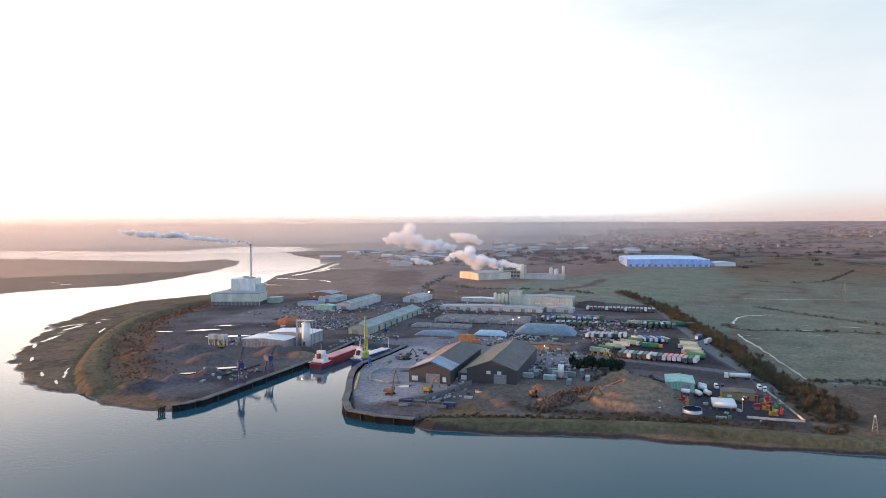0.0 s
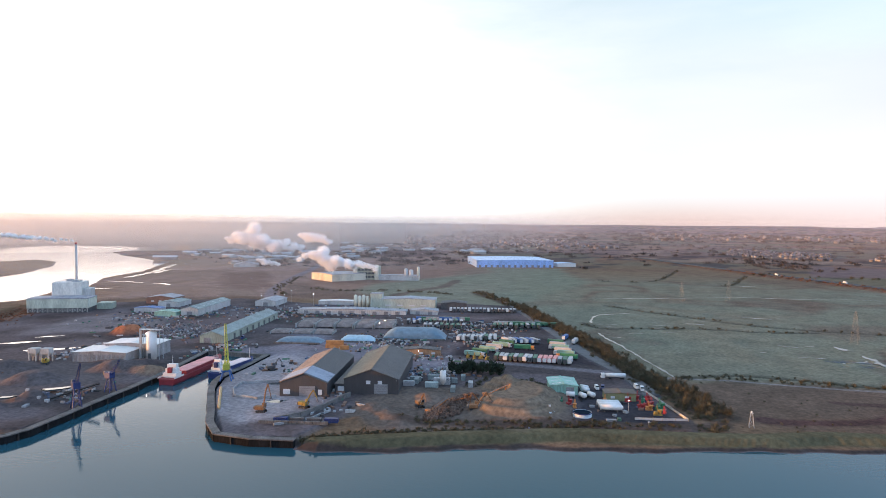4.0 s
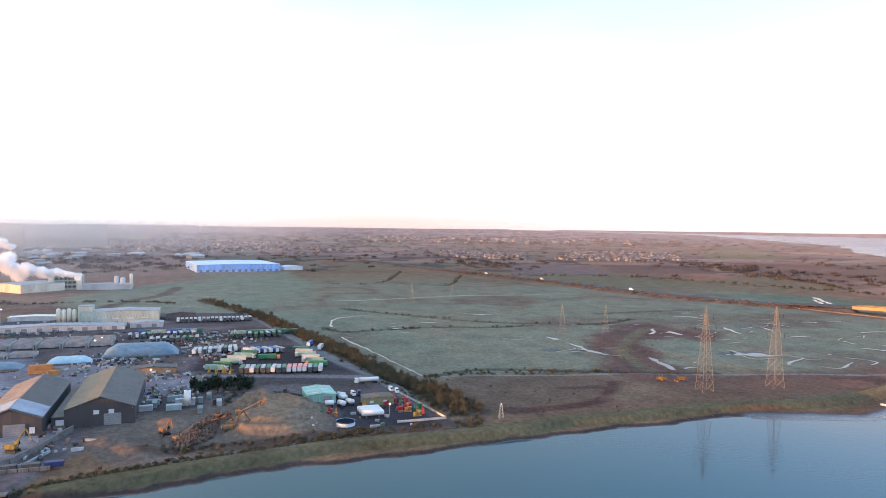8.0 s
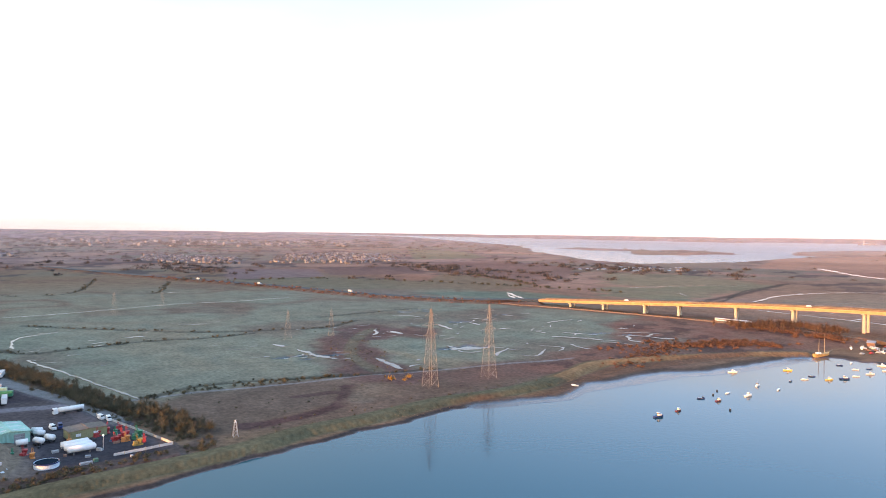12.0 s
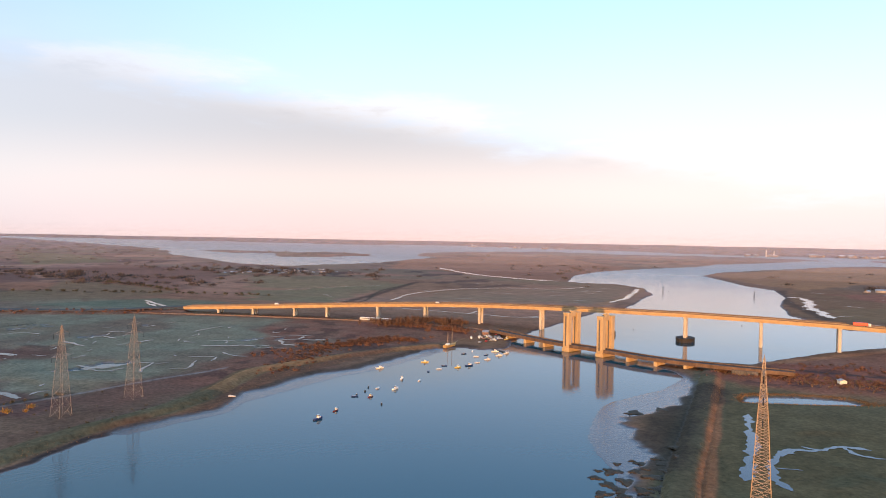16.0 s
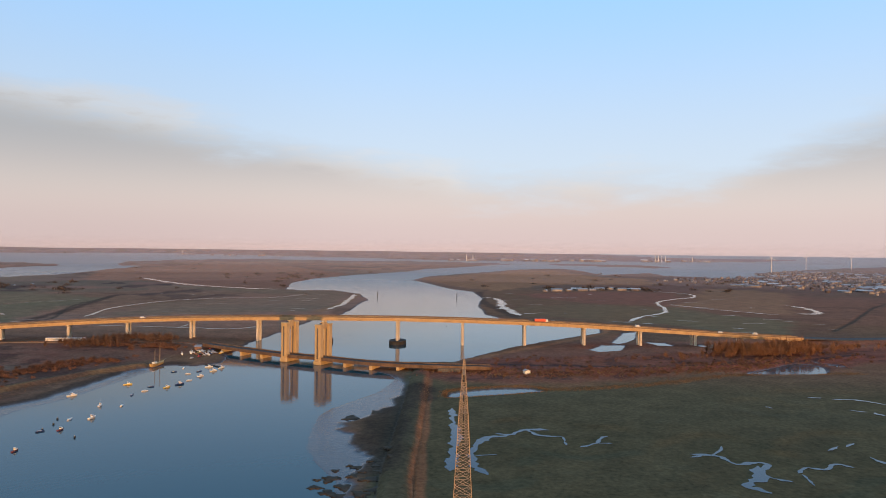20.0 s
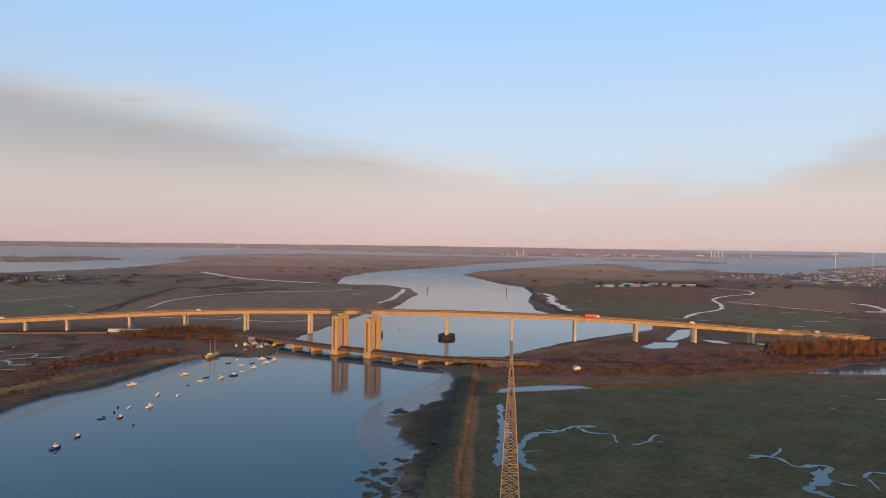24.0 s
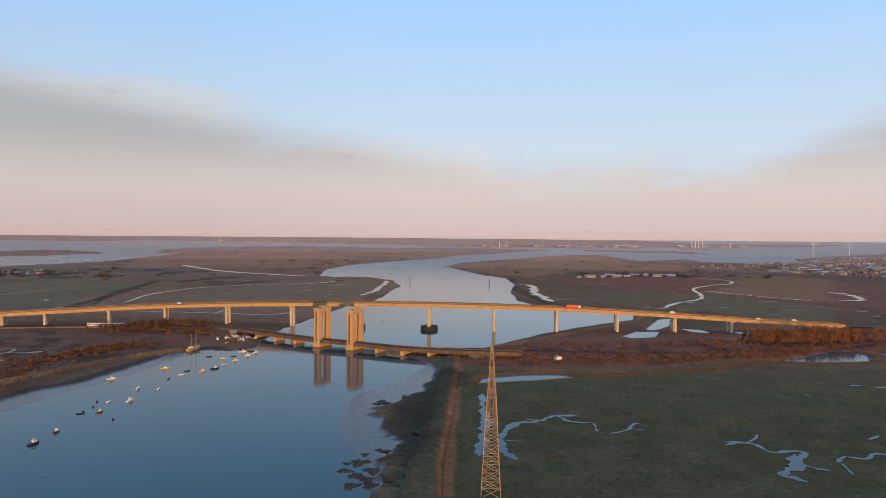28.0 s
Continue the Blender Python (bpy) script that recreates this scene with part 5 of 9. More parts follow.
# ================= pylons =================
def pylon(h=47.0, base=7.2, label="sunlit tan steel lattice electricity pylon", stout=0.85, pitch=0.8):
    t = thing("electricity_pylon", label, "pylon", "river crossing pylons")

    def half(z):
        return base / 2 * (1 - z / h) ** 1.0 * 0.86 + 0.65 if z < h * 0.62 else np.interp(z, [h * 0.62, h], [base / 2 * 0.38 * 0.86 + 0.65, 0.25])
    levels = [0]
    while levels[-1] < h - 1.5:
        levels.append(levels[-1] + max(2 * half(levels[-1]) * pitch, 1.3))
    levels[-1] = h
    for sx_, sy_ in ((-1, -1), (1, -1), (1, 1), (-1, 1)):
        bm = B()
        for a, b in zip(levels, levels[1:]):
            tube(bm, 0.14 * stout, 0.12 * stout, (sx_ * half(a), sy_ * half(a), a), (sx_ * half(b), sy_ * half(b), b), 4, False)
        box(bm, 1.2, 1.2, 1.2, sx_ * half(0), sy_ * half(0), -1.1)
        part("leg", bm, GALV, t)
    for ax, ay in ((1, 0), (-1, 0), (0, 1), (0, -1)):
        for a, b in zip(levels, levels[1:]):
            bm = B()
            for s in (-1, 1):
                pa = (ax * half(a) - ay * s * half(a), ay * half(a) + ax * s * half(a), a)
                pb = (ax * half(b) + ay * s * half(b), ay * half(b) - ax * s * half(b), b)
                tube(bm, 0.065 * stout, 0.065 * stout, pa, pb, 3, False)
            tube(bm, 0.06 * stout, 0.06 * stout, (ax * half(b) - ay * half(b), ay * half(b) + ax * half(b), b), (ax * half(b) + ay * half(b), ay * half(b) - ax * half(b), b), 3, False)
            part("cross_brace", bm, GALV, t)
    for f, reach in ((0.66, 5.6), (0.79, 6.6), (0.91, 4.6)):
        z = h * f
        w = float(half(z))
        for s in (-1, 1):
            bm = B()
            tip = (0, s * reach, z + 0.2)
            for c in (-1, 1):
                tube(bm, 0.09 * stout, 0.07 * stout, (c * w, s * w, z), tip, 4, False)
                tube(bm, 0.09 * stout, 0.07 * stout, (c * w * 0.8, s * w, z + 1.6), tip, 4, False)
            for k in (0.3, 0.6):
                tube(bm, 0.05 * stout, 0.05 * stout, (w * (1 - k), s * (w + (reach - w) * k), z + 0.05), (-w * (1 - k), s * (w + (reach - w) * k), z + 0.05), 3, False)
            arm = part("crossarm", bm, GALV, t)
            part("insulator", tube(B(), 0.20 * stout, 0.13 * stout, (0, s * reach, z - 2.4), (0, s * reach, z + 0.1), 6), GLASS, arm)
    bm = B()
    tube(bm, 0.12 * stout, 0.05 * stout, (0, 0, h - 0.2), (0, 0, h + 1.6), 4)
    part("peak", bm, GALV, t)
    return t


# bars thinned to look faint from the camera, as through haze
p0 = pylon(47.0, 6.8, "sunlit tan steel lattice electricity pylon", 0.6)
p0.matrix_basis = pose(-351, 200, 1.2, 0, 0, 8)
copy_thing(p0, pose(-358, 246, 1.2, 0, 0, 8))
# height and bars cut down to fit the camera's view of the hazy marsh
p2 = pylon(25.0, 4.6, "slender steel lattice pylon on the marsh", 0.24)
p2.matrix_basis = pose(-561, 216, 1.2, 0, 0, 60)
for px, py in ((-566, 179), (-842, 115), (-800, 62)):
    copy_thing(p2, pose(px, py, 1.2, 0, 0, 60))
p1 = pylon(56.0, 6.9, "tall sunlit tan steel lattice pylon on the river bank", 1.4, 0.5)
p1.matrix_basis = pose(-29.3, 253, 1.3, 0, 0, 6)

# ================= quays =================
# wet wall made near black: the shadow on it is put into its colour
SHADED_WET_WALL = shade("shaded_wet_concrete", (0.014, 0.014, 0.015), 0.95, vary=0.4, grain=0.8, bump=0.2, spec=0.05, streak=1)


def quay(name, line, top, label):
    q = thing(name, label, "quay", kind="structure")
    pts = [np.array(p, float) for p in line]
    n = 0
    for a, b in zip(pts, pts[1:]):
        d = b - a
        L = np.hypot(*d)
        ang = math.degrees(math.atan2(d[1], d[0]))
        m = (a + b) / 2
        w = part("wall_panel", box(B(), L + 0.4, 2.8, top + 2.5, 0, 0, -2.5, bevel=0.1), SHADED_WET_WALL, q)
        w.matrix_basis = pose(m[0], m[1], 0, 0, 0, ang)
        c = part("coping", box(B(), L + 0.6, 3.6, 0.5, 0, 0, top + 0.004, bevel=0.08), CONCRETE_OLD, q)
        c.matrix_basis = pose(m[0], m[1], 0, 0, 0, ang)
        steps = max(int(L / 11), 1)
        for k in range(steps):
            u = (k + 0.5) / steps * L - L / 2
            f = part("fender_pile", box(B(), 0.5, 0.5, top + 2.2, u, 0, -2.4), TIMBER, q)
            f.matrix_basis = pose(m[0], m[1], 0, 0, 0, ang) @ pose(0, -1.75, 0)
    return q


quay("quay_west", [tuple(p) for p in curve(QUAY_WEST[1:], 2)], 2.9, "weathered concrete dock wall with timber fenders")
quay("quay_east", [tuple(p) for p in curve(QUAY_EAST[1:], 2)], 2.9, "curved concrete dock wall with timber fenders")
part("end_wall", box(B(), 46, 2, 5.4, -371.5, -231, -2.5, 90), CONCRETE_OLD, bpy.data.objects["quay_west"])
dolphin = thing("mooring_dolphin", "cluster of dark timber mooring piles in the water", "dolphin", at=(-176.5, -221, 0))
for k in range(6):
    part("pile", tube(B(), 0.35, 0.35, ((k % 3) * 1.3 - 1.3, (k // 3) * 1.3, -3), ((k % 3) * 1.2 - 1.2, (k // 3) * 1.2, 2.6), 8), TIMBER, dolphin)
part("cap", box(B(), 4, 2.4, 0.5, 0, 0.6, 2.604), TIMBER, dolphin)

# ================= dock buildings =================
G = 2.6  # height of the dock's hard standing


def along(x, y, depth=0.0, side=0.0, turn=TURN):
    """A plan point moved away from the river (depth) and along the frontage (side)."""
    a = radians(turn)
    return x - math.cos(a) * depth - math.sin(a) * side, y - math.sin(a) * depth + math.cos(a) * side


def shed(name, label, x, y, width, length, eave, ridge, wall, roof, turn=TURN, doors=(), windows=(), lights=0, group="", z=G, roof2=None, base=0.0):
    """A gabled shed; x, y is the middle of its front, its ridge runs away from the front. doors: (offset, width, height) in the front."""
    t = thing(name, label, "building", group, (*along(x, y, length / 2, 0, turn), z), turn)
    w, l = width / 2, length / 2
    for s in (1, -1):
        bm = B()
        prof = [(-w, base), (w, base), (w, eave), (0, ridge - 0.25), (-w, eave)]
        a = [bm.verts.new((s * l, yy, zz)) for yy, zz in prof]
        b = [bm.verts.new((s * (l - 0.3), yy, zz)) for yy, zz in prof]
        for k in range(5):
            bm.faces.new((a[k], a[(k + 1) % 5], b[(k + 1) % 5], b[k]))
        bm.faces.new(a)
        bm.faces.new(b[::-1])
        bmesh.ops.recalc_face_normals(bm, faces=bm.faces[:])
        part("gable_wall", bm, wall, t)
        part("side_wall", box(B(), length - 0.62, 0.3, eave - base, 0, s * (w - 0.15), base), wall, t)
        run = math.hypot(w + 0.5, ridge - eave)
        pitch = math.atan2(ridge - eave, w)
        bm = B()
        bmesh.ops.create_cube(bm, size=1, matrix=Matrix.Translation((0, s * (w + 0.4) / 2, (eave + ridge) / 2 + 0.1)) @ Matrix.Rotation(-s * pitch, 4, "X") @ Matrix.Diagonal((length + 0.8, run, 0.22, 1)))
        slope = part("roof_slope", bm, (roof2 or roof) if s > 0 else roof, t)
        for k in range(lights):
            u = (k + 0.5) / lights * length - length / 2
            bm = B()
            bmesh.ops.create_cube(bm, size=1, matrix=Matrix.Translation((u, s * w / 2, (eave + ridge) / 2 + 0.26)) @ Matrix.Rotation(-s * pitch, 4, "X") @ Matrix.Diagonal((1.1, run * 0.6, 0.06, 1)))
            part("rooflight", bm, SKYLIGHT, slope)
    part("ridge_cap", box(B(), length + 0.9, 0.7, 0.25, 0, 0, ridge + 0.14, bevel=0.08), roof, t)
    for o, dw, dh in doors:
        d = part("door", box(B(), 0.25, dw, dh, l + 0.14, o, 0.02), DOOR, t, "roller shutter door")
        for k in range(int(dh / 0.9)):
            part("slat", box(B(), 0.06, dw - 0.1, 0.06, l + 0.30, o, 0.5 + k * 0.9), STEEL_DARK, d)
    for o, dw, dh, zz in windows:
        part("window", box(B(), 0.12, dw, dh, l + 0.08, o, zz), PANE, t, "pale translucent window panel")
    return t


SKYLIGHT = shade("rooflight_sheet", (0.42, 0.44, 0.44), 0.4, vary=0.2)
DOOR = shade("shutter_grey", (0.22, 0.22, 0.23), 0.5, vary=0.2)
PANE = shade("pale_panel", (0.5, 0.52, 0.54), 0.3, vary=0.1)
BROWN_WALL = corrugated("brown_sheet_wall", (0.052, 0.050, 0.053), axis=1, vary=0.1)
GREY_ROOF = corrugated("dark_grey_roof", (0.062, 0.060, 0.064), 1.5)
ORANGE_BROWN_ROOF = corrugated("orange_brown_roof", (0.20, 0.115, 0.075), 1.5, vary=0.35)
OLIVE_ROOF = corrugated("olive_brown_roof", (0.095, 0.080, 0.056), 1.5, vary=0.3)
SAGE = corrugated("sage_green_sheet", (0.30, 0.34, 0.28), 1.4)
SAGE_ROOF = corrugated("grey_green_roof", (0.22, 0.26, 0.25), 1.4)
PALE_SHEET = corrugated("pale_grey_sheet", (0.44, 0.43, 0.42), 1.2)
PALE_ROOF = corrugated("pale_blue_grey_roof", (0.28, 0.285, 0.31), 1.5)
MILL_WALL = corrugated("pale_green_white_sheet", (0.40, 0.44, 0.38), 1.2, axis=1)
CREAM = corrugated("cream_sheet", (0.60, 0.54, 0.43), 1.2)
BRICK = shade("brown_brick", (0.22, 0.13, 0.10), 0.9, vary=0.2, grain=2)

# the two transit sheds
sa = shed("transit_shed", "brown sheet-clad shed, one roof slope orange-brown, the other dark grey", -283, -134, 24, 72, 7.0, 11.5, BROWN_WALL, ORANGE_BROWN_ROOF, roof2=GREY_ROOF, doors=((2, 8, 5.2),), windows=((-8.5, 3.5, 2.6, 1.0), (8.5, 2.0, 2.6, 1.0)), lights=0, group="dock sheds")
for s in (1, -1):
    bm = B()
    bmesh.ops.create_cube(bm, size=1, matrix=Matrix.Translation((26, s * 6.15, 9.62)) @ Matrix.Rotation(-s * math.atan2(4.5, 12), 4, "X") @ Matrix.Diagonal((17, 12.9, 0.10, 1)))
    part("roof_patch", bm, corrugated("blue_grey_roof_patch", (0.24, 0.27, 0.33), 1.5), sa, "paler replaced roof sheets")
sb = shed("transit_shed", "dark brown sheet-clad shed, one roof slope olive-brown, the other dark grey", -299, -104, 28, 72, 7.5, 12.5, BROWN_WALL, OLIVE_ROOF, roof2=GREY_ROOF, doors=((5, 7, 5.0),), windows=((-1.5, 2.2, 1.8, 5.0), (4.5, 2.2, 1.8, 5.0)), group="dock sheds")
bm = B()
box(bm, 60, 6.5, 4.5, 0, 0, 0)
lk = thing("lean_to", "low dark link roof between the two sheds", "building", at=(*along(-292, -118.5, 34), G), turn=TURN)
part("body", bm, BROWN_WALL, lk)
part("roof", box(B(), 61, 6.8, 0.3, 0, 0, 4.504), GREY_ROOF, lk)
part("door_panel", box(B(), 0.2, 3.2, 3.4, 30.15, 0, 0.02), PANE, lk)
for ob, yy in ((sa, -11.5), (sb, 13)):
    part("gutter", tube(B(), 0.2, 0.2, (-36, yy, 7.0), (36, yy, 7.0), 8), PALE_SHEET, ob)
ls = shed("long_warehouse", "long pale green sheet warehouse with dark side openings", -396, -270, 17, 132, 5.4, 8.6, SAGE, SAGE_ROOF, doors=((-3, 5, 4),), lights=10, group="dock sheds")
# dark panels on the closed wall stand for shaded openings
for k in range(8):
    part("side_door", box(B(), 3.2, 0.2, 3.8, -55 + k * 14, 8.62, 0.02), STEEL_DARK, ls, "dark panel for the shade in an open loading door")
shed("warehouse", "grey sheet warehouse beside the long shed", -511, -377, 16, 82, 6.2, 8.6, PALE_SHEET, SAGE_ROOF, doors=((0, 5, 4),), lights=6, group="dock sheds")
shed("warehouse", "pale roofed store at the back of the docks", -600, -352, 22, 40, 5, 7, PALE_SHEET, PALE_ROOF, doors=((0, 5, 4),), group="dock sheds")
shed("warehouse", "brown brick works building with a pale roof", -579, -466, 30, 26, 6.5, 8.5, BRICK, PALE_ROOF, windows=((-8, 3, 1.5, 2), (0, 3, 1.5, 2), (8, 3, 1.5, 2)), group="dock sheds")
shed("warehouse", "low grey sheet store near the power station", -560, -440, 22, 30, 4.5, 6, PALE_SHEET, SAGE_ROOF, doors=((0, 4, 3.5),), group="dock sheds")
shed("warehouse", "blue-roofed low shed behind the yard", -520, -432, 26, 12, 3.6, 4.6, PALE_SHEET, corrugated("blue_roof", (0.10, 0.18, 0.36), 1.4), group="dock sheds")
shed("warehouse", "turquoise sheet shed in the scrap yard", -500, -395, 20, 14, 4, 5.2, TEAL, TEAL, group="dock sheds")
# feed mill and its long sheds
shed("mill_hall", "pale green sheet mill hall with a flat-pitched roof", -632, -207, 56, 26, 9.5, 10.8, MILL_WALL, PALE_ROOF, windows=((-20, 6, 1.2, 3), (-8, 6, 1.2, 3), (4, 6, 1.2, 3), (16, 6, 1.2, 3)), group="mill buildings")
mt = thing("mill_tower", "tall pale square mill tower with cream silos beside it", "building", "mill buildings", (*along(-628, -240, 6), G), TURN)
part("tower_block", box(B(), 12, 12, 14.5, 0, 0, 0, bevel=0.2), MILL_WALL, mt)
part("roof", box(B(), 12.4, 12.4, 0.5, 0, 0, 14.504), PALE_ROOF, mt)
for k in range(4):
    s = part("silo", tube(B(), 1.9, 1.9, (2, -9.5 - k * 4.2, 0), (2, -9.5 - k * 4.2, 11.0 + (k % 2)), 14), CREAM, mt, "cream cylindrical silo", True)
    part("silo_cone", tube(B(), 1.95, 0.4, (2, -9.5 - k * 4.2, 11.004 + (k % 2)), (2, -9.5 - k * 4.2, 12.2 + (k % 2)), 14), CREAM, s)
part("mast", tube(B(), 0.15, 0.1, (0, 2, 15), (0, 2, 18.5), 6), STEEL_GREY, mt)
shed("mill_annex", "dark-walled store at the end of the mill", -645, -162, 26, 22, 6, 7.5, STEEL_DARK, GREY_ROOF, group="mill buildings")
shed("long_store", "very long low store with a pale ribbed roof", -575, -243, 104, 17, 3.6, 5.0, PALE_SHEET, PALE_ROOF, doors=tuple((o, 4, 3) for o in range(-44, 50, 11)), group="mill buildings")
shed("long_store", "low store with a pale ribbed roof", -598, -178, 26, 16, 3.6, 5.0, PALE_SHEET, PALE_ROOF, doors=((-6, 4, 3), (6, 4, 3)), group="mill buildings")
shed("long_store", "low office with a white flat roof edge", -640, -290, 40, 12, 3.6, 4.4, PALE_SHEET, WHITE, group="mill buildings")
# concrete bulk bays
HOPPER_GREY = shade("pale_grey_concrete", (0.40, 0.385, 0.365), 0.85, vary=0.2, grain=0.8, streak=1)
BAY_CONCRETE = shade("grey_bay_concrete", (0.27, 0.26, 0.25), 0.85, vary=0.25, grain=1.0, streak=1)
bay = thing("bulk_bay", "open concrete storage bay filled with brown material", "storage bay", "bulk bays", (*along(-483, -243, 15), G), TURN)
for s in (-1, 1):
    part("bay_wall", box(B(), 30, 0.6, 3.6, 0, s * 7.6, 0, bevel=0.06), BAY_CONCRETE, bay)
part("back_wall", box(B(), 0.6, 14.5, 4.4, -14.6, 0, 0.004, bevel=0.06), BAY_CONCRETE, bay)
bm = B()
bmesh.ops.create_grid(bm, x_segments=18, y_segments=12, size=1, matrix=Matrix.Translation((-1, 0, 0)) @ Matrix.Diagonal((13, 7.1, 1, 1)))
for v in bm.verts:
    edge_ = min((14 - abs(v.co.x + 1)) / 6, 1) if v.co.x > 2 else 1
    v.co.z = max(0.05, 3.9 * min(edge_, 1) ** 0.7 * (1 - 0.25 * abs(v.co.y / 7.1) ** 3) + noise.noise(v.co * 0.35) * 0.7 - (0.35 if edge_ < 0.3 else 0))
part("bulk_mound", bm, shade("brown_bulk", (0.22, 0.17, 0.155), 0.95, vary=0.3, bump=0.4), bay, "brown mound of bulk material", True)
for k in range(1, 5):
    copy_thing(bay, pose(*along(-483, -243, 15, k * 16.4), G, 0, 0, TURN))
for k in range(3):
    copy_thing(bay, pose(*along(-448, -246, 9, k * 17), G, 0, 0, TURN)).scale = (0.5, 1, 0.55)
# retaining walls that edge the loading yard
PRECAST = shade("grey_precast_blocks", (0.26, 0.26, 0.265), 0.8, vary=0.25)
RETAIN = shade("grey_block_wall", (0.13, 0.12, 0.115), 0.9, vary=0.3, grain=1.5)


def low_wall(label, line, thick, h, mat, block):
    w = thing("retaining_wall", label, "wall", "yard walls")
    for a, b in zip(line, line[1:]):
        d = np.subtract(b, a)
        n = max(int(np.hypot(*d) / block), 1)
        for k in range(n):
            m = np.add(a, d * (k + 0.5) / n)
            part("wall_block", box(B(), np.hypot(*d) / n - 0.08, thick, h * (0.94 + 0.12 * ((k * 7) % 5) / 5), bevel=0.04), mat, w).matrix_basis = pose(m[0], m[1], ground_z(m[0], m[1]) - 0.05, 0, 0, math.degrees(math.atan2(d[1], d[0])))
    return w


low_wall("dark grey retaining wall beside the loading yard", [(-240, -124), (-249, -117), (-264, -114), (-291, -112)], 0.9, 2.6, RETAIN, 4.0)
low_wall("row of pale concrete blocks along the haul road", [(-235, -122), (-240, -117), (-249, -111), (-263, -109)], 0.8, 1.0, PRECAST, 2.2)
low_wall("low pale wall round a bulk material pad", [(-277, -146), (-270, -152), (-271, -166), (-284, -175), (-296, -178), (-303, -167), (-306, -161)], 0.6, 1.5, PRECAST, 3.0)
# covered stockpiles: a long curved tent and a lower sheeted heap
TENT = shade("blue_grey_tarpaulin", (0.11, 0.175, 0.225), 0.55, vary=0.22, grain=1.5, bump=0.2)
TENT_PALE = shade("pale_blue_tarpaulin", (0.30, 0.43, 0.50), 0.55, vary=0.15, grain=1.5, bump=0.2)


def tent(label, x, y, w, d, h, mat):
    t = thing("covered_stockpile", label, "tent", at=(x, y, G), turn=TURN)
    bm = B()
    n, m = 22, 14
    grid = []
    for i in range(n + 1):
        u = i / n * 2 - 1
        end = 1 - max(0, abs(u) - 0.62) / 0.38
        row = []
        for j in range(m + 1):
            a = math.pi * j / m
            hh = h * math.sin(a) ** 0.6 * end ** 0.6 + noise.noise((i * 0.6, j * 0.5, 3)) * 0.25 * (0 < j < m)
            row.append(bm.verts.new((d / 2 * math.cos(a) * (0.9 + 0.1 * end), u * w / 2, max(hh, 0))))
        grid.append(row)
    for i in range(n):
        for j in range(m):
            bm.faces.new((grid[i][j], grid[i + 1][j], grid[i + 1][j + 1], grid[i][j + 1]))
    bmesh.ops.recalc_face_normals(bm, faces=bm.faces[:])
    part("cover", bm, mat, t, "", True)
    part("kerb", box(B(), 0.5, w, 1.0, d / 2 + 0.4, 0, 0), CONCRETE_OLD, t)
    return t


tent("long blue-grey arched tarpaulin store", -472, -142, 48, 26, 7.5, TENT)
tent("pale blue tarpaulin over a stockpile", -442, -176, 26, 14, 4.2, TENT_PALE)
tent("dull blue sheeted stockpile", -424, -214, 34, 18, 3.4, TENT)
# small yard buildings
# low sun on the workshop front is put into its orange wall colour
shed("yard_office", "low workshop with walls coloured orange as if sunlit", -403, -113, 25, 10, 3.8, 4.8, shade("sunlit_orange_render", (0.34, 0.19, 0.11), 0.9, vary=0.3), GREY_ROOF, windows=((-8, 2.5, 1.3, 1.2), (0, 2.5, 1.3, 1.2), (8, 2.5, 1.3, 1.2)))


def container(label, x, y, mat, turn=TURN, L=12.2, z=G, h=2.6, group="containers"):
    t = thing("shipping_container", label, "container", group, (x, y, z), turn)
    part("body", box(B(), 2.4, L, h, 0, 0, 0.12, bevel=0.05), mat, t)
    for s in (-1, 1):
        part("door", box(B(), 1.1, 0.08, h - 0.3, s * 0.57, L / 2 + 0.045, 0.25), mat, t)
    for k in range(int(L / 1.2)):
        part("rib", box(B(), 0.06, 0.25, h - 0.3, 1.232, -L / 2 + 0.7 + k * 1.2, 0.26), mat, t)
    return t


# these boxes carry the low sun's orange in their paint colour
DULL_BOX = shade("sunlit_orange_container", (0.42, 0.19, 0.07), 0.7, vary=0.25, grain=1.5)
for k in range(2):
    container("orange steel container stacked behind the shed", *along(-409, -179, 0, k * 0.4), DULL_BOX, z=G + k * 2.73)
container("orange steel container behind the shed", *along(-406, -170), DULL_BOX, L=6)
shed("depot_shed", "pale turquoise sheet depot shed", -330, -10, 14, 19, 4.6, 5.4, TEAL, TEAL, doors=((3, 4, 4),), lights=3)
shed("depot_office", "olive-brown flat-roofed depot office", -326, 18.5, 15, 9, 3.8, 4.2, shade("olive_render", (0.20, 0.20, 0.11), 0.9), shade("brown_felt_roof", (0.14, 0.11, 0.09), 0.95, vary=0.25), windows=((-4, 2, 1.2, 1.4), (3, 2, 1.2, 1.4)))
# storage tanks
tk = thing("storage_tanks", "three white horizontal cylinder tanks on cradles", "tank", at=(-305, 15, G), turn=TURN)
for k in range(3):
    c = part("tank_shell", tube(B(), 1.3, 1.3, (-k * 4.4, -5, 2.1), (-k * 4.4, 5, 2.1), 20), WHITE, tk, "", True)
    part("tank_end", tube(B(), 1.27, 0.5, (-k * 4.4, 5.002, 2.1), (-k * 4.4, 5.6, 2.1), 20), WHITE, c)
    for o in (-3, 3):
        part("cradle", box(B(), 2.4, 0.5, 0.9, -k * 4.4, o, 0), CONCRETE_OLD, tk)
rt = thing("water_tank", "round open white-walled tank full of dark water", "tank", at=(-293, 3, G - 0.4), turn=0)
bm = B()
tube(bm, 4.3, 4.3, (0, 0, 0), (0, 0, 2.4), 32, False)
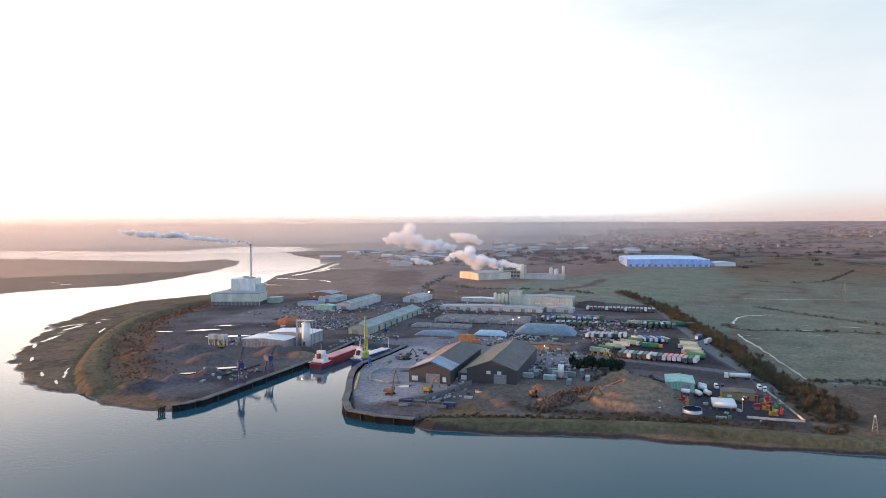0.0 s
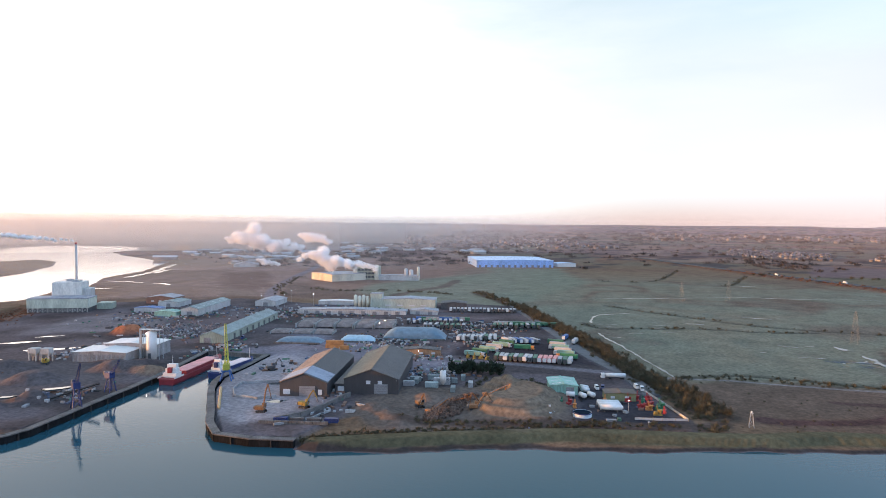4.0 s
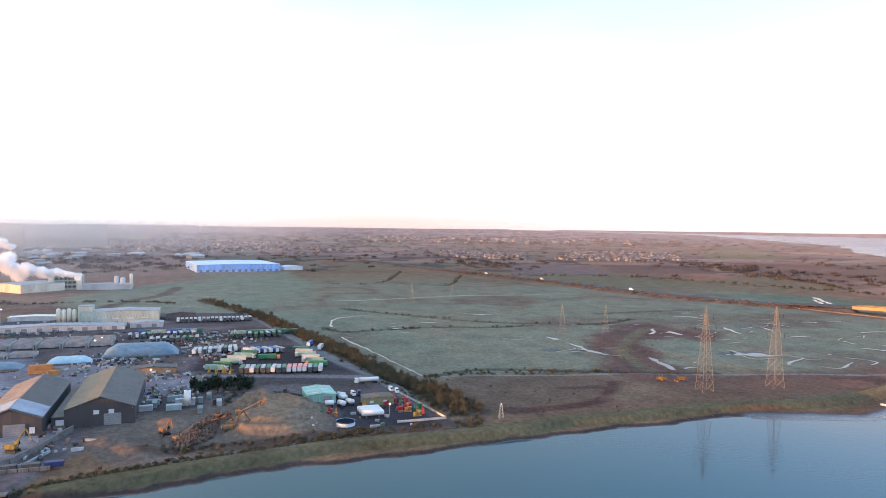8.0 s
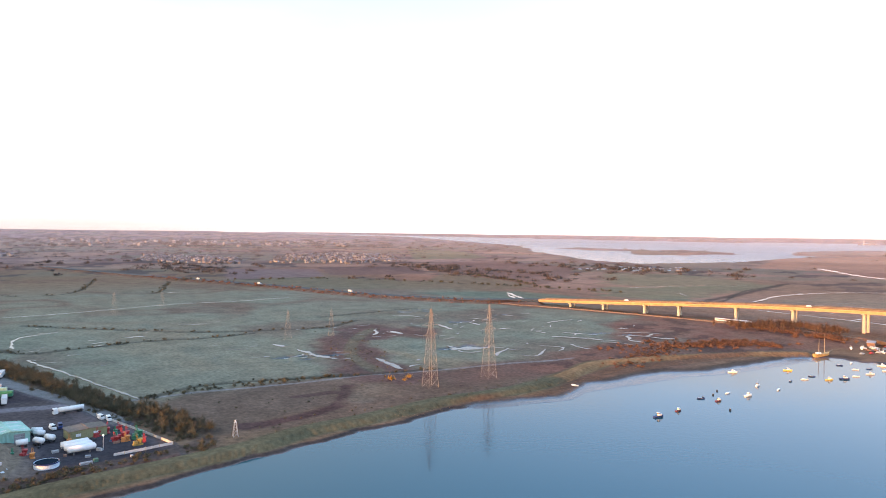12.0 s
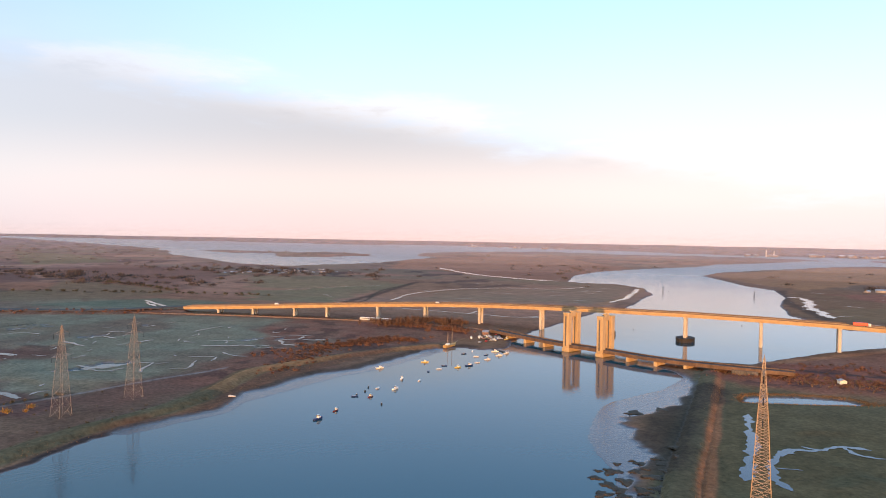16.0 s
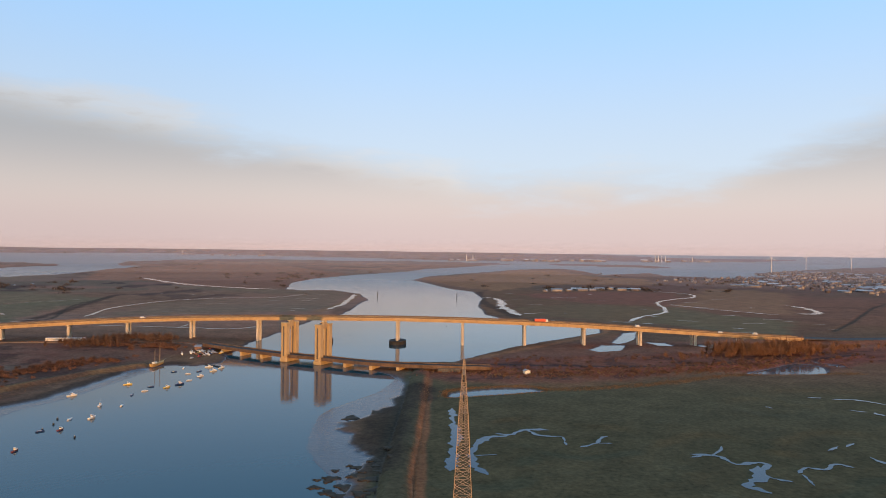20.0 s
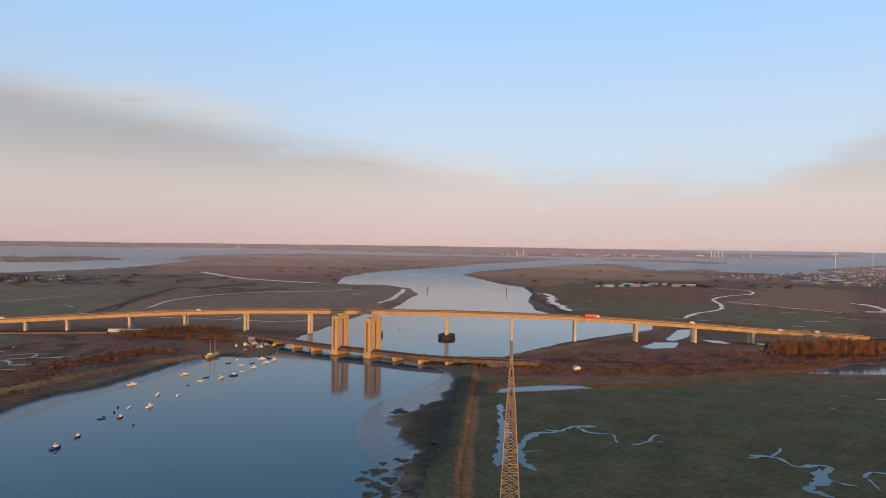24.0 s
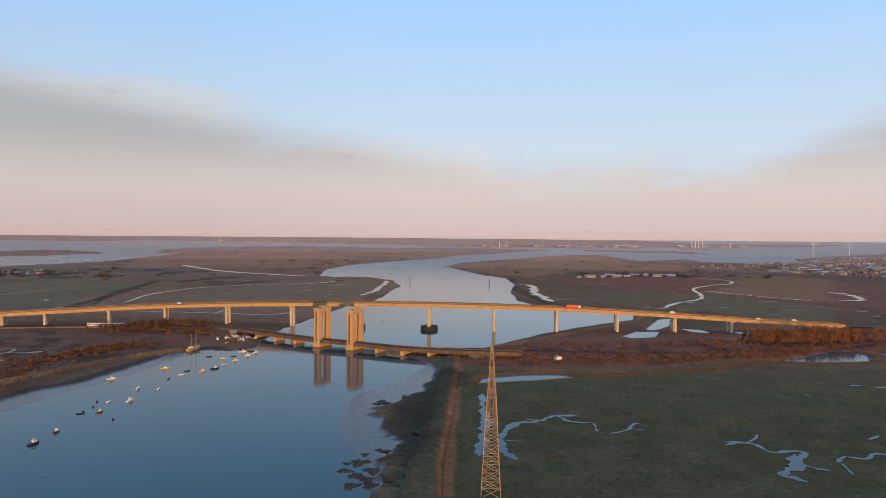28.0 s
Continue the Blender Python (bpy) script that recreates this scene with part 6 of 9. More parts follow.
tube(bm, 4.1, 4.1, (0, 0, 0), (0, 0, 2.4), 32, False)
part("tank_wall", bm, shade("pale_blue_tank", (0.55, 0.62, 0.68), 0.5), rt)
part("water_surface", tube(B(), 4.09, 4.09, (0, 0, 2.0), (0, 0, 2.3), 32), shade("dark_tank_water", (0.012, 0.02, 0.03), 0.8, vary=0.1, spec=0.0), rt, "dark still water")
part("rim", tube(B(), 4.42, 4.42, (0, 0, 2.0), (0, 0, 2.5), 32, False), NAVY, rt)
# pieces of precast pipe beside the tank
for k in range(5):
    q = tagged(part("culvert_ring", extrude_y(B(), [(1.6 * math.cos(a), max(1.3 * math.sin(a), 0)) for a in np.linspace(0, math.pi, 9)] + [(1.35 * math.cos(a), max(1.05 * math.sin(a), 0)) for a in np.linspace(math.pi, 0, 9)], -2.6, 2.6), shade("pale_grey_precast", (0.42, 0.44, 0.46), 0.7)), "pale grey curved precast section lying in the yard", "pipe", "culvert sections")
    q.matrix_basis = pose(*along(-289, -13, k * 2.6, (k % 2) * 1.5), G + 0.1, 0, 0, 20)
# cement works
CEMENT_WALL = shade("grey_cement_wall", (0.27, 0.26, 0.26), 0.8, vary=0.25, grain=1.0, streak=1)
# shutters every 3 m stand in for a dark wall with pilasters
shed("cement_store", "white sheet cement store with a low pitched roof", -316, -293, 34, 22, 6.0, 6.9, CEMENT_WALL, WHITE, doors=tuple((o, 1.6, 4.6) for o in range(-15, 17, 3)), group="cement works")
shed("cement_store", "taller white roofed cement hall", -337, -288, 34, 20, 8.0, 9.0, CEMENT_WALL, WHITE, group="cement works")
st = thing("cement_silo", "tall white cement silos with a steel head frame", "silo", "cement works", (-335, -273, G), TURN)
for o in (2.6,):
    s = part("silo_shell", tube(B(), 3.1, 3.1, (0, o, 0), (0, o, 17.0), 20), WHITE, st, "", True)
    part("silo_top", tube(B(), 3.15, 0.8, (0, o, 17.004), (0, o, 18.2), 20), WHITE, s)
    part("doorway", box(B(), 0.5, 1.8, 4, 3.0, o, 0), STEEL_DARK, s)
for a, b in ((-2.4, -4), (2.4, -4), (-2.4, 9), (2.4, 9)):
    part("frame_post", tube(B(), 0.18, 0.18, (a, b, 0), (a, b, 19.5), 6), STEEL_GREY, st)
for z in (18.6,):
    part("gantry", box(B(), 5.2, 13.4, 0.25, 0, 2.5, z), STEEL_GREY, st)
part("elevator_leg", box(B(), 1.3, 1.3, 19, -1, -5.0, 0), STEEL_GREY, st)
for k in range(2):
    hp = thing("concrete_hopper", "pale concrete aggregate hopper on legs", "hopper", "aggregate hoppers", (*along(-306, -333, 0, k * 8), G), TURN)
    part("hopper_box", box(B(), 5, 5.5, 3.2, 0, 0, 5.0, bevel=0.1), HOPPER_GREY, hp)
    bm = B()
    bmesh.ops.create_cone(bm, cap_ends=True, segments=4, radius1=1.0, radius2=3.5, depth=2.2, matrix=Matrix.Translation((0, 0, 3.85)) @ Matrix.Rotation(radians(45), 4, "Z"))
    part("chute", bm, HOPPER_GREY, hp)
    for a in (-2, 2):
        for b in (-2.2, 2.2):
            part("leg", box(B(), 0.7, 0.7, 5.0, a, b, 0), HOPPER_GREY, hp)
# power station
pw = thing("power_station", "pale green and grey power station block by the estuary", "building", at=(*along(-486, -505, 13, 0, 28), G), turn=28)
part("lower_hall", box(B(), 26, 54, 8.8, 0, 0, 4.2, bevel=0.1), corrugated("pale_green_tall_sheet", (0.47, 0.50, 0.42), 1.6, axis=1), pw)
# solid dark block stands for the shade beneath the raised hall
part("plinth", box(B(), 24.5, 52, 4.2, 0, 0, 0), STEEL_DARK, pw, "solid dark block for the shade in the open undercroft")
for k in range(13):
    part("column", box(B(), 0.6, 0.6, 4.19, 12.7, -26 + k * 4.33, 0), HOPPER_GREY, pw)
    if k < 12:
        for s in (-1, 1):
            part("brace", tube(B(), 0.2, 0.2, (12.6, -26 + (k + (s < 0)) * 4.33, 0.2), (12.6, -26 + (k + (s > 0)) * 4.33, 4.1), 4), HOPPER_GREY, pw)
part("hall_roof", box(B(), 26.6, 54.6, 0.7, 0, 0, 13.004), PALE_ROOF, pw)
part("upper_block", box(B(), 24, 27, 26.5, -26, -1, 0, bevel=0.2), corrugated("pale_grey_tall_sheet", (0.64, 0.61, 0.56), 1.6, axis=1), pw)
part("upper_step", box(B(), 14, 7, 20.0, -26, 16.2, 0, bevel=0.2), PALE_SHEET, pw)
part("roof_plant", box(B(), 6, 5, 2.4, -28, -2, 26.51), STEEL_GREY, pw)
part("roof_plant", box(B(), 9, 7, 1.6, -24, 6, 26.51), STEEL_GREY, pw)
part("side_annex", box(B(), 16, 14, 6.0, -20, 34, 0, bevel=0.1), SAGE, pw)
ch = part("chimney", tube(B(), 1.5, 1.1, (-46, -2, 0), (-46, -2, 63.0), 20), PALE_SHEET, pw, "slim grey chimney stack", True)
part("chimney_top", tube(B(), 1.2, 1.15, (-46, -2, 63.004), (-46, -2, 65.0), 20), RED, ch, "red chimney top")
part("platform", tube(B(), 2.6, 2.6, (-46, -2, 40), (-46, -2, 40.3), 20), STEEL_GREY, ch)

# ================= ships and cranes =================
def ship(label, x, y, heading, L, W, hull_mat, hatch_mat, house, group="ships in the dock", bow_mat=None):
    """x, y: stern; the hull lies along heading."""
    t = thing("cargo_ship", label, "ship", group, (x, y, 0), heading)
    sec = [(0, 0.8, 3.2), (0.04, 0.95, 3.4), (0.12, 1, 3.2), (0.8, 1, 3.2), (0.9, 0.8, 4.0), (0.96, 0.42, 4.6), (1.0, 0.04, 5.2)]
    bm = B()
    rows_ = []
    for u, w, z in sec:
        w *= W / 2
        rows_.append([bm.verts.new((u * L - (1.2 if u == 1.0 else 0) * (zz < 1), s * w * f, zz)) for s, f, zz in ((-1, 0.8, -1), (-1, 1, 1.0), (-1, 1, z), (1, 1, z), (1, 1, 1.0), (1, 0.8, -1))])
    for p, q in zip(rows_, rows_[1:]):
        for k in range(6):
            bm.faces.new((p[k], q[k], q[(k + 1) % 6], p[(k + 1) % 6]))
    bm.faces.new(rows_[0][::-1])
    bm.faces.new(rows_[-1])
    bmesh.ops.recalc_face_normals(bm, faces=bm.faces[:])
    part("hull", bm, hull_mat, t)
    part("hold_coaming", box(B(), L * 0.62, W * 0.8, 1.6, L * 0.53, 0, 3.21, bevel=0.1), hull_mat, t)
    n = 9
    for k in range(n):
        part("hatch_cover", box(B(), L * 0.62 / n - 0.15, W * 0.78, 0.5, L * 0.22 + (k + 0.5) * L * 0.62 / n, 0, 4.814, bevel=0.08), hatch_mat, t)
    h = part("deckhouse", box(B(), L * 0.095, W * 0.74, 2.5, L * 0.10, 0, 3.42, bevel=0.1), house, t, "white deckhouse")
    part("upper_deckhouse", box(B(), L * 0.06, W * 0.6, 2.3, L * 0.105, 0, 5.924, bevel=0.1), house, h)
    part("wheelhouse", box(B(), L * 0.042, W * 0.5, 2.2, L * 0.112, 0, 8.228, bevel=0.1), house, h)
    part("bridge_window", box(B(), 0.1, W * 0.46, 0.9, L * 0.112 + L * 0.021 + 0.06, 0, 9.2), GLASS, h)
    part("funnel", box(B(), 2.4, 2.2, 3.0, L * 0.066, 0, 5.93, bevel=0.2), hull_mat, h)
    part("mast", tube(B(), 0.15, 0.08, (L * 0.11, 0, 10.4), (L * 0.11, 0, 15), 6), WHITE, t)
    part("foremast", tube(B(), 0.18, 0.1, (L * 0.93, 0, 4), (L * 0.93, 0, 11), 6), WHITE, t)
    for s in (-1, 1):
        part("rail", box(B(), L * 0.16, 0.08, 0.9, L * 0.08, s * (W * 0.46), 3.42), house, t)
    part("anchor_windlass", box(B(), 2.0, 2.6, 1.0, L * 0.9, 0, 4.0), STEEL_DARK, t)
    return t


ship("red-hulled cargo ship with pink hatch covers, moored at the quay", -289, -221.5, 190, 66, 10.5, shade("maroon_hull", (0.22, 0.028, 0.035), 0.5, vary=0.2), shade("faded_pink_red", (0.60, 0.26, 0.25), 0.6, vary=0.15), WHITE)
ship("dark blue and maroon coaster with pale hatches, moored at the quay", -311, -207, 183, 43, 8.4, NAVY, shade("pale_pink_hatch", (0.62, 0.52, 0.52), 0.6, vary=0.1), WHITE)
cr = thing("harbour_crane", "yellow-green lattice boom crane on a blue portal", "crane", at=(-300, -190.5, 2.9), turn=205)
for a in (-3, 3):
    for b in (-3, 3):
        part("portal_leg", tube(B(), 0.45, 0.35, (a, b, 0), (a * 0.6, b * 0.6, 5.0), 6), BLUE, cr)
part("portal_deck", box(B(), 5, 5, 0.8, 0, 0, 5.0, bevel=0.1), BLUE, cr)
part("slew_house", box(B(), 4.2, 3.4, 3.4, -0.6, 0, 5.81, bevel=0.2), LIME, cr)
part("cab", box(B(), 1.6, 1.6, 2.0, 2.6, 0.8, 6.4, bevel=0.1), GLASS, cr)


def lattice(bm, p, q, w1, w2, n, r=0.12):
    p, q = Vector(p), Vector(q)
    m = (q - p).to_track_quat("Z", "Y").to_matrix()
    L = (q - p).length
    cs = ((-1, -1), (1, -1), (1, 1), (-1, 1))
    pt = lambda k, c: p + m @ Vector((c[0] * (w1 + (w2 - w1) * k / n) / 2, c[1] * (w1 + (w2 - w1) * k / n) / 2, L * k / n))
    for c in range(4):
        tube(bm, r, r, pt(0, cs[c]), pt(n, cs[c]), 4, False)
        for k in range(n):
            tube(bm, r * 0.6, r * 0.6, pt(k, cs[c]), pt(k + 1, cs[(c + 1) % 4]), 3, False)
    return bm


part("boom", lattice(B(), (1.5, 0, 8), (14, 3, 29), 1.9, 0.7, 9, 0.2), LIME, cr, "yellow-green lattice boom")
part("tie_mast", lattice(B(), (-1.5, 0, 9), (-0.5, 0, 17), 1.6, 0.8, 4, 0.16), LIME, cr)
part("tie_cable", tube(B(), 0.07, 0.07, (-0.5, 0, 17), (14, 3, 29), 4), STEEL_DARK, cr)
part("hoist_cable", tube(B(), 0.06, 0.06, (14, 3, 29), (14, 3, 12), 4), STEEL_DARK, cr)
for x, y, h, tn in ((-229, -222.5, 22, 60), (-259, -231, 17, 80)):
    c = thing("quay_crane", "blue lattice quay crane with its jib raised", "crane", "blue quay cranes", (x, y, G), tn)
    for a in (-2, 2):
        for b in (-2, 2):
            part("leg", tube(B(), 0.3, 0.25, (a, b, 0), (a * 0.5, b * 0.5, h * 0.42), 6), NAVY, c)
    part("tower_lattice", lattice(B(), (0, 0, 1), (0, 0, h * 0.62), 3.2, 1.8, 5, 0.16), NAVY, c)
    part("machine_house", box(B(), 4.2, 3.2, 3.0, -0.5, 0, h * 0.42, bevel=0.15), NAVY, c)
    part("jib", lattice(B(), (1, 0, h * 0.55), (7, 0, h), 1.2, 0.5, 6, 0.12), NAVY, c)
    part("counterweight", box(B(), 1.6, 2.4, 1.8, -3, 0, h * 0.5), STEEL_DARK, c)
cv = thing("conveyor", "long inclined dark conveyor over the stockpiles", "conveyor", at=(-240, -236, G), turn=125)
part("belt_frame", lattice(B(), (-10, 0, 0.8), (12, 0, 7), 1.4, 1.2, 9, 0.1), STEEL_DARK, cv)
part("belt", tube(B(), 0.5, 0.5, (-10, 0, 1.2), (12, 0, 7.4), 6), RUBBER, cv)
for o in (-1, 1):
    part("support", tube(B(), 0.15, 0.15, (4, o, 0), (4, 0, 4.6), 5), STEEL_DARK, cv)


def excavator(label, x, y, turn, body, reach=1.0, up=1.0, z=G):
    t = thing("excavator", label, "excavator", "material handlers", (x, y, z), turn)
    for s in (-1, 1):
        tr = part("track", box(B(), 4.6, 0.8, 1.1, 0, s * 1.3, 0, bevel=0.3), RUBBER, t)
        for k in range(5):
            part("roller", tube(B(), 0.35, 0.35, (-1.8 + k * 0.9, s * 1.74, 0.5), (-1.8 + k * 0.9, s * 1.8, 0.5), 10), STEEL_DARK, tr)
    part("undercarriage", box(B(), 2.4, 1.8, 0.6, 0, 0, 0.7), STEEL_DARK, t)
    part("house", box(B(), 4.4, 2.9, 1.7, -0.6, 0, 1.32, bevel=0.2), body, t)
    cab = part("cab", box(B(), 1.7, 1.1, 1.9, 1.1, 0.85, 2.3, bevel=0.15), body, t)
    part("windscreen", box(B(), 0.06, 0.9, 1.2, 1.99, 0.85, 2.8), GLASS, cab)
    part("counterweight", box(B(), 1.0, 2.9, 1.5, -2.9, 0, 1.4, bevel=0.3), STEEL_DARK, t)
    k = (1.2, -0.3, 2.4), (3.6 * reach, -0.3, 8.5 * up), (5.6 * reach, -0.3, 11.5 * up), (8.0 * reach, -0.3, 6.5 * up)
    bm = B()
    tube(bm, 0.42, 0.36, k[0], k[1], 6)
    tube(bm, 0.36, 0.28, k[1], k[2], 6)
    part("boom", bm, body, t)
    part("arm", tube(B(), 0.3, 0.2, k[2], k[3], 6), body, t)
    part("ram", tube(B(), 0.13, 0.13, (1.8, -0.3, 2.2), (3.2 * reach, -0.3, 7.0 * up), 6), STEEL_GREY, t)
    bm = B()
    for a in range(5):
        q = a * 2 * math.pi / 5
        tube(bm, 0.16, 0.05, k[3], (k[3][0] + math.cos(q) * 0.9, k[3][1] + math.sin(q) * 0.9, k[3][2] - 1.6), 5)
    part("grab", bm, STEEL_DARK, t)
    return t


MACHINE_YELLOW = shade("worn_yellow_machine_paint", (0.26, 0.18, 0.05), 0.7, vary=0.4, grain=2)
HANDLER = shade("worn_orange_machine_paint", (0.21, 0.105, 0.05), 0.7, vary=0.3, grain=2)
excavator("orange material handler with its boom raised", -251, -138, 100, HANDLER, 0.6, 1.15)
excavator("yellow material handler with a folded boom", -264, -123, 80, MACHINE_YELLOW, 1.0, 0.8)
excavator("orange scrap-handling excavator by the heap", -283, -72, 40, HANDLER, 1.1, 0.7)
excavator("orange scrap-handling excavator by the heap", -286, -46, 110, HANDLER, 1.0, 0.75)
excavator("dark excavator working on the spoil heap", -292, -44, -30, RUST, 1.1, 0.7)
excavator("small dark digger among the stores", -331, -181, 150, STEEL_DARK, 0.8, 0.6)
excavator("yellow loading shovel near the hoppers", -300, -318, 30, YELLOW, 0.7, 0.4)
# scrap heap: many bent rusty pieces
rng = random.Random(5)
bm = B()
for k in range(900):
    a, r = rng.uniform(0, 6.28), rng.random() ** 0.6
    x, y = -290 + math.cos(a) * r * 26, -58 + math.sin(a) * r * 8 - math.cos(a) * r * 4
    z = G + max(0.2, (1 - r) * 3.2) * rng.uniform(0.3, 1)
    bmesh.ops.create_cube(bm, size=1, matrix=pose(x, y, z, rng.uniform(0, 180), rng.uniform(0, 180), rng.uniform(0, 180)) @ Matrix.Diagonal((rng.uniform(0.3, 2.6), rng.uniform(0.2, 1.0), rng.uniform(0.1, 0.7), 1)))
tagged(part("scrap_heap", bm, shade("dull_scrap", (0.13, 0.085, 0.065), 0.85, vary=0.5, grain=2)), "heap of rusty bent scrap metal", "scrap heap", kind="stuff")
def conveyor(label, x, y, turn, length, rise, mat):
    t = thing("conveyor", label, "conveyor", "scrap conveyors", (x, y, ground_z(x, y)), turn)
    top = Vector((length, 0, rise))
    for o in (-0.7, 0.7):
        part("side_rail", tube(B(), 0.16, 0.16, (0, o, 0.8), top + Vector((0, o, 0)), 4), mat, t)
    bm = B()
    bmesh.ops.create_cube(bm, size=1, matrix=Matrix.Translation((length / 2, 0, (rise + 0.8) / 2 + 0.1)) @ Matrix.Rotation(-math.atan2(rise - 0.8, length), 4, "Y") @ Matrix.Diagonal((length * 1.02, 1.1, 0.12, 1)))
    part("belt", bm, STEEL_DARK, t)
    for u in (0.35, 0.85):
        for o in (-0.9, 0.9):
            part("support_leg", tube(B(), 0.12, 0.12, (length * u, o * 1.3, -0.2), (length * u, o * 0.75, 0.8 + (rise - 0.8) * u), 4), mat, t)
    part("feed_hopper", box(B(), 2.2, 2.4, 1.4, 0.6, 0, 0.9, bevel=0.1), mat, t)
    return t


DULL_ORANGE = shade("faded_orange_paint", (0.33, 0.13, 0.05), 0.8, vary=0.35, grain=2)
conveyor("faded orange inclined scrap conveyor", -276, -66, 150, 13, 5.5, DULL_ORANGE)
conveyor("rusty inclined scrap conveyor over the heap", -296, -60, 60, 14, 6.0, RUST)
conveyor("rusty inclined scrap conveyor over the heap", -306, -55, 20, 12, 5.0, RUST)
conveyor("faded orange inclined scrap conveyor", -312, -48, 110, 13, 6.5, DULL_ORANGE)
bm = B()
for k in range(260):
    x, y = -440 + rng.gauss(0, 14), -325 + rng.gauss(0, 20)
    bmesh.ops.create_cube(bm, size=1, matrix=pose(x, y, G + rng.uniform(0.2, 1.4), rng.uniform(0, 40), rng.uniform(0, 40), rng.uniform(0, 180)) @ Matrix.Diagonal((rng.uniform(1, 4.4), rng.uniform(0.8, 1.9), rng.uniform(0.5, 1.4), 1)))
tagged(part("scrap_heap", bm, shade("mixed_scrap", (0.15, 0.12, 0.12), 0.8, vary=0.5, grain=3)), "field of scrapped cars and rusty metal", "scrap heap", kind="stuff")

# ================= vehicles =================
def lorry_trailer(label, mat, front, group, cab=None):
    t = thing("lorry_trailer", label, "trailer", group)
    part("box_body", box(B(), 11.5, 2.5, 2.7, 0, 0, 1.2, bevel=0.06), mat, t)
    part("end_panel", box(B(), 0.06, 2.3, 2.4, 5.79, 0, 1.35), front, t)
    part("chassis", box(B(), 10.5, 1.2, 0.35, 0, 0, 0.84), STEEL_DARK, t)
    for x in (-4.6, -3.3, -2.0) + ((4.2, 7.4) if cab else ()):
        for s in (-1, 1):
            part("wheel", tube(B(), 0.5, 0.5, (x, s * 0.85, 0.5), (x, s * 1.2, 0.5), 12), RUBBER, t)
    if cab:
        c = part("cab", box(B(), 2.2, 2.4, 2.6, 7.2, 0, 0.7, bevel=0.2), cab, t)
        part("windscreen", box(B(), 0.08, 2.1, 0.9, 8.32, 0, 2.0), GLASS, c)
    else:
        part("landing_leg", box(B(), 0.3, 1.8, 0.83, 3.6, 0, 0), STEEL_DARK, t)
    return t


DKGREEN = shade("dark_green_paint", (0.035, 0.13, 0.085), 0.5, vary=0.2)
PINK = shade("red_white_livery", (0.62, 0.24, 0.22), 0.5, vary=0.2)
DIRTY_WHITE = shade("road_soiled_white", (0.42, 0.41, 0.40), 0.6, vary=0.15)
kinds = [lorry_trailer("white curtain-sided lorry trailer parked in the yard", DIRTY_WHITE, WHITE, "lorry park"),
         lorry_trailer("dark green lorry trailer parked in the yard", DKGREEN, STEEL_DARK, "lorry park"),
         lorry_trailer("pink and red lorry trailer parked in the yard", PINK, WHITE, "lorry park"),
         lorry_trailer("green-sided lorry with a white cab, parked", shade("mint_paint", (0.20, 0.33, 0.27), 0.5), WHITE, "lorry park", DIRTY_WHITE),
         lorry_trailer("blue lorry trailer parked in the yard", BLUE, WHITE, "lorry park"),
         lorry_trailer("grey flatbed trailer parked in the yard", STEEL_GREY, STEEL_DARK, "lorry park"),
         lorry_trailer("green and lime-striped lorry with its orange cab", GREEN, LIME, "lorry park", ORANGE)]
used = [False] * len(kinds)
plant_at = []


def park(kind, x, y, turn, z=G):
    m = pose(x, y, z, 0, 0, turn)
    if not used[kind]:
        kinds[kind].matrix_basis = m
        used[kind] = True
        return kinds[kind]
    return copy_thing(kinds[kind], m)


for k in range(16):  # front row, tails to the track
    park([1, 5, 0, 1, 5, 1, 0, 5, 1, 2, 2, 2, 2, 5, 1, 0][k], -407.5 - k * 0.15 + rng.uniform(-0.6, 0.6), -63 + k * 3.1, 3 + rng.uniform(-3, 3))
for k in range(4):  # ochre machines at the row's western end
    plant_at.append((-404 - rng.uniform(0, 3), -82 + k * 4.4))
for k in range(6):  # eastern block, cabs to the west
    park([6, 3, 0, 3, 0, 1][k], -424 - k * 10.4, -19 - k * 3.2, -96 + rng.uniform(-4, 4))
for k in range(6):  # western block, cabs to the east
    park([3, 1, 3, 0, 3, 1][k], -412 - k * 10.0, -80 + k * 2.4, 82 + rng.uniform(-5, 5))
for k in range(9):  # far row
    park([0, 0, 5, 0, 5, 0, 1, 0, 0][k], -470 - k * 1.4, -106 + k * 3.1, 8 + rng.uniform(-6, 6))
for k in range(6):
    park([0, 0, 4, 0, 4, 5][k], -470 - k * 1.1, -70 + k * 4.0, 38 + rng.uniform(-4, 4))
park(6, -447, -54, 96)
for row, (x0, y0, n) in enumerate(((-540, -172, 11), (-556, -165, 9), (-539, -95, 9), (-552, -92, 10), (-520, -150, 8))):
    for k in range(n):
        x, y = along(x0, y0, rng.uniform(-2, 2), k * 4.6)
        park(rng.choice([1, 1, 5, 5, 5, 1, 1, 4]), x, y, TURN + (90 if row % 2 else 0) + rng.uniform(-8, 8))
for k in range(18):
    x, y = along(-628, -160, rng.uniform(-1, 1), k * 3.7)
    park(5 if k % 5 else 0, x, y, TURN + rng.uniform(-2, 2))


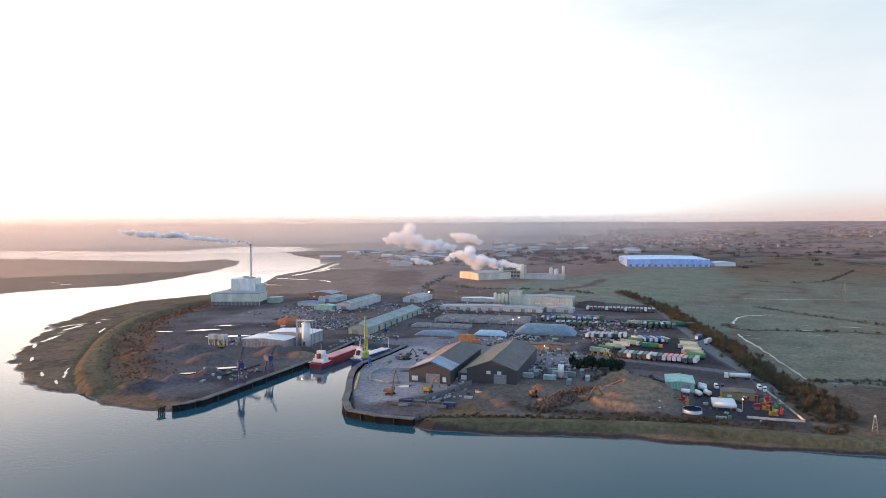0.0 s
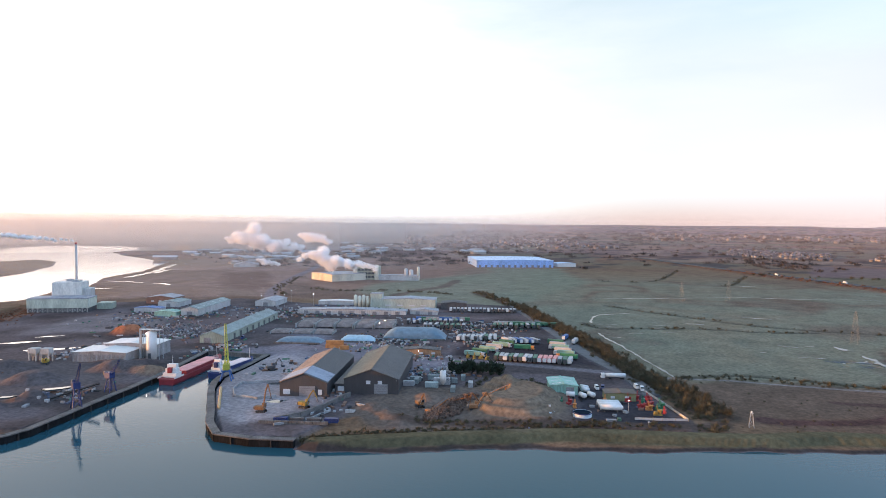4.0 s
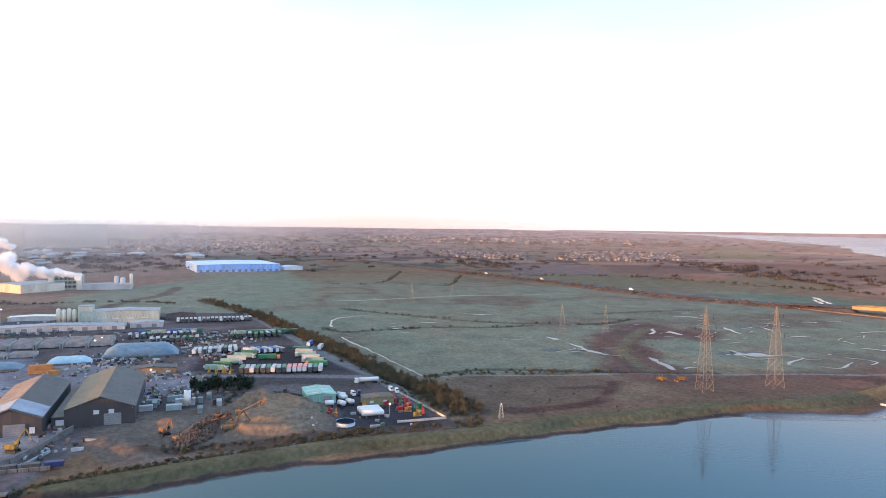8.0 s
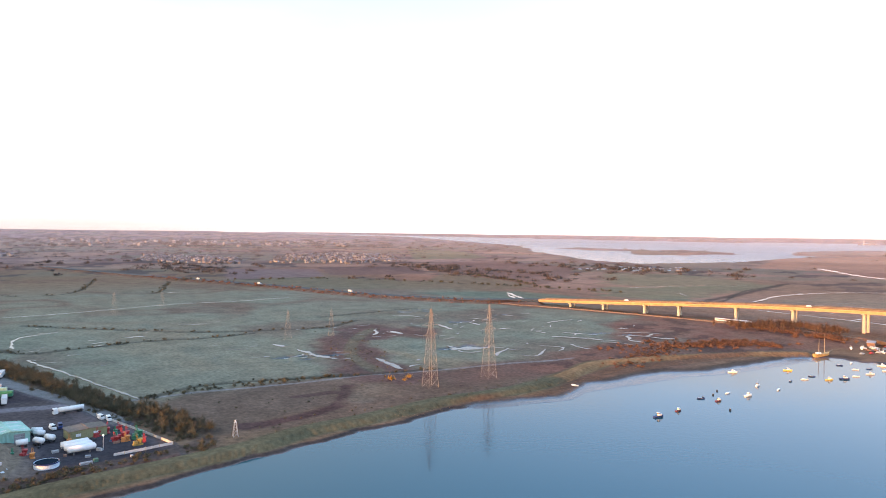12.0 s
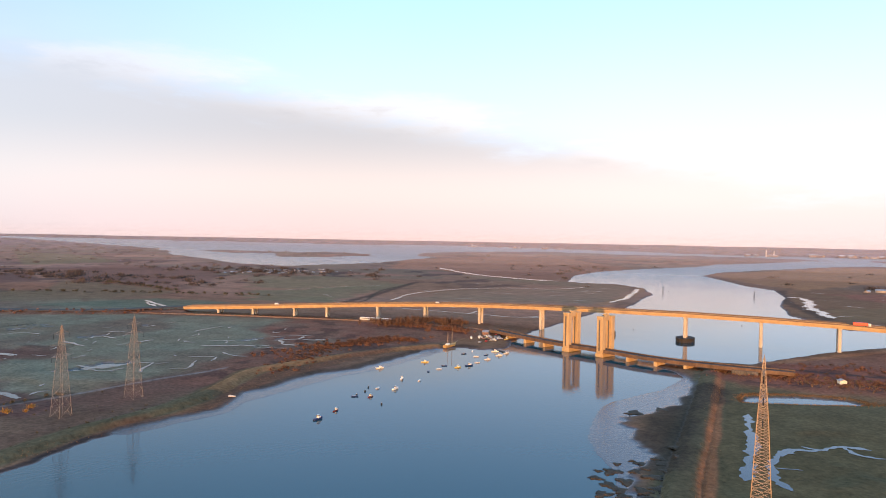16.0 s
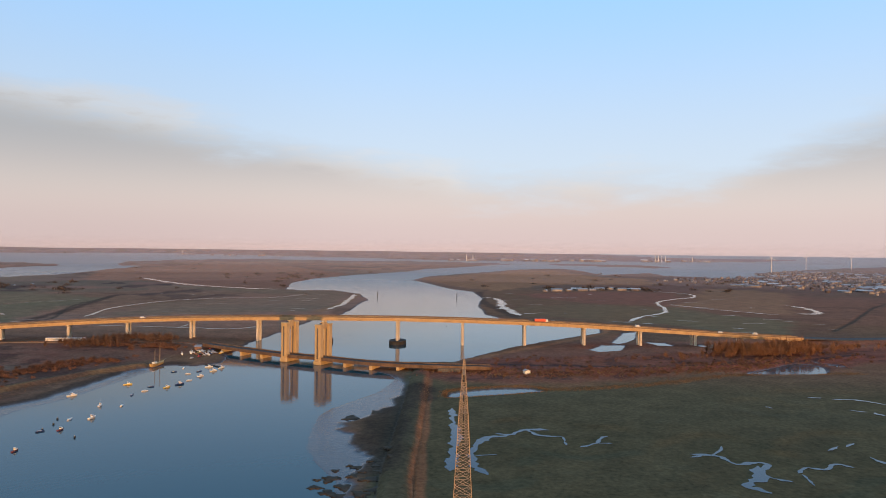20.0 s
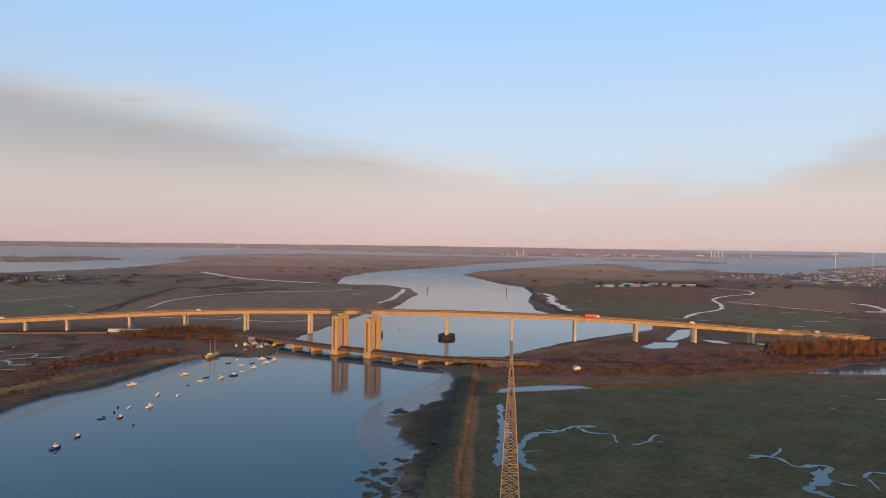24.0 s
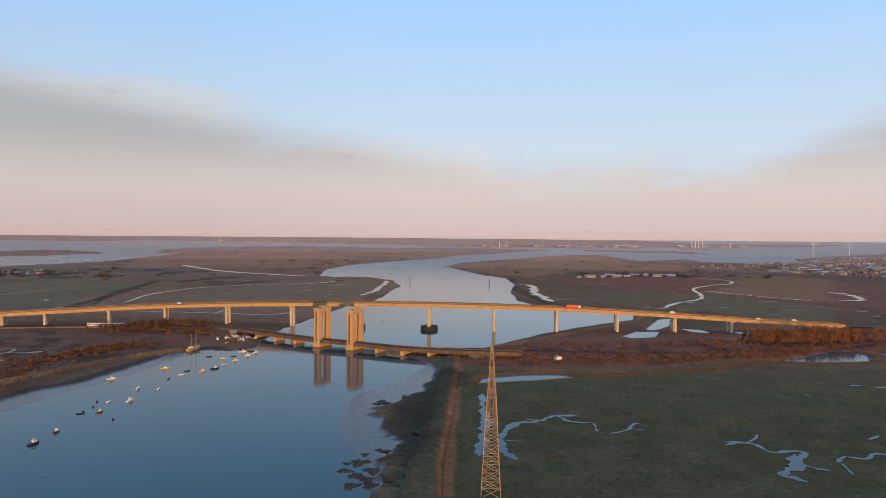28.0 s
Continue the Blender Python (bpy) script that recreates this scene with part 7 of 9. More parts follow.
def tanker(label, x, y, turn, mat, cab=None, L=11.0):
    t = thing("tanker_lorry", label, "lorry", "tankers", (x, y, G), turn)
    part("barrel", tube(B(), 1.2, 1.2, (-L / 2, 0, 2.2), (L / 2, 0, 2.2), 16), mat, t, "", True)
    part("chassis", box(B(), L * 0.9, 1.1, 0.35, 0, 0, 0.8), STEEL_DARK, t)
    for x_ in (-L * 0.38, -L * 0.27, L * 0.3):
        for s in (-1, 1):
            part("wheel", tube(B(), 0.5, 0.5, (x_, s * 0.8, 0.5), (x_, s * 1.15, 0.5), 12), RUBBER, t)
    if cab:
        c = part("cab", box(B(), 2.2, 2.4, 2.7, L / 2 + 1.6, 0, 0.6, bevel=0.2), cab, t)
        part("windscreen", box(B(), 0.08, 2.1, 0.9, L / 2 + 2.72, 0, 2.0), GLASS, c)
    return t


tanker("white articulated tanker lorry on the dock road", -376, 13, TURN - 90, WHITE, WHITE)
for x, y, a in ((-336, 0, 60), (-341, -1, 60), (-324, 0, 40), (-327, 4, 40), (-324, -6, 100)):
    tanker("short white tank trailer in the depot", x, y, a, WHITE, None, 4.2)


def van(label, x, y, turn, mat, L=5.0, h=1.5, group="parked vans and cars", z=G):
    t = thing("car" if h < 1.3 else "van", label, "car" if h < 1.3 else "van", group, (x, y, z), turn)
    b = part("body", box(B(), L, 1.9, h * 0.62, 0, 0, 0.35, bevel=0.15), mat, t)
    part("roof", box(B(), L * (0.78 if h >= 1.3 else 0.5), 1.7, h * 0.5, -L * 0.08, 0, 0.35 + h * 0.6, bevel=0.2), mat, t)
    part("windscreen", box(B(), 0.1, 1.5, h * 0.35, L * (0.32 if h >= 1.3 else 0.18), 0, 0.4 + h * 0.65), GLASS, t)
    for x_ in (-L * 0.3, L * 0.32):
        for s in (-1, 1):
            part("wheel", tube(B(), 0.34, 0.34, (x_, s * 0.75, 0.34), (x_, s * 0.97, 0.34), 10), RUBBER, t)
    return t


for k, (x, y) in enumerate(((-347, 5), (-348, 8), (-356, 25), (-352, 28))):
    van("parked van beside the depot fence", x, y, TURN + rng.uniform(-10, 10), rng.choice([WHITE, WHITE, NAVY, STEEL_GREY]), 5.0, 1.9)
park(4, -499, -31, TURN - 20)
park(0, -484, -22, TURN - 20)
van("dark van by the scrap yard", -420, -260, 20, NAVY, 5, 1.9)


def plant_frame(label, x, y, turn, mat, s=1.0):
    """A skeletal red or ochre machine: drilling frame, hopper and posts."""
    t = thing("plant_machine", label, "machine", "stored plant", (x, y, G), turn)
    part("skid", box(B(), 3.6 * s, 1.8 * s, 0.5, 0, 0, 0.0), mat, t)
    part("engine", box(B(), 1.6 * s, 1.5 * s, 1.3, -0.8 * s, 0, 0.504, bevel=0.1), mat, t)
    part("hopper", tube(B(), 0.5 * s, 1.1 * s, (0.9 * s, 0, 0.6), (0.9 * s, 0, 2.4 * s), 8), mat, t)
    part("mast", lattice(B(), (0.2 * s, 0, 0.5), (-0.4 * s, 0.2, 4.4 * s), 0.7, 0.4, 4, 0.07), mat, t)
    return t


for x, y, m, s in ((-319, 31, RED, 1.1), (-322, 33, RED, 1.0), (-316, 28, RED, 0.9), (-314, 32, ORANGE, 1.0), (-310, 39, RED, 0.8), (-327, 22, RED, 1.0), (-331, 26, RED, 1.1), (-326, 29, GREEN, 0.9), (-318, 37, GREEN, 1.2),
                   (-334, 31, RED, 0.8), (-306, 36, MACHINE_YELLOW, 1.1), (-310, -5, RED, 1.1), (-307, -2, ORANGE, 0.9), (-312, -9, GREEN, 0.8), (-321, 11, ORANGE, 0.9), (-315, 36, GREEN, 0.8)):
    plant_frame({RED: "red steel plant stored in the depot", ORANGE: "orange steel plant stored in the depot", MACHINE_YELLOW: "ochre steel plant stored in the depot", GREEN: "green steel plant stored in the depot"}[m], x, y, rng.uniform(0, 180), m, s)
for x, y in plant_at:
    plant_frame("ochre steel plant parked by the lorries", x, y, rng.uniform(0, 180), MACHINE_YELLOW, 0.9)
# depot fence: pale posts and panels
fence = thing("fence", "pale palisade fence round the depot", "fence", at=(0, 0, 0))
fl = [(-364, 23.5), (-330, 37.5), (-300, 49), (-297, 38), (-294.5, 26)]
for a, b in zip(fl, fl[1:]):
    d = np.array(b) - np.array(a)
    n = int(np.hypot(*d) / 4)
    ang = math.degrees(math.atan2(d[1], d[0]))
    for k in range(n):
        c = np.array(a) + d * (k + 0.5) / n
        f = part("fence_panel", box(B(), np.hypot(*d) / n - 0.2, 0.1, 1.1, 0, 0, 0.2), shade("pale_fence", (0.40, 0.40, 0.40), 0.7), fence)
        f.matrix_basis = pose(c[0], c[1], G - 0.1, 0, 0, ang)
        p = part("post", box(B(), 0.16, 0.16, 1.6, 0, 0, 0), CONCRETE, fence)
        p.matrix_basis = pose(*(np.array(a) + d * k / n), G - 0.2, 0, 0, ang)
# small plant yard beside the spoil: cabins, hoppers and a mixer
CABIN = shade("dull_grey_green_cabin", (0.17, 0.20, 0.20), 0.6, vary=0.25)
mixer = thing("batching_plant", "small grey batching plant with a white silo", "plant", at=(-326, -77, G), turn=TURN)
part("silo", tube(B(), 1.6, 1.6, (0, 3, 2.4), (0, 3, 8.4), 14), WHITE, mixer, "", True)
part("silo_cone", tube(B(), 0.3, 1.6, (0, 3, 0.9), (0, 3, 2.396), 14), WHITE, mixer)
part("cabin", box(B(), 3, 7, 2.7, 2, -3, 0, bevel=0.1), shade("grey_green_cabin", (0.28, 0.34, 0.34), 0.6), mixer)
part("hopper", box(B(), 3, 9, 3.6, -5, 2, 0, bevel=0.2), STEEL_GREY, mixer)
part("conveyor", lattice(B(), (-5, 6, 1), (0, 3, 9.2), 0.9, 0.8, 6, 0.08), STEEL_DARK, mixer)
part("jib", lattice(B(), (4, 8, 0), (5.5, 7, 9), 0.8, 0.4, 6, 0.08), STEEL_DARK, mixer)
for k, (x, y, c) in enumerate(((-333, -92, CABIN), (-329, -90, CABIN), (-336, -72, CABIN), (-318, -66, CABIN), (-340, -84, CABIN), (-331, -60, STEEL_GREY), (-322, -92, STEEL_GREY), (-345, -68, CABIN))):
    container("grey-green site cabin in the plant yard", x, y, c, TURN + (k % 2) * 90, 6.0, group="site cabins")
# low block walls in the loading yard
for k in range(9):
    q = tagged(part("block_wall", box(B(), 0.9, 3.2, 1.4, 0, 0, 0, bevel=0.06), CONCRETE_OLD), "low concrete block wall round the stockyard", "wall", "yard blocks")
    q.matrix_basis = pose(*along(-236, -128, 0, k * 3.4), G, 0, 0, TURN)
for k in range(14):
    q = tagged(part("block_wall", box(B(), 0.9, 3.2, 1.4, 0, 0, 0, bevel=0.06), CONCRETE), "pale concrete block wall round the stockyard", "wall", "yard blocks")
    q.matrix_basis = pose(-250 - k * 2.4, -160 - k * 1.6, G, 0, 0, 57 + 90 - 14)
for k in range(4):
    container("dark skip container by the yard edge", *along(-241, -122, 0, k * 7.5), [NAVY, STEEL_DARK, STEEL_DARK, NAVY][k], TURN, 6.0, group="yard skips", h=1.9)
# flood lamps that burn at dawn
# the warm lamp before the workshop is added; no source is known there
for x, y, z, m in ((-281, -144.5, 6.6, COOL_LAMP), (-592, -352, 12, COOL_LAMP), (-600, -330, 13, COOL_LAMP), (-640, -345, 13, COOL_LAMP), (-625, -310, 12, COOL_LAMP), (-305, 23, 6, COOL_LAMP), (-500, -178, 7, WARM_LAMP), (-492, -180, 6, COOL_LAMP), (-398, -113, 4.2, WARM_LAMP), (-330, -270, 17, COOL_LAMP)):
    l = thing("flood_lamp", "lit flood lamp on a slim post", "lamp", "flood lamps", (x, y, G))
    part("post", tube(B(), 0.12, 0.08, (0, 0, 0), (0, 0, z - 0.25), 6), STEEL_GREY, l)
    bm = B()
    bmesh.ops.create_icosphere(bm, subdivisions=2, radius=0.24, matrix=Matrix.Translation((0, 0, z)))
    part("lamp_head", bm, m, l, "glowing lamp head")

# ================= marker tower =================
mk = thing("river_beacon", "small white lattice navigation beacon on the river bank", "beacon", at=(-301, 75, 2.2))
part("frame", lattice(B(), (0, 0, 0), (0, 0, 6.2), 2.2, 0.8, 4, 0.10), STEEL_GREY, mk)
part("platform", box(B(), 1.3, 1.3, 0.15, 0, 0, 6.2), STEEL_GREY, mk)
part("light", tube(B(), 0.3, 0.3, (0, 0, 6.354), (0, 0, 7.2), 8), WHITE, mk)

# ================= loose clutter of the working yards =================
CLUTTER = [shade("clutter_" + n, c, 0.8, vary=0.25) for n, c in (("grey", (0.26, 0.26, 0.27)), ("rust", (0.20, 0.11, 0.08)), ("white", (0.36, 0.35, 0.35)), ("dark", (0.04, 0.04, 0.045)), ("blue", (0.08, 0.10, 0.15)), ("green", (0.07, 0.15, 0.11)))]
ZONES = [(-440, -150, 40, 30, 160), (-360, -90, 18, 20, 90), (-520, -120, 40, 40, 220), (-470, -90, 20, 16, 70), (-430, -330, 30, 40, 200), (-380, -250, 26, 14, 80), (-520, -400, 50, 40, 220), (-340, -175, 22, 18, 30), (-300, -120, 22, 8, 14), (-300, 12, 22, 22, 14), (-335, -320, 22, 20, 60),
         (-600, -250, 50, 40, 120), (-400, -110, 10, 16, 50), (-270, -110, 12, 14, 16), (-560, -300, 40, 40, 140), (-250, -245, 16, 10, 40)]
for mi, mat in enumerate(CLUTTER):
    bm = B()
    q = random.Random(40 + mi)
    for cx, cy, sx_, sy_, n in ZONES:
        for _ in range(n // 3 if mi < 4 else n // 6):
            x, y = q.gauss(cx, sx_ * 0.6), q.gauss(cy, sy_ * 0.6)
            gz_ = ground_z(x, y)
            if gz_ > 2.0:
                L = q.choice((0.9, 1.2, 1.8, 2.4, 4.5))
                bmesh.ops.create_cube(bm, size=1, matrix=pose(x, y, gz_ + 0.35, 0, 0, TURN + q.choice((0, 90, q.uniform(0, 90)))) @ Matrix.Diagonal((L, q.uniform(0.7, 1.8), q.uniform(0.7, 1.7), 1)))
    tagged(part("yard_clutter", bm, mat), "scattered pallets, crates and stacked goods in the yards", "clutter", kind="stuff")
PUDDLE = shade("puddle_water", (0.03, 0.04, 0.045), 0.05, vary=0.05, spec=0.6)
for x, y, rx, ry, a in ((-352, -398, 12, 3, 20), (-338, -357, 16, 4, 25), (-330, -420, 7, 2, 10), (-244, -251, 6, 3, 30), (-226, -262, 4, 1.5, 30), (-300, -350, 5, 2, 0), (-305, -160, 7, 3, 14), (-380, -400, 9, 2, 30), (-415, -200, 6, 2, 14), (-270, -142, 5, 2.5, 14)):
    gz_ = max(ground_z(x + dx, y + dy) for dx in (-rx, 0, rx) for dy in (-rx, 0, rx)) + 0.05
    pd = tagged(part("puddle", prism(B(), [((1 + 0.3 * math.sin(3 * t + x)) * rx * math.cos(t), (1 + 0.3 * math.cos(2 * t + y)) * ry * math.sin(t)) for t in np.arange(20) * math.pi / 10], -0.6, 0.0), PUDDLE), "shallow puddle on the bare yard ground", "puddle", "puddles", "structure")
    pd.matrix_basis = pose(x, y, gz_, 0, 0, a + 110)

# ================= roads, rails and traffic =================
road = thing("main_road", "dark asphalt dual carriageway on a scrubby embankment", "road", kind="structure")
for line, z0 in (([(-1846, -15), (-1417, 168), (-1137, 304), (-903, 401), (-785, 481), (-715, 562)], 5.3), ([(272, 786), (330, 806), (470, 858), (700, 950)], 5.7)):
    pts = curve(line, 10)
    bm = B()
    rows_ = []
    for i, (x, y) in enumerate(pts):
        d = pts[min(i + 1, len(pts) - 1)] - pts[max(i - 1, 0)]
        n = np.array((-d[1], d[0])) / np.hypot(*d)
        z = max(ground_z(x, y) + 0.15, z0)
        if x > 0:
            z = max(deck_z(x), z)
        else:
            z = z + (deck_z(-712) - z) * float(smooth(np.float64(x), -790, -712))
        rows_.append([bm.verts.new((x + n[0] * o, y + n[1] * o, z + h)) for o, h in ((-9, -1.2), (9, -1.2), (8.5, 0), (-8.5, 0))])
    for p, q in zip(rows_, rows_[1:]):
        for k in range(4):
            bm.faces.new((p[k], q[k], q[(k + 1) % 4], p[(k + 1) % 4]))
    bmesh.ops.recalc_face_normals(bm, faces=bm.faces[:])
    part("carriageway", bm, ASPHALT, road)
DOCK_TAR = thing("dock_road", "grey worn dock road beside the tree belt", "road", kind="structure")
part("surface", flat_strip(B(), DOCK_ROAD, -4, 4, G - 0.5, G + 0.12), shade("worn_asphalt", (0.12, 0.115, 0.115), 0.9, vary=0.25), DOCK_TAR)
for o in (-4.4, 4.1):
    part("kerb", flat_strip(B(), DOCK_ROAD, o, o + 0.3, G - 0.5, G + 0.15), CONCRETE_OLD, DOCK_TAR)


def on_deck(u, side):
    i = int(u)
    a, b = DECK_LINE[i], DECK_LINE[i + 1]
    p = a + (b - a) * (u - i)
    d = (b - a) / np.hypot(*(b - a))
    p = p + np.array((-d[1], d[0])) * side
    return float(p[0]), float(p[1]), deck_z(p[0]) + 0.104, math.degrees(math.atan2(d[1], d[0]))


RL = shade("red_lorry_paint", (0.60, 0.05, 0.03), 0.4, vary=0.1)
lx, ly, lz, la = on_deck(int(np.argmin(abs(DECK_LINE[:, 0] - 0))), -4.5)
lor = lorry_trailer("red articulated lorry crossing the bridge", RL, WHITE, "traffic", WHITE)
lor.matrix_basis = pose(lx, ly, lz, 0, 0, la)
for xx, side, m in ((95, 4.5, WHITE), (182, -4.5, WHITE), (232, 4.5, WHITE), (-420, -4.5, WHITE), (-600, 4.5, WHITE), (130, -4.5, NAVY)):
    x, y, z, a = on_deck(int(np.argmin(abs(DECK_LINE[:, 0] - xx))), side)
    van("white van on the bridge" if m is WHITE else "dark car on the bridge", x, y, a, m, 5.2, 1.9 if m is WHITE else 1.2, "traffic", z)
for k, (x, y) in enumerate(((-1137, 304), (-940, 386), (-1280, 232))):
    van("white lorry on the embankment road", x, y, 25, WHITE, 8.0, 2.4, "traffic", max(ground_z(x, y) + 0.15, 5.3) + 0.01)
rail = thing("railway", "single railway track on a low embankment", "railway", kind="structure")
RAIL = [(-760, 500), (-640, 560), (-527, 604), (-425, 634), (-350, 640), (-318, 624)]
part("ballast", flat_strip(B(), RAIL, -2.2, 2.2, 1.2, 3.0), shade("ballast", (0.17, 0.13, 0.11), 0.95, vary=0.3), rail)
for o in (-0.8, 0.7):
    part("rail", flat_strip(B(), RAIL, o, o + 0.1, 3.004, 3.18), RUST, rail)
tr = thing("train", "white two-car passenger train standing on the line", "train", at=(-467, 622.5, 3.19), turn=14)
for k in range(2):
    c = part("coach", box(B(), 18.5, 2.8, 2.9, -9.5 + k * 19, 0, 0.7, bevel=0.25), WHITE, tr)
    part("window_band", box(B(), 16, 2.84, 0.7, -9.5 + k * 19, 0, 2.1), GLASS, c)
    part("underframe", box(B(), 17, 2.2, 0.69, -9.5 + k * 19, 0, 0.004), STEEL_DARK, c)

# ================= boats =================
def boat(label, L, hull, cabin, style):
    t = thing("boat", label, "boat", "moored boats")
    bm = B()
    rows_ = []
    for u, w, z in ((-0.5, 0.75, 0.75), (-0.2, 1, 0.75), (0.15, 0.95, 0.85), (0.38, 0.55, 1.0), (0.5, 0.04, 1.15)):
        w *= L * 0.17
        rows_.append([bm.verts.new((u * L, s * w * f, zz * L / 7)) for s, f, zz in ((-1, 0.55, -0.35), (-1, 1, z), (1, 1, z), (1, 0.55, -0.35))])
    for p, q in zip(rows_, rows_[1:]):
        for k in range(4):
            bm.faces.new((p[k], q[k], q[(k + 1) % 4], p[(k + 1) % 4]))
    bm.faces.new(rows_[0][::-1])
    bm.faces.new(rows_[-1])
    bmesh.ops.recalc_face_normals(bm, faces=bm.faces[:])
    part("hull", bm, hull, t)
    k = L / 7
    if style in (0, 1):
        part("cabin", box(B(), L * 0.34, L * 0.22, 0.9 * k, L * 0.08, 0, 0.78 * k, bevel=0.12 * k), cabin, t)
        part("wheelhouse", box(B(), L * 0.18, L * 0.2, 0.8 * k, -L * 0.02, 0, 1.684 * k, bevel=0.1 * k), cabin, t)
        part("window_band", box(B(), L * 0.186, L * 0.206, 0.3 * k, -L * 0.02, 0, 1.95 * k), GLASS, t)
    if style == 2:
        part("cockpit_cover", box(B(), L * 0.5, L * 0.24, 0.35 * k, -L * 0.1, 0, 0.78 * k, bevel=0.1 * k), cabin, t)
    if style == 1:
        part("mast", tube(B(), 0.08 * k, 0.05 * k, (L * 0.1, 0, 0.8 * k), (L * 0.1, 0, 5.2 * k), 6), STEEL_GREY, t)
    return t


BCREAM = shade("cream_gelcoat", (0.75, 0.72, 0.62), 0.35, vary=0.06)
BYEL = shade("yellow_gelcoat", (0.70, 0.50, 0.12), 0.4, vary=0.08)
boats = [boat("white cabin cruiser moored in the river", 7.5, BCREAM, WHITE, 0), boat("dark blue open boat moored in the river", 5.2, NAVY, STEEL_GREY, 2), boat("red-hulled dinghy moored in the river", 4.6, RED, STEEL_DARK, 2),
         boat("yellow cabin boat moored in the river", 7.0, BYEL, BCREAM, 0), boat("small white boat moored in the river", 5.4, WHITE, BCREAM, 2), boat("white motor sailer with a short mast, moored", 6.6, WHITE, WHITE, 1), boat("dark-hulled cabin boat with a white wheelhouse, moored", 8.0, NAVY, WHITE, 0), boat("maroon-hulled boat with a cream cabin, moored", 6.0, shade("maroon_gelcoat", (0.14, 0.03, 0.03), 0.4), BCREAM, 0)]
spots = [(-244, 275, 6), (-248, 294, 7), (-261, 327, 1), (-253, 332, 7), (-263, 353, 4), (-253, 358, 0), (-268, 387, 5), (-255, 389, 4), (-303, 409, 0), (-290, 450, 3), (-267, 419, 1), (-266, 432, 4), (-258, 446, 3), (-255, 458, 6), (-256, 473, 4),
         (-285, 503, 1), (-286, 520, 4), (-270, 497, 4), (-256, 490, 5), (-267, 509, 1), (-269, 529, 0), (-257, 513, 0), (-257, 527, 0), (-270, 446, 1)]
first = set()
for x, y, k in spots:
    m = pose(x, y, 0.05, 0, 0, 70 + rng.uniform(-40, 40))
    if k in first:
        copy_thing(boats[k], m).scale = (0.83, 0.83, 0.83)
    else:
        boats[k].matrix_basis = m @ Matrix.Scale(0.83, 4)
        first.add(k)
b = copy_thing(boats[4], pose(-316.8, 281.8, ground_z(-316.8, 281.8) + 0.3, 0, 12, 70))
b["label"], b["group"] = "small white boat aground on the river bank", "boats ashore"
for x, y in ((-264, 341), (-270, 352), (-236, 320), (-262, 330), (-120, 880), (-215, 760), (-160, 1500), (-330, 1420), (-300, 1390)):
    a, b, c, s = spot(x, y)
    by = thing("buoy", "small dark mooring buoy floating in the river", "buoy", "mooring buoys", (a, b, c))
    part("float", tube(B(), 0.6, 0.5, (0, 0, -0.4), (0, 0, 0.8), 10), RUBBER, by)
    part("ring", tube(B(), 0.12, 0.12, (0, 0, 0.81), (0, 0, 1.3), 6), STEEL_GREY, by)
for x, y, h in ((-335, 1395, 9), (-170, 1405, 8)):
    bc = thing("channel_beacon", "dark channel beacon pile in the river", "beacon", "channel beacons", (x, y, 0))
    part("pile", tube(B(), 0.9, 0.6, (0, 0, -3), (0, 0, h), 8), TIMBER, bc)
    part("topmark", tube(B(), 1.6, 0.3, (0, 0, h + 0.004), (0, 0, h + 2), 8), STEEL_DARK, bc)
sch = thing("sailing_barge", "old two-masted wooden barge lying on the mud by the yard", "boat", at=(-313, 527, 0.6), turn=88)
bm = B()
rows_ = []
for u, w, z in ((-9, 1.6, 2.4), (-6, 2.3, 1.9), (3, 2.3, 1.9), (7, 1.5, 2.3), (9.5, 0.1, 2.9)):
    rows_.append([bm.verts.new((u, s * w * f, zz)) for s, f, zz in ((-1, 0.6, -0.5), (-1, 1, z), (1, 1, z), (1, 0.6, -0.5))])
for p, q in zip(rows_, rows_[1:]):
    for k in range(4):
        bm.faces.new((p[k], q[k], q[(k + 1) % 4], p[(k + 1) % 4]))
bm.faces.new(rows_[0][::-1])
bm.faces.new(rows_[-1])
bmesh.ops.recalc_face_normals(bm, faces=bm.faces[:])
part("hull", bm, shade("ochre_planks", (0.42, 0.27, 0.10), 0.7, vary=0.2, grain=2), sch)
part("deckhouse", box(B(), 4, 2.4, 1.2, -4, 0, 2.0, bevel=0.1), BCREAM, sch)
for x, h in ((3.5, 17), (-3.5, 14)):
    part("mast", tube(B(), 0.3, 0.15, (x, 0, 1.9), (x, 0, h), 8), GALV, sch)
part("bowsprit", tube(B(), 0.18, 0.1, (9, 0, 2.8), (14, 0, 4.2), 6), GALV, sch)
# boat yard on the bank below the lifting bridge
yard_cols = [STEEL_GREY, DIRTY_WHITE, RED, NAVY, BRICK, DIRTY_WHITE, STEEL_GREY, STEEL_DARK]
for k in range(26):
    x, y = -308 + rng.gauss(0, 9), 590 + rng.gauss(0, 14)
    if k % 3:
        van("car parked in the boat yard", x, y, rng.uniform(0, 180), yard_cols[k % 8], 4.2, 1.2, "boat yard cars", ground_z(x, y) + 0.02)
    else:
        b = copy_thing(boats[(0, 3, 4, 5)[k // 3 % 4]], pose(x, y, ground_z(x, y) + 0.45, 0, 0, rng.uniform(0, 180)))
        b["label"], b["group"] = "boat laid up ashore in the yard", "boats ashore"
pon = thing("pontoon", "low dark floating pontoon by the boat yard", "pontoon", at=(-276, 540, 0.1), turn=-30)
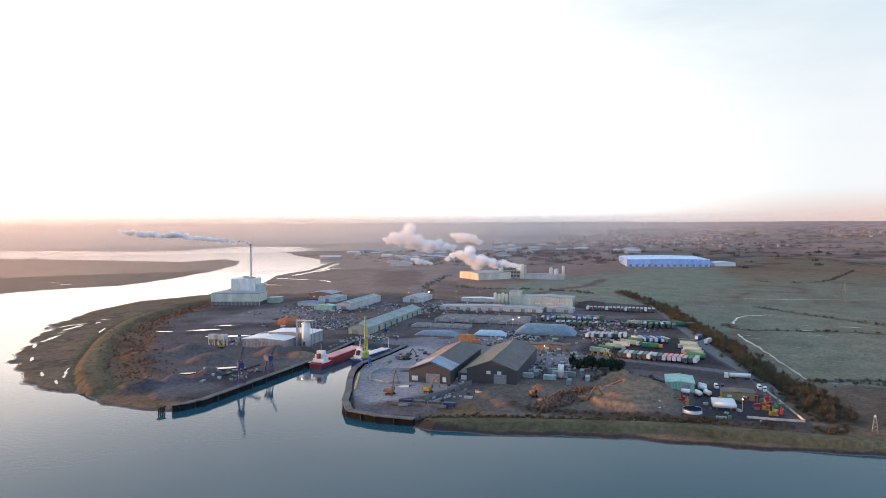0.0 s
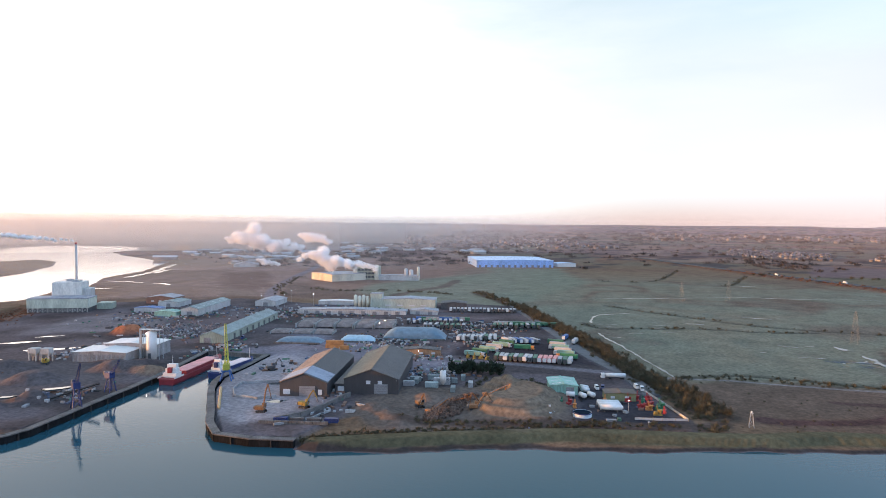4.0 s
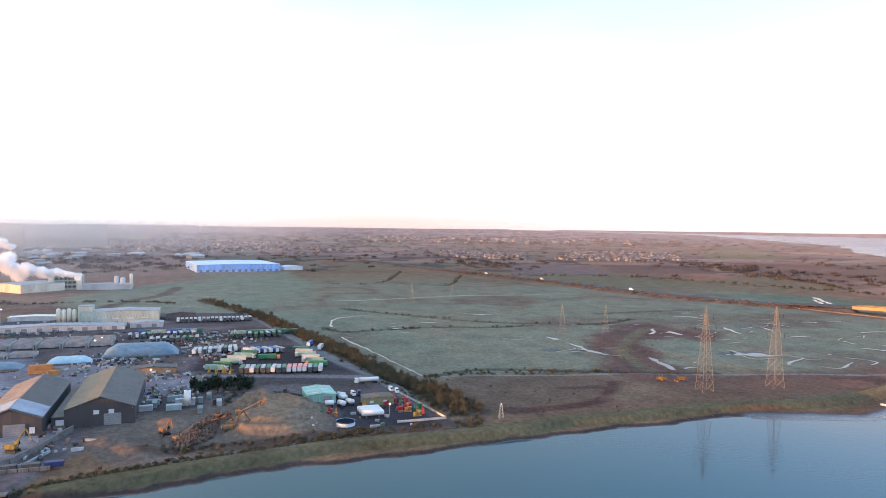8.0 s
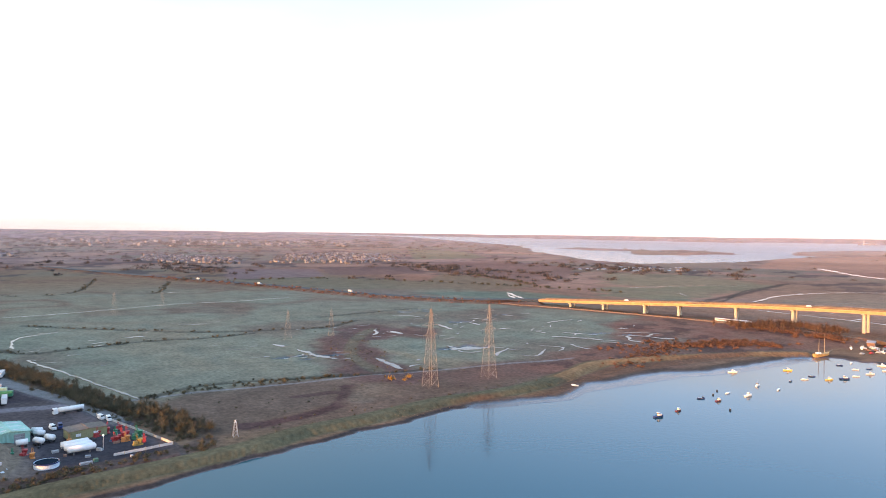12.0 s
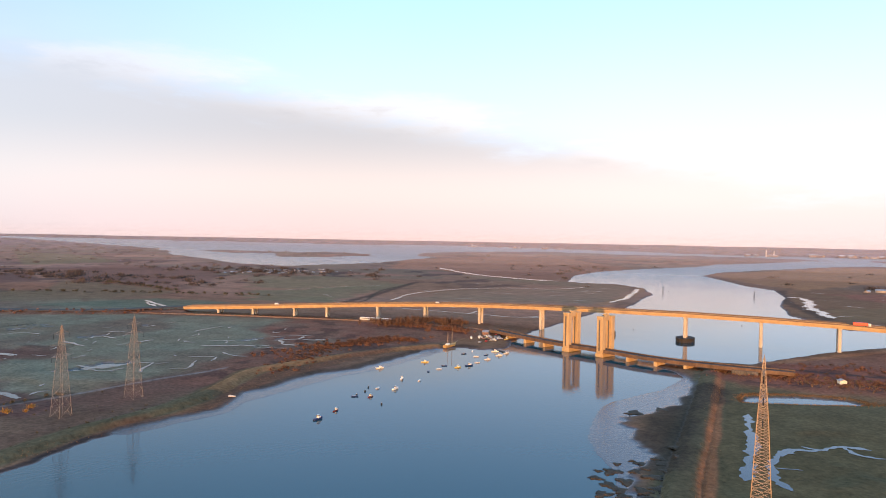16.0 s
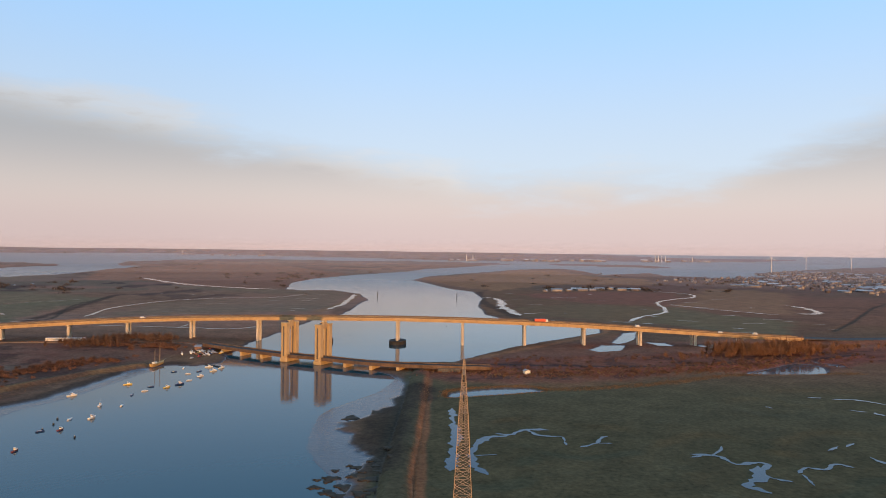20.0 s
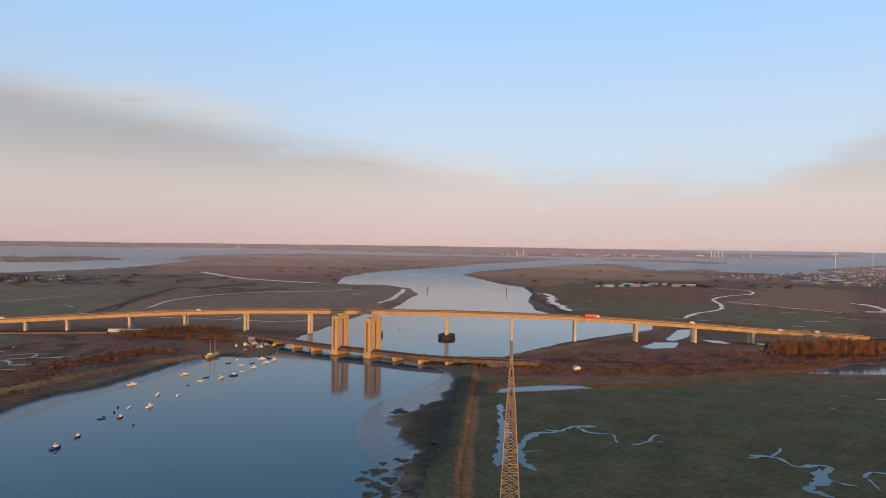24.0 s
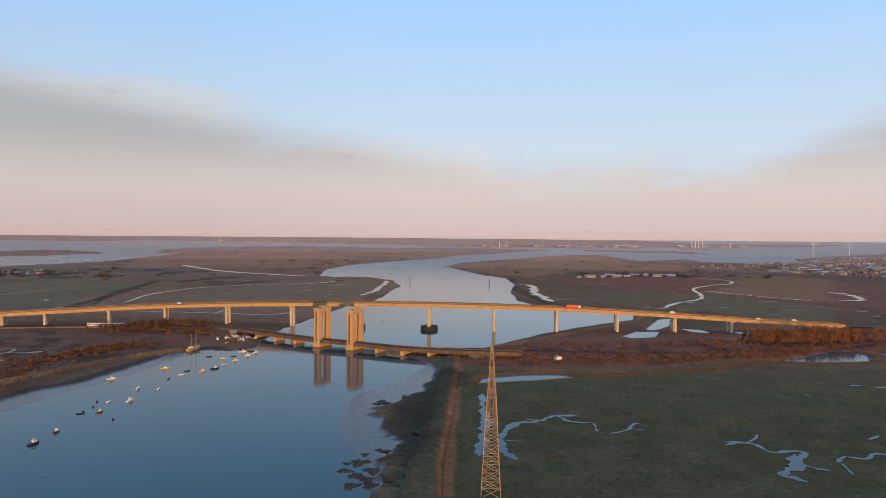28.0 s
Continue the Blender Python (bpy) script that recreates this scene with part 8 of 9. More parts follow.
for k in range(5):
    part("deck_board", box(B(), 7.6, 2.2, 0.5, -16 + k * 8, 0, -0.1), TIMBER, pon)
shed("yard_hut", "small grey-roofed brick hut in the boat yard", -318, 612, 8, 6, 3, 4.2, BRICK, PALE_ROOF, turn=20, z=ground_z(-318, 612))
shed("bank_hut", "small pale hut among the reeds", -10, 541, 4.5, 4, 2.4, 3.2, BCREAM, PALE_ROOF, turn=-60, z=ground_z(-10, 541) + 0.02)

# ================= trees, scrub and reeds =================
BARK = shade("winter_bark", (0.13, 0.085, 0.055), 0.95, vary=0.3, grain=3)
TWIG = shade("winter_twigs", (0.125, 0.072, 0.048), 0.95, vary=0.35, grain=2, rand=0.2)
TWIG_OLIVE = shade("olive_brown_twigs", (0.096, 0.080, 0.048), 0.95, vary=0.3, grain=2, rand=0.25)
DARK_NEEDLE = shade("dark_needles", (0.022, 0.035, 0.022), 0.9, vary=0.3, grain=2, rand=0.2)
REED = shade("dry_reed", (0.19, 0.11, 0.055), 0.95, vary=0.3, grain=1)
tr_rng = np.random.RandomState(11)


def clump(n, rx, rz, size, up=0.35, lo=0.1, thin=0.35):
    """Small uneven twig blades filling a lumpy crown: triangles as arrays."""
    c = tr_rng.normal(size=(n, 3))
    c /= np.linalg.norm(c, axis=1)[:, None]
    c *= (tr_rng.rand(n, 1) ** 0.45) * (0.75 + 0.5 * np.sin(c[:, :1] * 5 + 1) * np.cos(c[:, 1:2] * 4))
    c = c * (rx, rx, rz) + (0, 0, rz + lo)
    c[:, 2] = np.maximum(c[:, 2], 0.1)
    d1, d2 = tr_rng.normal(size=(n, 3)), tr_rng.normal(size=(n, 3))
    d1[:, 2] = abs(d1[:, 2]) + up
    s = size * (0.5 + tr_rng.rand(n, 1))
    v = np.stack([c - d2 * s * thin, c + d2 * s * thin, c + d1 * s], 1).reshape(-1, 3)
    return v, np.arange(3 * n).reshape(-1, 3)


def mesh_of(name, v, f, mat):
    me = bpy.data.meshes.new(name)
    me.vertices.add(len(v))
    me.vertices.foreach_set("co", v.astype(np.float32).ravel())
    me.loops.add(f.size)
    me.loops.foreach_set("vertex_index", f.astype(np.int32).ravel())
    me.polygons.add(len(f))
    me.polygons.foreach_set("loop_start", np.arange(0, f.size, f.shape[1], dtype=np.int32))
    me.polygons.foreach_set("loop_total", np.full(len(f), f.shape[1], np.int32))
    me.update(calc_edges=True)
    me.materials.append(mat)
    return me


def scatter(name, label, category, protos, places, mat):
    """One object of many copies: places are x, y, z, turn, scale."""
    vs, fs, base = [], [], 0
    for k, (x, y, z, a, s) in enumerate(places):
        v, f = protos[k % len(protos)]
        c, n = math.cos(a), math.sin(a)
        w = v * s
        vs.append(np.stack([w[:, 0] * c - w[:, 1] * n + x, w[:, 0] * n + w[:, 1] * c + y, w[:, 2] + z], -1))
        fs.append(f + base)
        base += len(v)
    ob = new(name, mesh_of(name, np.concatenate(vs), np.concatenate(fs), mat))
    return tagged(ob, label, category, kind="stuff")


def sow(line, n, spread, smin, smax, dz=-0.1):
    """Places scattered along a plan line."""
    pts = curve(line, 8)
    seg = np.hypot(*np.diff(pts, axis=0).T)
    cum = np.concatenate([[0], np.cumsum(seg)])
    out = []
    for _ in range(n):
        u = rng.uniform(0, cum[-1])
        x = float(np.interp(u, cum, pts[:, 0])) + rng.gauss(0, spread)
        y = float(np.interp(u, cum, pts[:, 1])) + rng.gauss(0, spread)
        gz_ = ground_z(x, y)
        if gz_ > 0.35:
            a, b, c, s = spot(x, y, gz_ + dz)
            out.append((a, b, c, rng.uniform(0, 6.28), rng.uniform(smin, smax) * s))
    return out


def sow_in(outline, n, smin, smax, dz=-0.1):
    xs, ys = [p[0] for p in outline], [p[1] for p in outline]
    cand = np.stack([np.random.RandomState(len(outline) * 7 + n).uniform(min(xs), max(xs), n * 4), np.random.RandomState(n + 3).uniform(min(ys), max(ys), n * 4)], -1)
    keep = cand[inside_dist(cand[:, 0], cand[:, 1], outline) > 0][:n]
    out = []
    for x, y in keep:
        gz_ = ground_z(x, y)
        if gz_ > 0.35:
            a, b, c, s = spot(x, y, gz_ + dz)
            out.append((a, b, c, rng.uniform(0, 6.28), rng.uniform(smin, smax) * s))
    return out


def winter_tree(label, h, mat, group):
    t = thing("tree", label, "tree", group)
    bm = B()
    tube(bm, h * 0.03, h * 0.018, (0, 0, 0), (0.1, 0, h * 0.45), 7)
    for k in range(9):
        a = k * 2.4
        z = h * (0.22 + 0.035 * k)
        tip = Vector((math.cos(a) * h * 0.26, math.sin(a) * h * 0.26, z + h * 0.36))
        tube(bm, h * 0.011, h * 0.003, (0.05, 0, z), tip, 5)
        for j in range(3):
            b = a + rng.uniform(-1, 1)
            tube(bm, h * 0.004, h * 0.001, tip * 0.7 + Vector((0, 0, z * 0.3)), tip + Vector((math.cos(b) * h * 0.12, math.sin(b) * h * 0.12, h * 0.1)), 4)
    part("trunk", bm, BARK, t)
    v, f = clump(560, h * 0.36, h * 0.36, h * 0.065, 0.8, h * 0.13, 0.12)
    ob = new("crown", mesh_of("crown", v, f, mat))
    ob.parent = t
    return t


trees = [winter_tree("bare brown winter tree beside the dock road", 8.5, TWIG_OLIVE, "tree belt"), winter_tree("olive-brown scrubby tree beside the dock road", 7.0, TWIG_OLIVE, "tree belt"), winter_tree("bushy brown tree beside the dock road", 6.0, TWIG_OLIVE, "tree belt")]
belt = sow([(-690, -104), (-555, -42), (-465, -2), (-390, 26), (-359, 44), (-318, 62)], 1150, 4.2, 0.42, 0.78)
for k, (x, y, z, a, s) in enumerate(belt[:290]):
    m = pose(x, y, z, 0, 0, math.degrees(a))
    if k < 3:
        trees[k].matrix_basis = m
    else:
        copy_thing(trees[k % 3], m).scale = (s, s, s * rng.uniform(0.85, 1.1))
bushes = [clump(170, 1.7, 0.85, 0.42, 0.6, 0.05, 0.14), clump(170, 2.2, 0.8, 0.42, 0.6, 0.05, 0.14), clump(130, 1.4, 0.7, 0.38, 0.6, 0.05, 0.14)]
bare = [clump(260, 2.0, 2.5, 0.7, 1.8, 0.1, 0.05), clump(260, 1.7, 3.0, 0.7, 2.0, 0.1, 0.05)]
scatter("tree_belt_scrub", "dense olive-brown underwood of the tree belt", "scrub", [clump(300, 2.4, 2.2, 0.5, 0.9, 0.1, 0.1), clump(260, 2.0, 2.6, 0.5, 0.9, 0.1, 0.1)], [(x, y, z, a, s * 1.5) for x, y, z, a, s in belt[290:]], TWIG_OLIVE)
tuft_v, tuft_f = [], []
for k in range(7):
    a = k * 0.9
    x, y = math.cos(a) * 0.5, math.sin(a) * 0.5
    tuft_v += [(x - 0.28 * math.sin(a), y + 0.28 * math.cos(a), 0), (x + 0.28 * math.sin(a), y - 0.28 * math.cos(a), 0), (x * 1.4, y * 1.4, 1.5 + 0.3 * math.sin(k * 2.1))]
    tuft_f.append((3 * k, 3 * k + 1, 3 * k + 2))
tuft = (np.array(tuft_v), np.array(tuft_f))
HEDGES = [DITCHES[0], DITCHES[3]]
scatter("hedgerow", "broken brown hedgerow bushes on the marsh ditches", "hedge", bushes,
        sow([(-803, -404), (-773, -364), (-803, -318), (-809, -271), (-791, -196)], 90, 3, 0.7, 1.5) + sow([(-700, -390), (-784, -445), (-963, -515)], 70, 4, 0.8, 1.6) + sow([(-830, -186), (-760, -140), (-690, -104)], 160, 5, 0.8, 1.8) + sow(HEDGES[0], 75, 2, 0.4, 1.1) + sow(HEDGES[1], 45, 2, 0.4, 1.2) + sow(DITCHES[4], 35, 2, 0.4, 1.0) + sow(DITCHES[1], 40, 3, 0.6, 1.4) + sow(DITCHES[2], 40, 3, 0.6, 1.4) + sow([(-393, 35), (-401, 74), (-402, 117), (-403, 164)], 90, 2.5, 0.5, 1.1) + sow(DITCHES[5], 14, 3, 0.3, 0.7) + sow(DITCHES[7], 90, 5, 1.2, 2.5) + sow(DITCHES[8], 60, 5, 1.2, 2.5), TWIG_OLIVE)
scatter("bramble_scrub", "brown winter scrub along the river bank", "scrub", bushes,
        sow([(-285, 50), (-300, 62), (-330, 45), (-380, 25)], 60, 3, 0.7, 1.4) + sow([(-262, -72), (-272, -30), (-281, 10), (-289, 45)], 120, 2.2, 0.5, 1.0) + sow_in([(-320, 70), (-395, 45), (-398, 250), (-330, 250), (-320, 180)], 18, 0.3, 0.6)
        + sow(MEANDER, 90, 13, 0.25, 0.7) + sow([(-300, 62), (-312, 110), (-325, 190), (-335, 260)], 40, 5, 0.2, 0.5) + sow([(-345, -20), (-352, -50), (-330, -60)], 40, 4, 0.6, 1.2) + sow([(-222, -103), (-234, -89), (-243, -73), (-254, -51), (-265, -23), (-282, 9)], 300, 2.2, 0.45, 0.9), TWIG_OLIVE)
scatter("thorn_scrub", "russet thorn scrub lit by low sun", "scrub", bushes,
        sow(INNER_SCRUB, 900, 10, 0.25, 0.75) + sow([(-88, 545), (-47, 540), (-3, 545), (62, 560), (131, 590), (211, 640), (267, 660)], 1500, 13, 0.22, 0.6) + sow([(-60, 600), (21, 618), (72, 640), (127, 668), (190, 700)], 500, 12, 0.2, 0.55) 
         + sow([(-715, 540), (-785, 470), (-903, 390), (-1137, 295), (-1417, 155)], 260, 6, 0.6, 1.6), shade("russet_twigs", (0.185, 0.082, 0.050), 0.95, vary=0.35, grain=1))
thick = [clump(420, 3.4, 1.5, 0.62, 0.9, 0.1, 0.10), clump(420, 4.2, 1.3, 0.62, 0.9, 0.1, 0.10), clump(360, 2.8, 1.9, 0.62, 0.9, 0.1, 0.10)]
scatter("thorn_thicket", "broad russet thickets between the ditches and the sea wall", "scrub", thick,
        sow([(-350, 350), (-366, 390), (-385, 430), (-392, 450)], 150, 9, 0.25, 0.55) + sow([(-394, 446), (-386, 484), (-380, 505)], 130, 9, 0.4, 0.85) + sow([(-384, 505), (-372, 523), (-352, 535)], 80, 7, 0.4, 0.85) + sow([(-404, 393), (-398, 430), (-410, 470)], 70, 10, 0.25, 0.6)
        + sow([(-455, 625), (-400, 618), (-360, 612), (-335, 612)], 80, 7, 0.6, 1.2) + sow([(-86, 548), (-20, 552), (60, 572), (140, 605), (215, 655), (300, 700)], 240, 13, 0.3, 0.75) + sow([(-40, 610), (40, 622), (110, 655), (200, 705)], 90, 12, 0.3, 0.6), shade("thicket_twigs", (0.155, 0.076, 0.046), 0.95, vary=0.45, grain=0.8))
scatter("ochre_shrub", "two round ochre shrubs beside the marsh sluice", "shrub", thick, [(-375.9, 186, ground_z(-375.9, 186) - 0.1, 0.4, 0.85), (-378, 199.5, ground_z(-378, 199.5) - 0.1, 2.0, 0.7), (-371, 193, ground_z(-371, 193) - 0.1, 3.0, 0.5)], shade("ochre_leaf", (0.30, 0.17, 0.04), 0.9, vary=0.3, grain=2))
scatter("bare_copse", "bare brown tree copse beside the boat yard", "copse", bare, sow([(-445, 600), (-423, 621), (-427, 650), (-400, 655), (-370, 645)], 170, 9, 0.8, 1.4), TWIG)
# the low sun's orange is put into this copse's twig colour
scatter("sunlit_copse", "tall bare trees tinted sunlit orange by the end of the viaduct", "copse", bare, sow([(168, 676), (200, 686), (228, 696), (258, 710)], 170, 9, 0.9, 2.5) + sow([(112, 640), (140, 652), (165, 668)], 16, 6, 0.5, 1.2) + sow([(262, 716), (300, 745), (340, 770)], 70, 8, 0.5, 1.2), shade("sun_tinted_twigs", (0.20, 0.098, 0.052), 0.95, vary=0.4, grain=0.8))
scatter("reed_bed", "dry orange reeds along the ditches and banks", "reeds", [tuft],
        sow([(-62, 448), (-63, 470), (-34, 489), (-9, 496), (4, 486), (-22, 467), (-62, 448)], 1800, 1.6, 0.25, 0.5) + sow([(4, 486), (40, 497), (90, 525), (150, 570), (210, 595), (260, 600)], 4200, 3.4, 0.2, 0.42) + sow([(-90, 545), (-75, 440), (-63, 356), (-55, 298), (-47, 250)], 1500, 1.8, 0.12, 0.26)
        + sow([(-318, 285), (-342, 340), (-345, 420), (-335, 480), (-322, 520)], 700, 6, 0.15, 0.35) + sow([(-90, 548), (0, 545), (120, 590), (230, 650)], 2200, 10, 0.35, 0.8) + sow([(-303, 150), (-306, 200), (-303, 240), (-316, 300)], 500, 3.0, 0.15, 0.3), REED)
copse = [clump(260, 1.9, 3.0, 0.7, 1.0), clump(240, 2.2, 2.6, 0.7, 1.0)]
scatter("conifer_clump", "dark evergreen clump beside the spoil heap", "conifers", copse, sow([(-359, -84), (-362, -66), (-366, -48)], 16, 1.6, 0.9, 1.4), DARK_NEEDLE)
# ragged tussocks of saltmarsh standing off the near bank
TUSSOCK = shade("saltmarsh_tussock", (0.045, 0.035, 0.024), 0.9, vary=0.4, grain=2, bump=0.4)
islets = [(-89, 281, 4.2), (-80, 272, 4.6), (-81, 298, 3.6), (-72, 281, 4.0), (-76, 308, 3.4), (-109, 386, 5.5), (-97, 399, 4.4), (-71, 264, 4.2), (-79, 262, 4.0), (-73, 326, 3.2), (-67, 269, 3.6), (-80, 285, 3.2), (-85, 265, 3.8), (-92, 270, 3.0), (-76, 256, 3.4), (-84, 254, 3.6), (-90, 292, 2.0), (-70, 292, 2.6), (-77, 290, 1.8), (-68, 257, 3.0), (-86, 300, 1.6), (-74, 300, 2.2), (-69, 310, 2.4), (-94, 279, 1.7)]
for k, (x, y, r) in enumerate(islets):
    bm = B()
    bmesh.ops.create_icosphere(bm, subdivisions=3, radius=1)
    for v in bm.verts:
        a = math.atan2(v.co.y, v.co.x)
        w = 1 + 0.28 * math.sin(3 * a + k) + 0.16 * math.sin(7 * a + 2 * k) + 0.5 * noise.noise(v.co * 2.2 + Vector((k * 3.1, 0, 0)))
        v.co = Vector((v.co.x * r * w * 0.75, v.co.y * r * w, v.co.z * 0.30 + 0.12 * noise.noise(v.co * 5)))
    tk_ = tagged(part("marsh_tussock", bm, TUSSOCK, None, "", True), "dark ragged saltmarsh tussock on the tidal mud", "tussock", "marsh tussocks")
    tk_.matrix_basis = pose(x, y, max(ground_z(x, y), 0.0) + 0.05, 0, 0, 35 * k)
# far woods and hedges
WOOD = shade("far_winter_wood", (0.07, 0.055, 0.050), 0.95, vary=0.3, grain=0.2)
blob = [clump(90, 14, 2.2, 1.7, 0.3), clump(80, 11, 2.6, 1.6, 0.3), clump(90, 20, 1.9, 1.6, 0.3)]
far_places = []
for cx, cy, sx_, sy_, n in ((-1500, 880, 300, 60, 120), (-2300, -200, 500, 500, 150), (-3200, 300, 900, 900, 260), (-2600, -1100, 800, 500, 220), (-4200, -1500, 1500, 1500, 300), (-4600, 1200, 1500, 1200, 260), (-1500, -700, 300, 150, 90), (-1150, -560, 120, 100, 50), (-1400, 1350, 250, 80, 90), (-6500, -500, 2000, 2500, 240), (-2800, -2600, 900, 900, 200), (-1700, 300, 150, 60, 40),
                            (200, 1830, 130, 30, 30), (700, 2500, 300, 250, 70), (-1450, -420, 140, 60, 40), (-800, 2200, 350, 300, 50), (-5500, 9300, 2500, 600, 160), (500, 7500, 1500, 300, 140)):
    for _ in range(n):
        x, y = rng.gauss(cx, sx_), rng.gauss(cy, sy_)
        gz_ = ground_z(x, y)
        if gz_ > 0.4 and math.hypot(x, y) > 1350:
            a, b, c, s = spot(x, y, gz_ - 0.5)
            far_places.append((a, b, c, rng.uniform(0, 6.28), rng.uniform(0.6, 1.4) * s * (1.0 if math.hypot(x, y) < 4000 else 1.8)))
scatter("far_woodland", "distant brown winter woods and hedges", "woodland", blob, far_places, WOOD)

# ================= distant buildings =================
def island_mat(name, a, b, rough=0.7):
    m = bpy.data.materials.new(name)
    m.use_nodes = True
    nt = m.node_tree
    g, r = nt.nodes.new("ShaderNodeNewGeometry"), nt.nodes.new("ShaderNodeValToRGB")
    nt.links.new(g.outputs["Random Per Island"], r.inputs[0])
    r.color_ramp.elements[0].color, r.color_ramp.elements[1].color = (*a, 1), (*b, 1)
    nt.links.new(r.outputs[0], nt.nodes["Principled BSDF"].inputs["Base Color"])
    nt.nodes["Principled BSDF"].inputs["Roughness"].default_value = rough
    return m


H_WALL, H_ROOF, BIG_ROOF = island_mat("house_walls", (0.08, 0.055, 0.05), (0.34, 0.30, 0.28)), island_mat("house_roofs", (0.07, 0.045, 0.042), (0.19, 0.14, 0.14)), island_mat("works_roofs", (0.14, 0.15, 0.17), (0.50, 0.51, 0.53), 0.6)
hw_v = np.array([(x, y, z) for z in (0, 5) for x, y in ((-4, -5), (4, -5), (4, 5), (-4, 5))] + [(0, -5, 7.4), (0, 5, 7.4)], float)
hw_f = np.array([(0, 1, 5), (0, 5, 4), (2, 3, 7), (2, 7, 6), (1, 2, 6), (1, 6, 5), (3, 0, 4), (3, 4, 7), (4, 5, 8), (6, 7, 9)])
hr_v = np.array([(-4.5, -5.4, 4.7), (-4.5, 5.4, 4.7), (0, -5.4, 7.6), (0, 5.4, 7.6), (4.5, -5.4, 4.7), (4.5, 5.4, 4.7)], float)
hr_f = np.array([(0, 2, 1), (1, 2, 3), (2, 4, 3), (3, 4, 5)])


def settlement(label, places, category="houses", stretch=(1, 1, 1), roof=None, wall=None):
    t = scatter("settlement", label, category, [(hw_v * stretch, hw_f)], places, wall or H_WALL)
    vs, fs, base = [], [], 0
    for x, y, z, a, s in places:
        c, n = math.cos(a), math.sin(a)
        w = hr_v * stretch * s
        vs.append(np.stack([w[:, 0] * c - w[:, 1] * n + x, w[:, 0] * n + w[:, 1] * c + y, w[:, 2] + z], -1))
        fs.append(hr_f + base)
        base += 6
    r = new("roofs", mesh_of("roofs", np.concatenate(vs), np.concatenate(fs), roof or H_ROOF))
    r.parent = t
    r["kind"] = "stuff"
    return t


settlement("distant village of brick houses catching the low sun", sow_in([(-2206, 228), (-2027, 322), (-1916, 462), (-2417, 562), (-2678, 405), (-2696, 296)], 300, 0.55, 1.0, 0) + sow_in([(-1965, 552), (-1932, 673), (-1830, 771), (-2019, 998), (-2547, 1219), (-2869, 1099), (-2618, 777)], 420, 0.55, 1.0, 0))
settlement("far town of houses and depots on the plain", sow_in([(-2862, -1203), (-4321, -1270), (-3871, -467), (-2570, -90), (-2320, -672)], 420, 0.7, 1.6, 0) + sow_in([(-3200, -2200), (-5200, -3000), (-5200, -1200), (-3000, -1000)], 180, 1.2, 2.6, 0) + sow_in([(-4000, 0), (-6500, 0), (-6000, 2500), (-4000, 1600)], 130, 1.2, 2.4, 0))
settlement("rows of pale caravans and low farm sheds on the marsh", sow_in([(-1397, 1180), (-1323, 1232), (-1256, 1347), (-1224, 1527), (-1364, 1577), (-1444, 1431)], 70, 0.5, 0.8, 0), "caravans", (1, 1.3, 0.6), BIG_ROOF)
settlement("seaside town of small houses and grey works roofs", sow_in([(380, 2478), (625, 2103), (798, 1727), (1796, 3887), (1439, 4213), (646, 2810)], 620, 0.6, 1.2, 0) + sow_in([(900, 2000), (1200, 1700), (2600, 3400), (2300, 4600), (1500, 3400)], 420, 0.8, 1.7, 0))
settlement("white and red works sheds at the edge of the town", sow_in([(560, 2200), (800, 1800), (1250, 2500), (900, 2900)], 45, 1.4, 2.4, 0) + sow_in([(900, 3000), (1500, 2900), (1900, 4000), (1300, 3900)], 40, 1.6, 2.8, 0), "works", (1, 1.9, 0.4), BIG_ROOF)
farm = [(x, y, ground_z(x, y), rng.uniform(0, 3), rng.uniform(1.0, 1.7)) for x, y in ((13, 1677), (40, 1700), (70, 1715), (103, 1733), (130, 1765), (150, 1790), (179, 1811), (205, 1800), (242, 1808), (225, 1835), (90, 1760))]
settlement("pale farm sheds along the marsh lane", farm, "farm", (1, 1.6, 0.6), BIG_ROOF)
works = []
for cx, cy, sx_, sy_, n in ((-1750, -1150, 160, 90, 26), (-1550, -850, 220, 120, 30), (-2000, -900, 160, 120, 18), (-1300, -760, 60, 40, 6), (-1990, -520, 60, 40, 8), (-2500, -1300, 300, 200, 20)):
    for _ in range(n):
        x, y = rng.gauss(cx, sx_), rng.gauss(cy, sy_)
        if ground_z(x, y) < 0.5:
            continue
        a, b, c, s = spot(x, y, ground_z(x, y))
        works.append((a, b, c, rng.uniform(0, 3.1), rng.uniform(1.0, 2.4) * s))
settlement("distant paper mill and depot sheds with grey roofs", works, "works", (1, 2.2, 0.55), BIG_ROOF, island_mat("works_walls", (0.20, 0.18, 0.17), (0.5, 0.47, 0.44)))
coast = []
for cx, cy, n in ((-668, 6600, 5), (-309, 7000, 10), (82, 7000, 12), (494, 7400, 14), (1259, 7800, 6), (1811, 8250, 6), (-5095, 9400, 5), (-4126, 8600, 4), (-3608, 8500, 5)):
    for _ in range(n):
        x, y = rng.gauss(cx, 90), rng.gauss(cy, 40)
        a, b, c, s = spot(x, y, max(ground_z(x, y), 1))
        coast.append((a, b, c, rng.uniform(0, 3.1), rng.uniform(2.5, 5) * s))
settlement("pale oil tanks and works along the far shore", coast, "works", (1, 1.4, 0.7), BIG_ROOF)
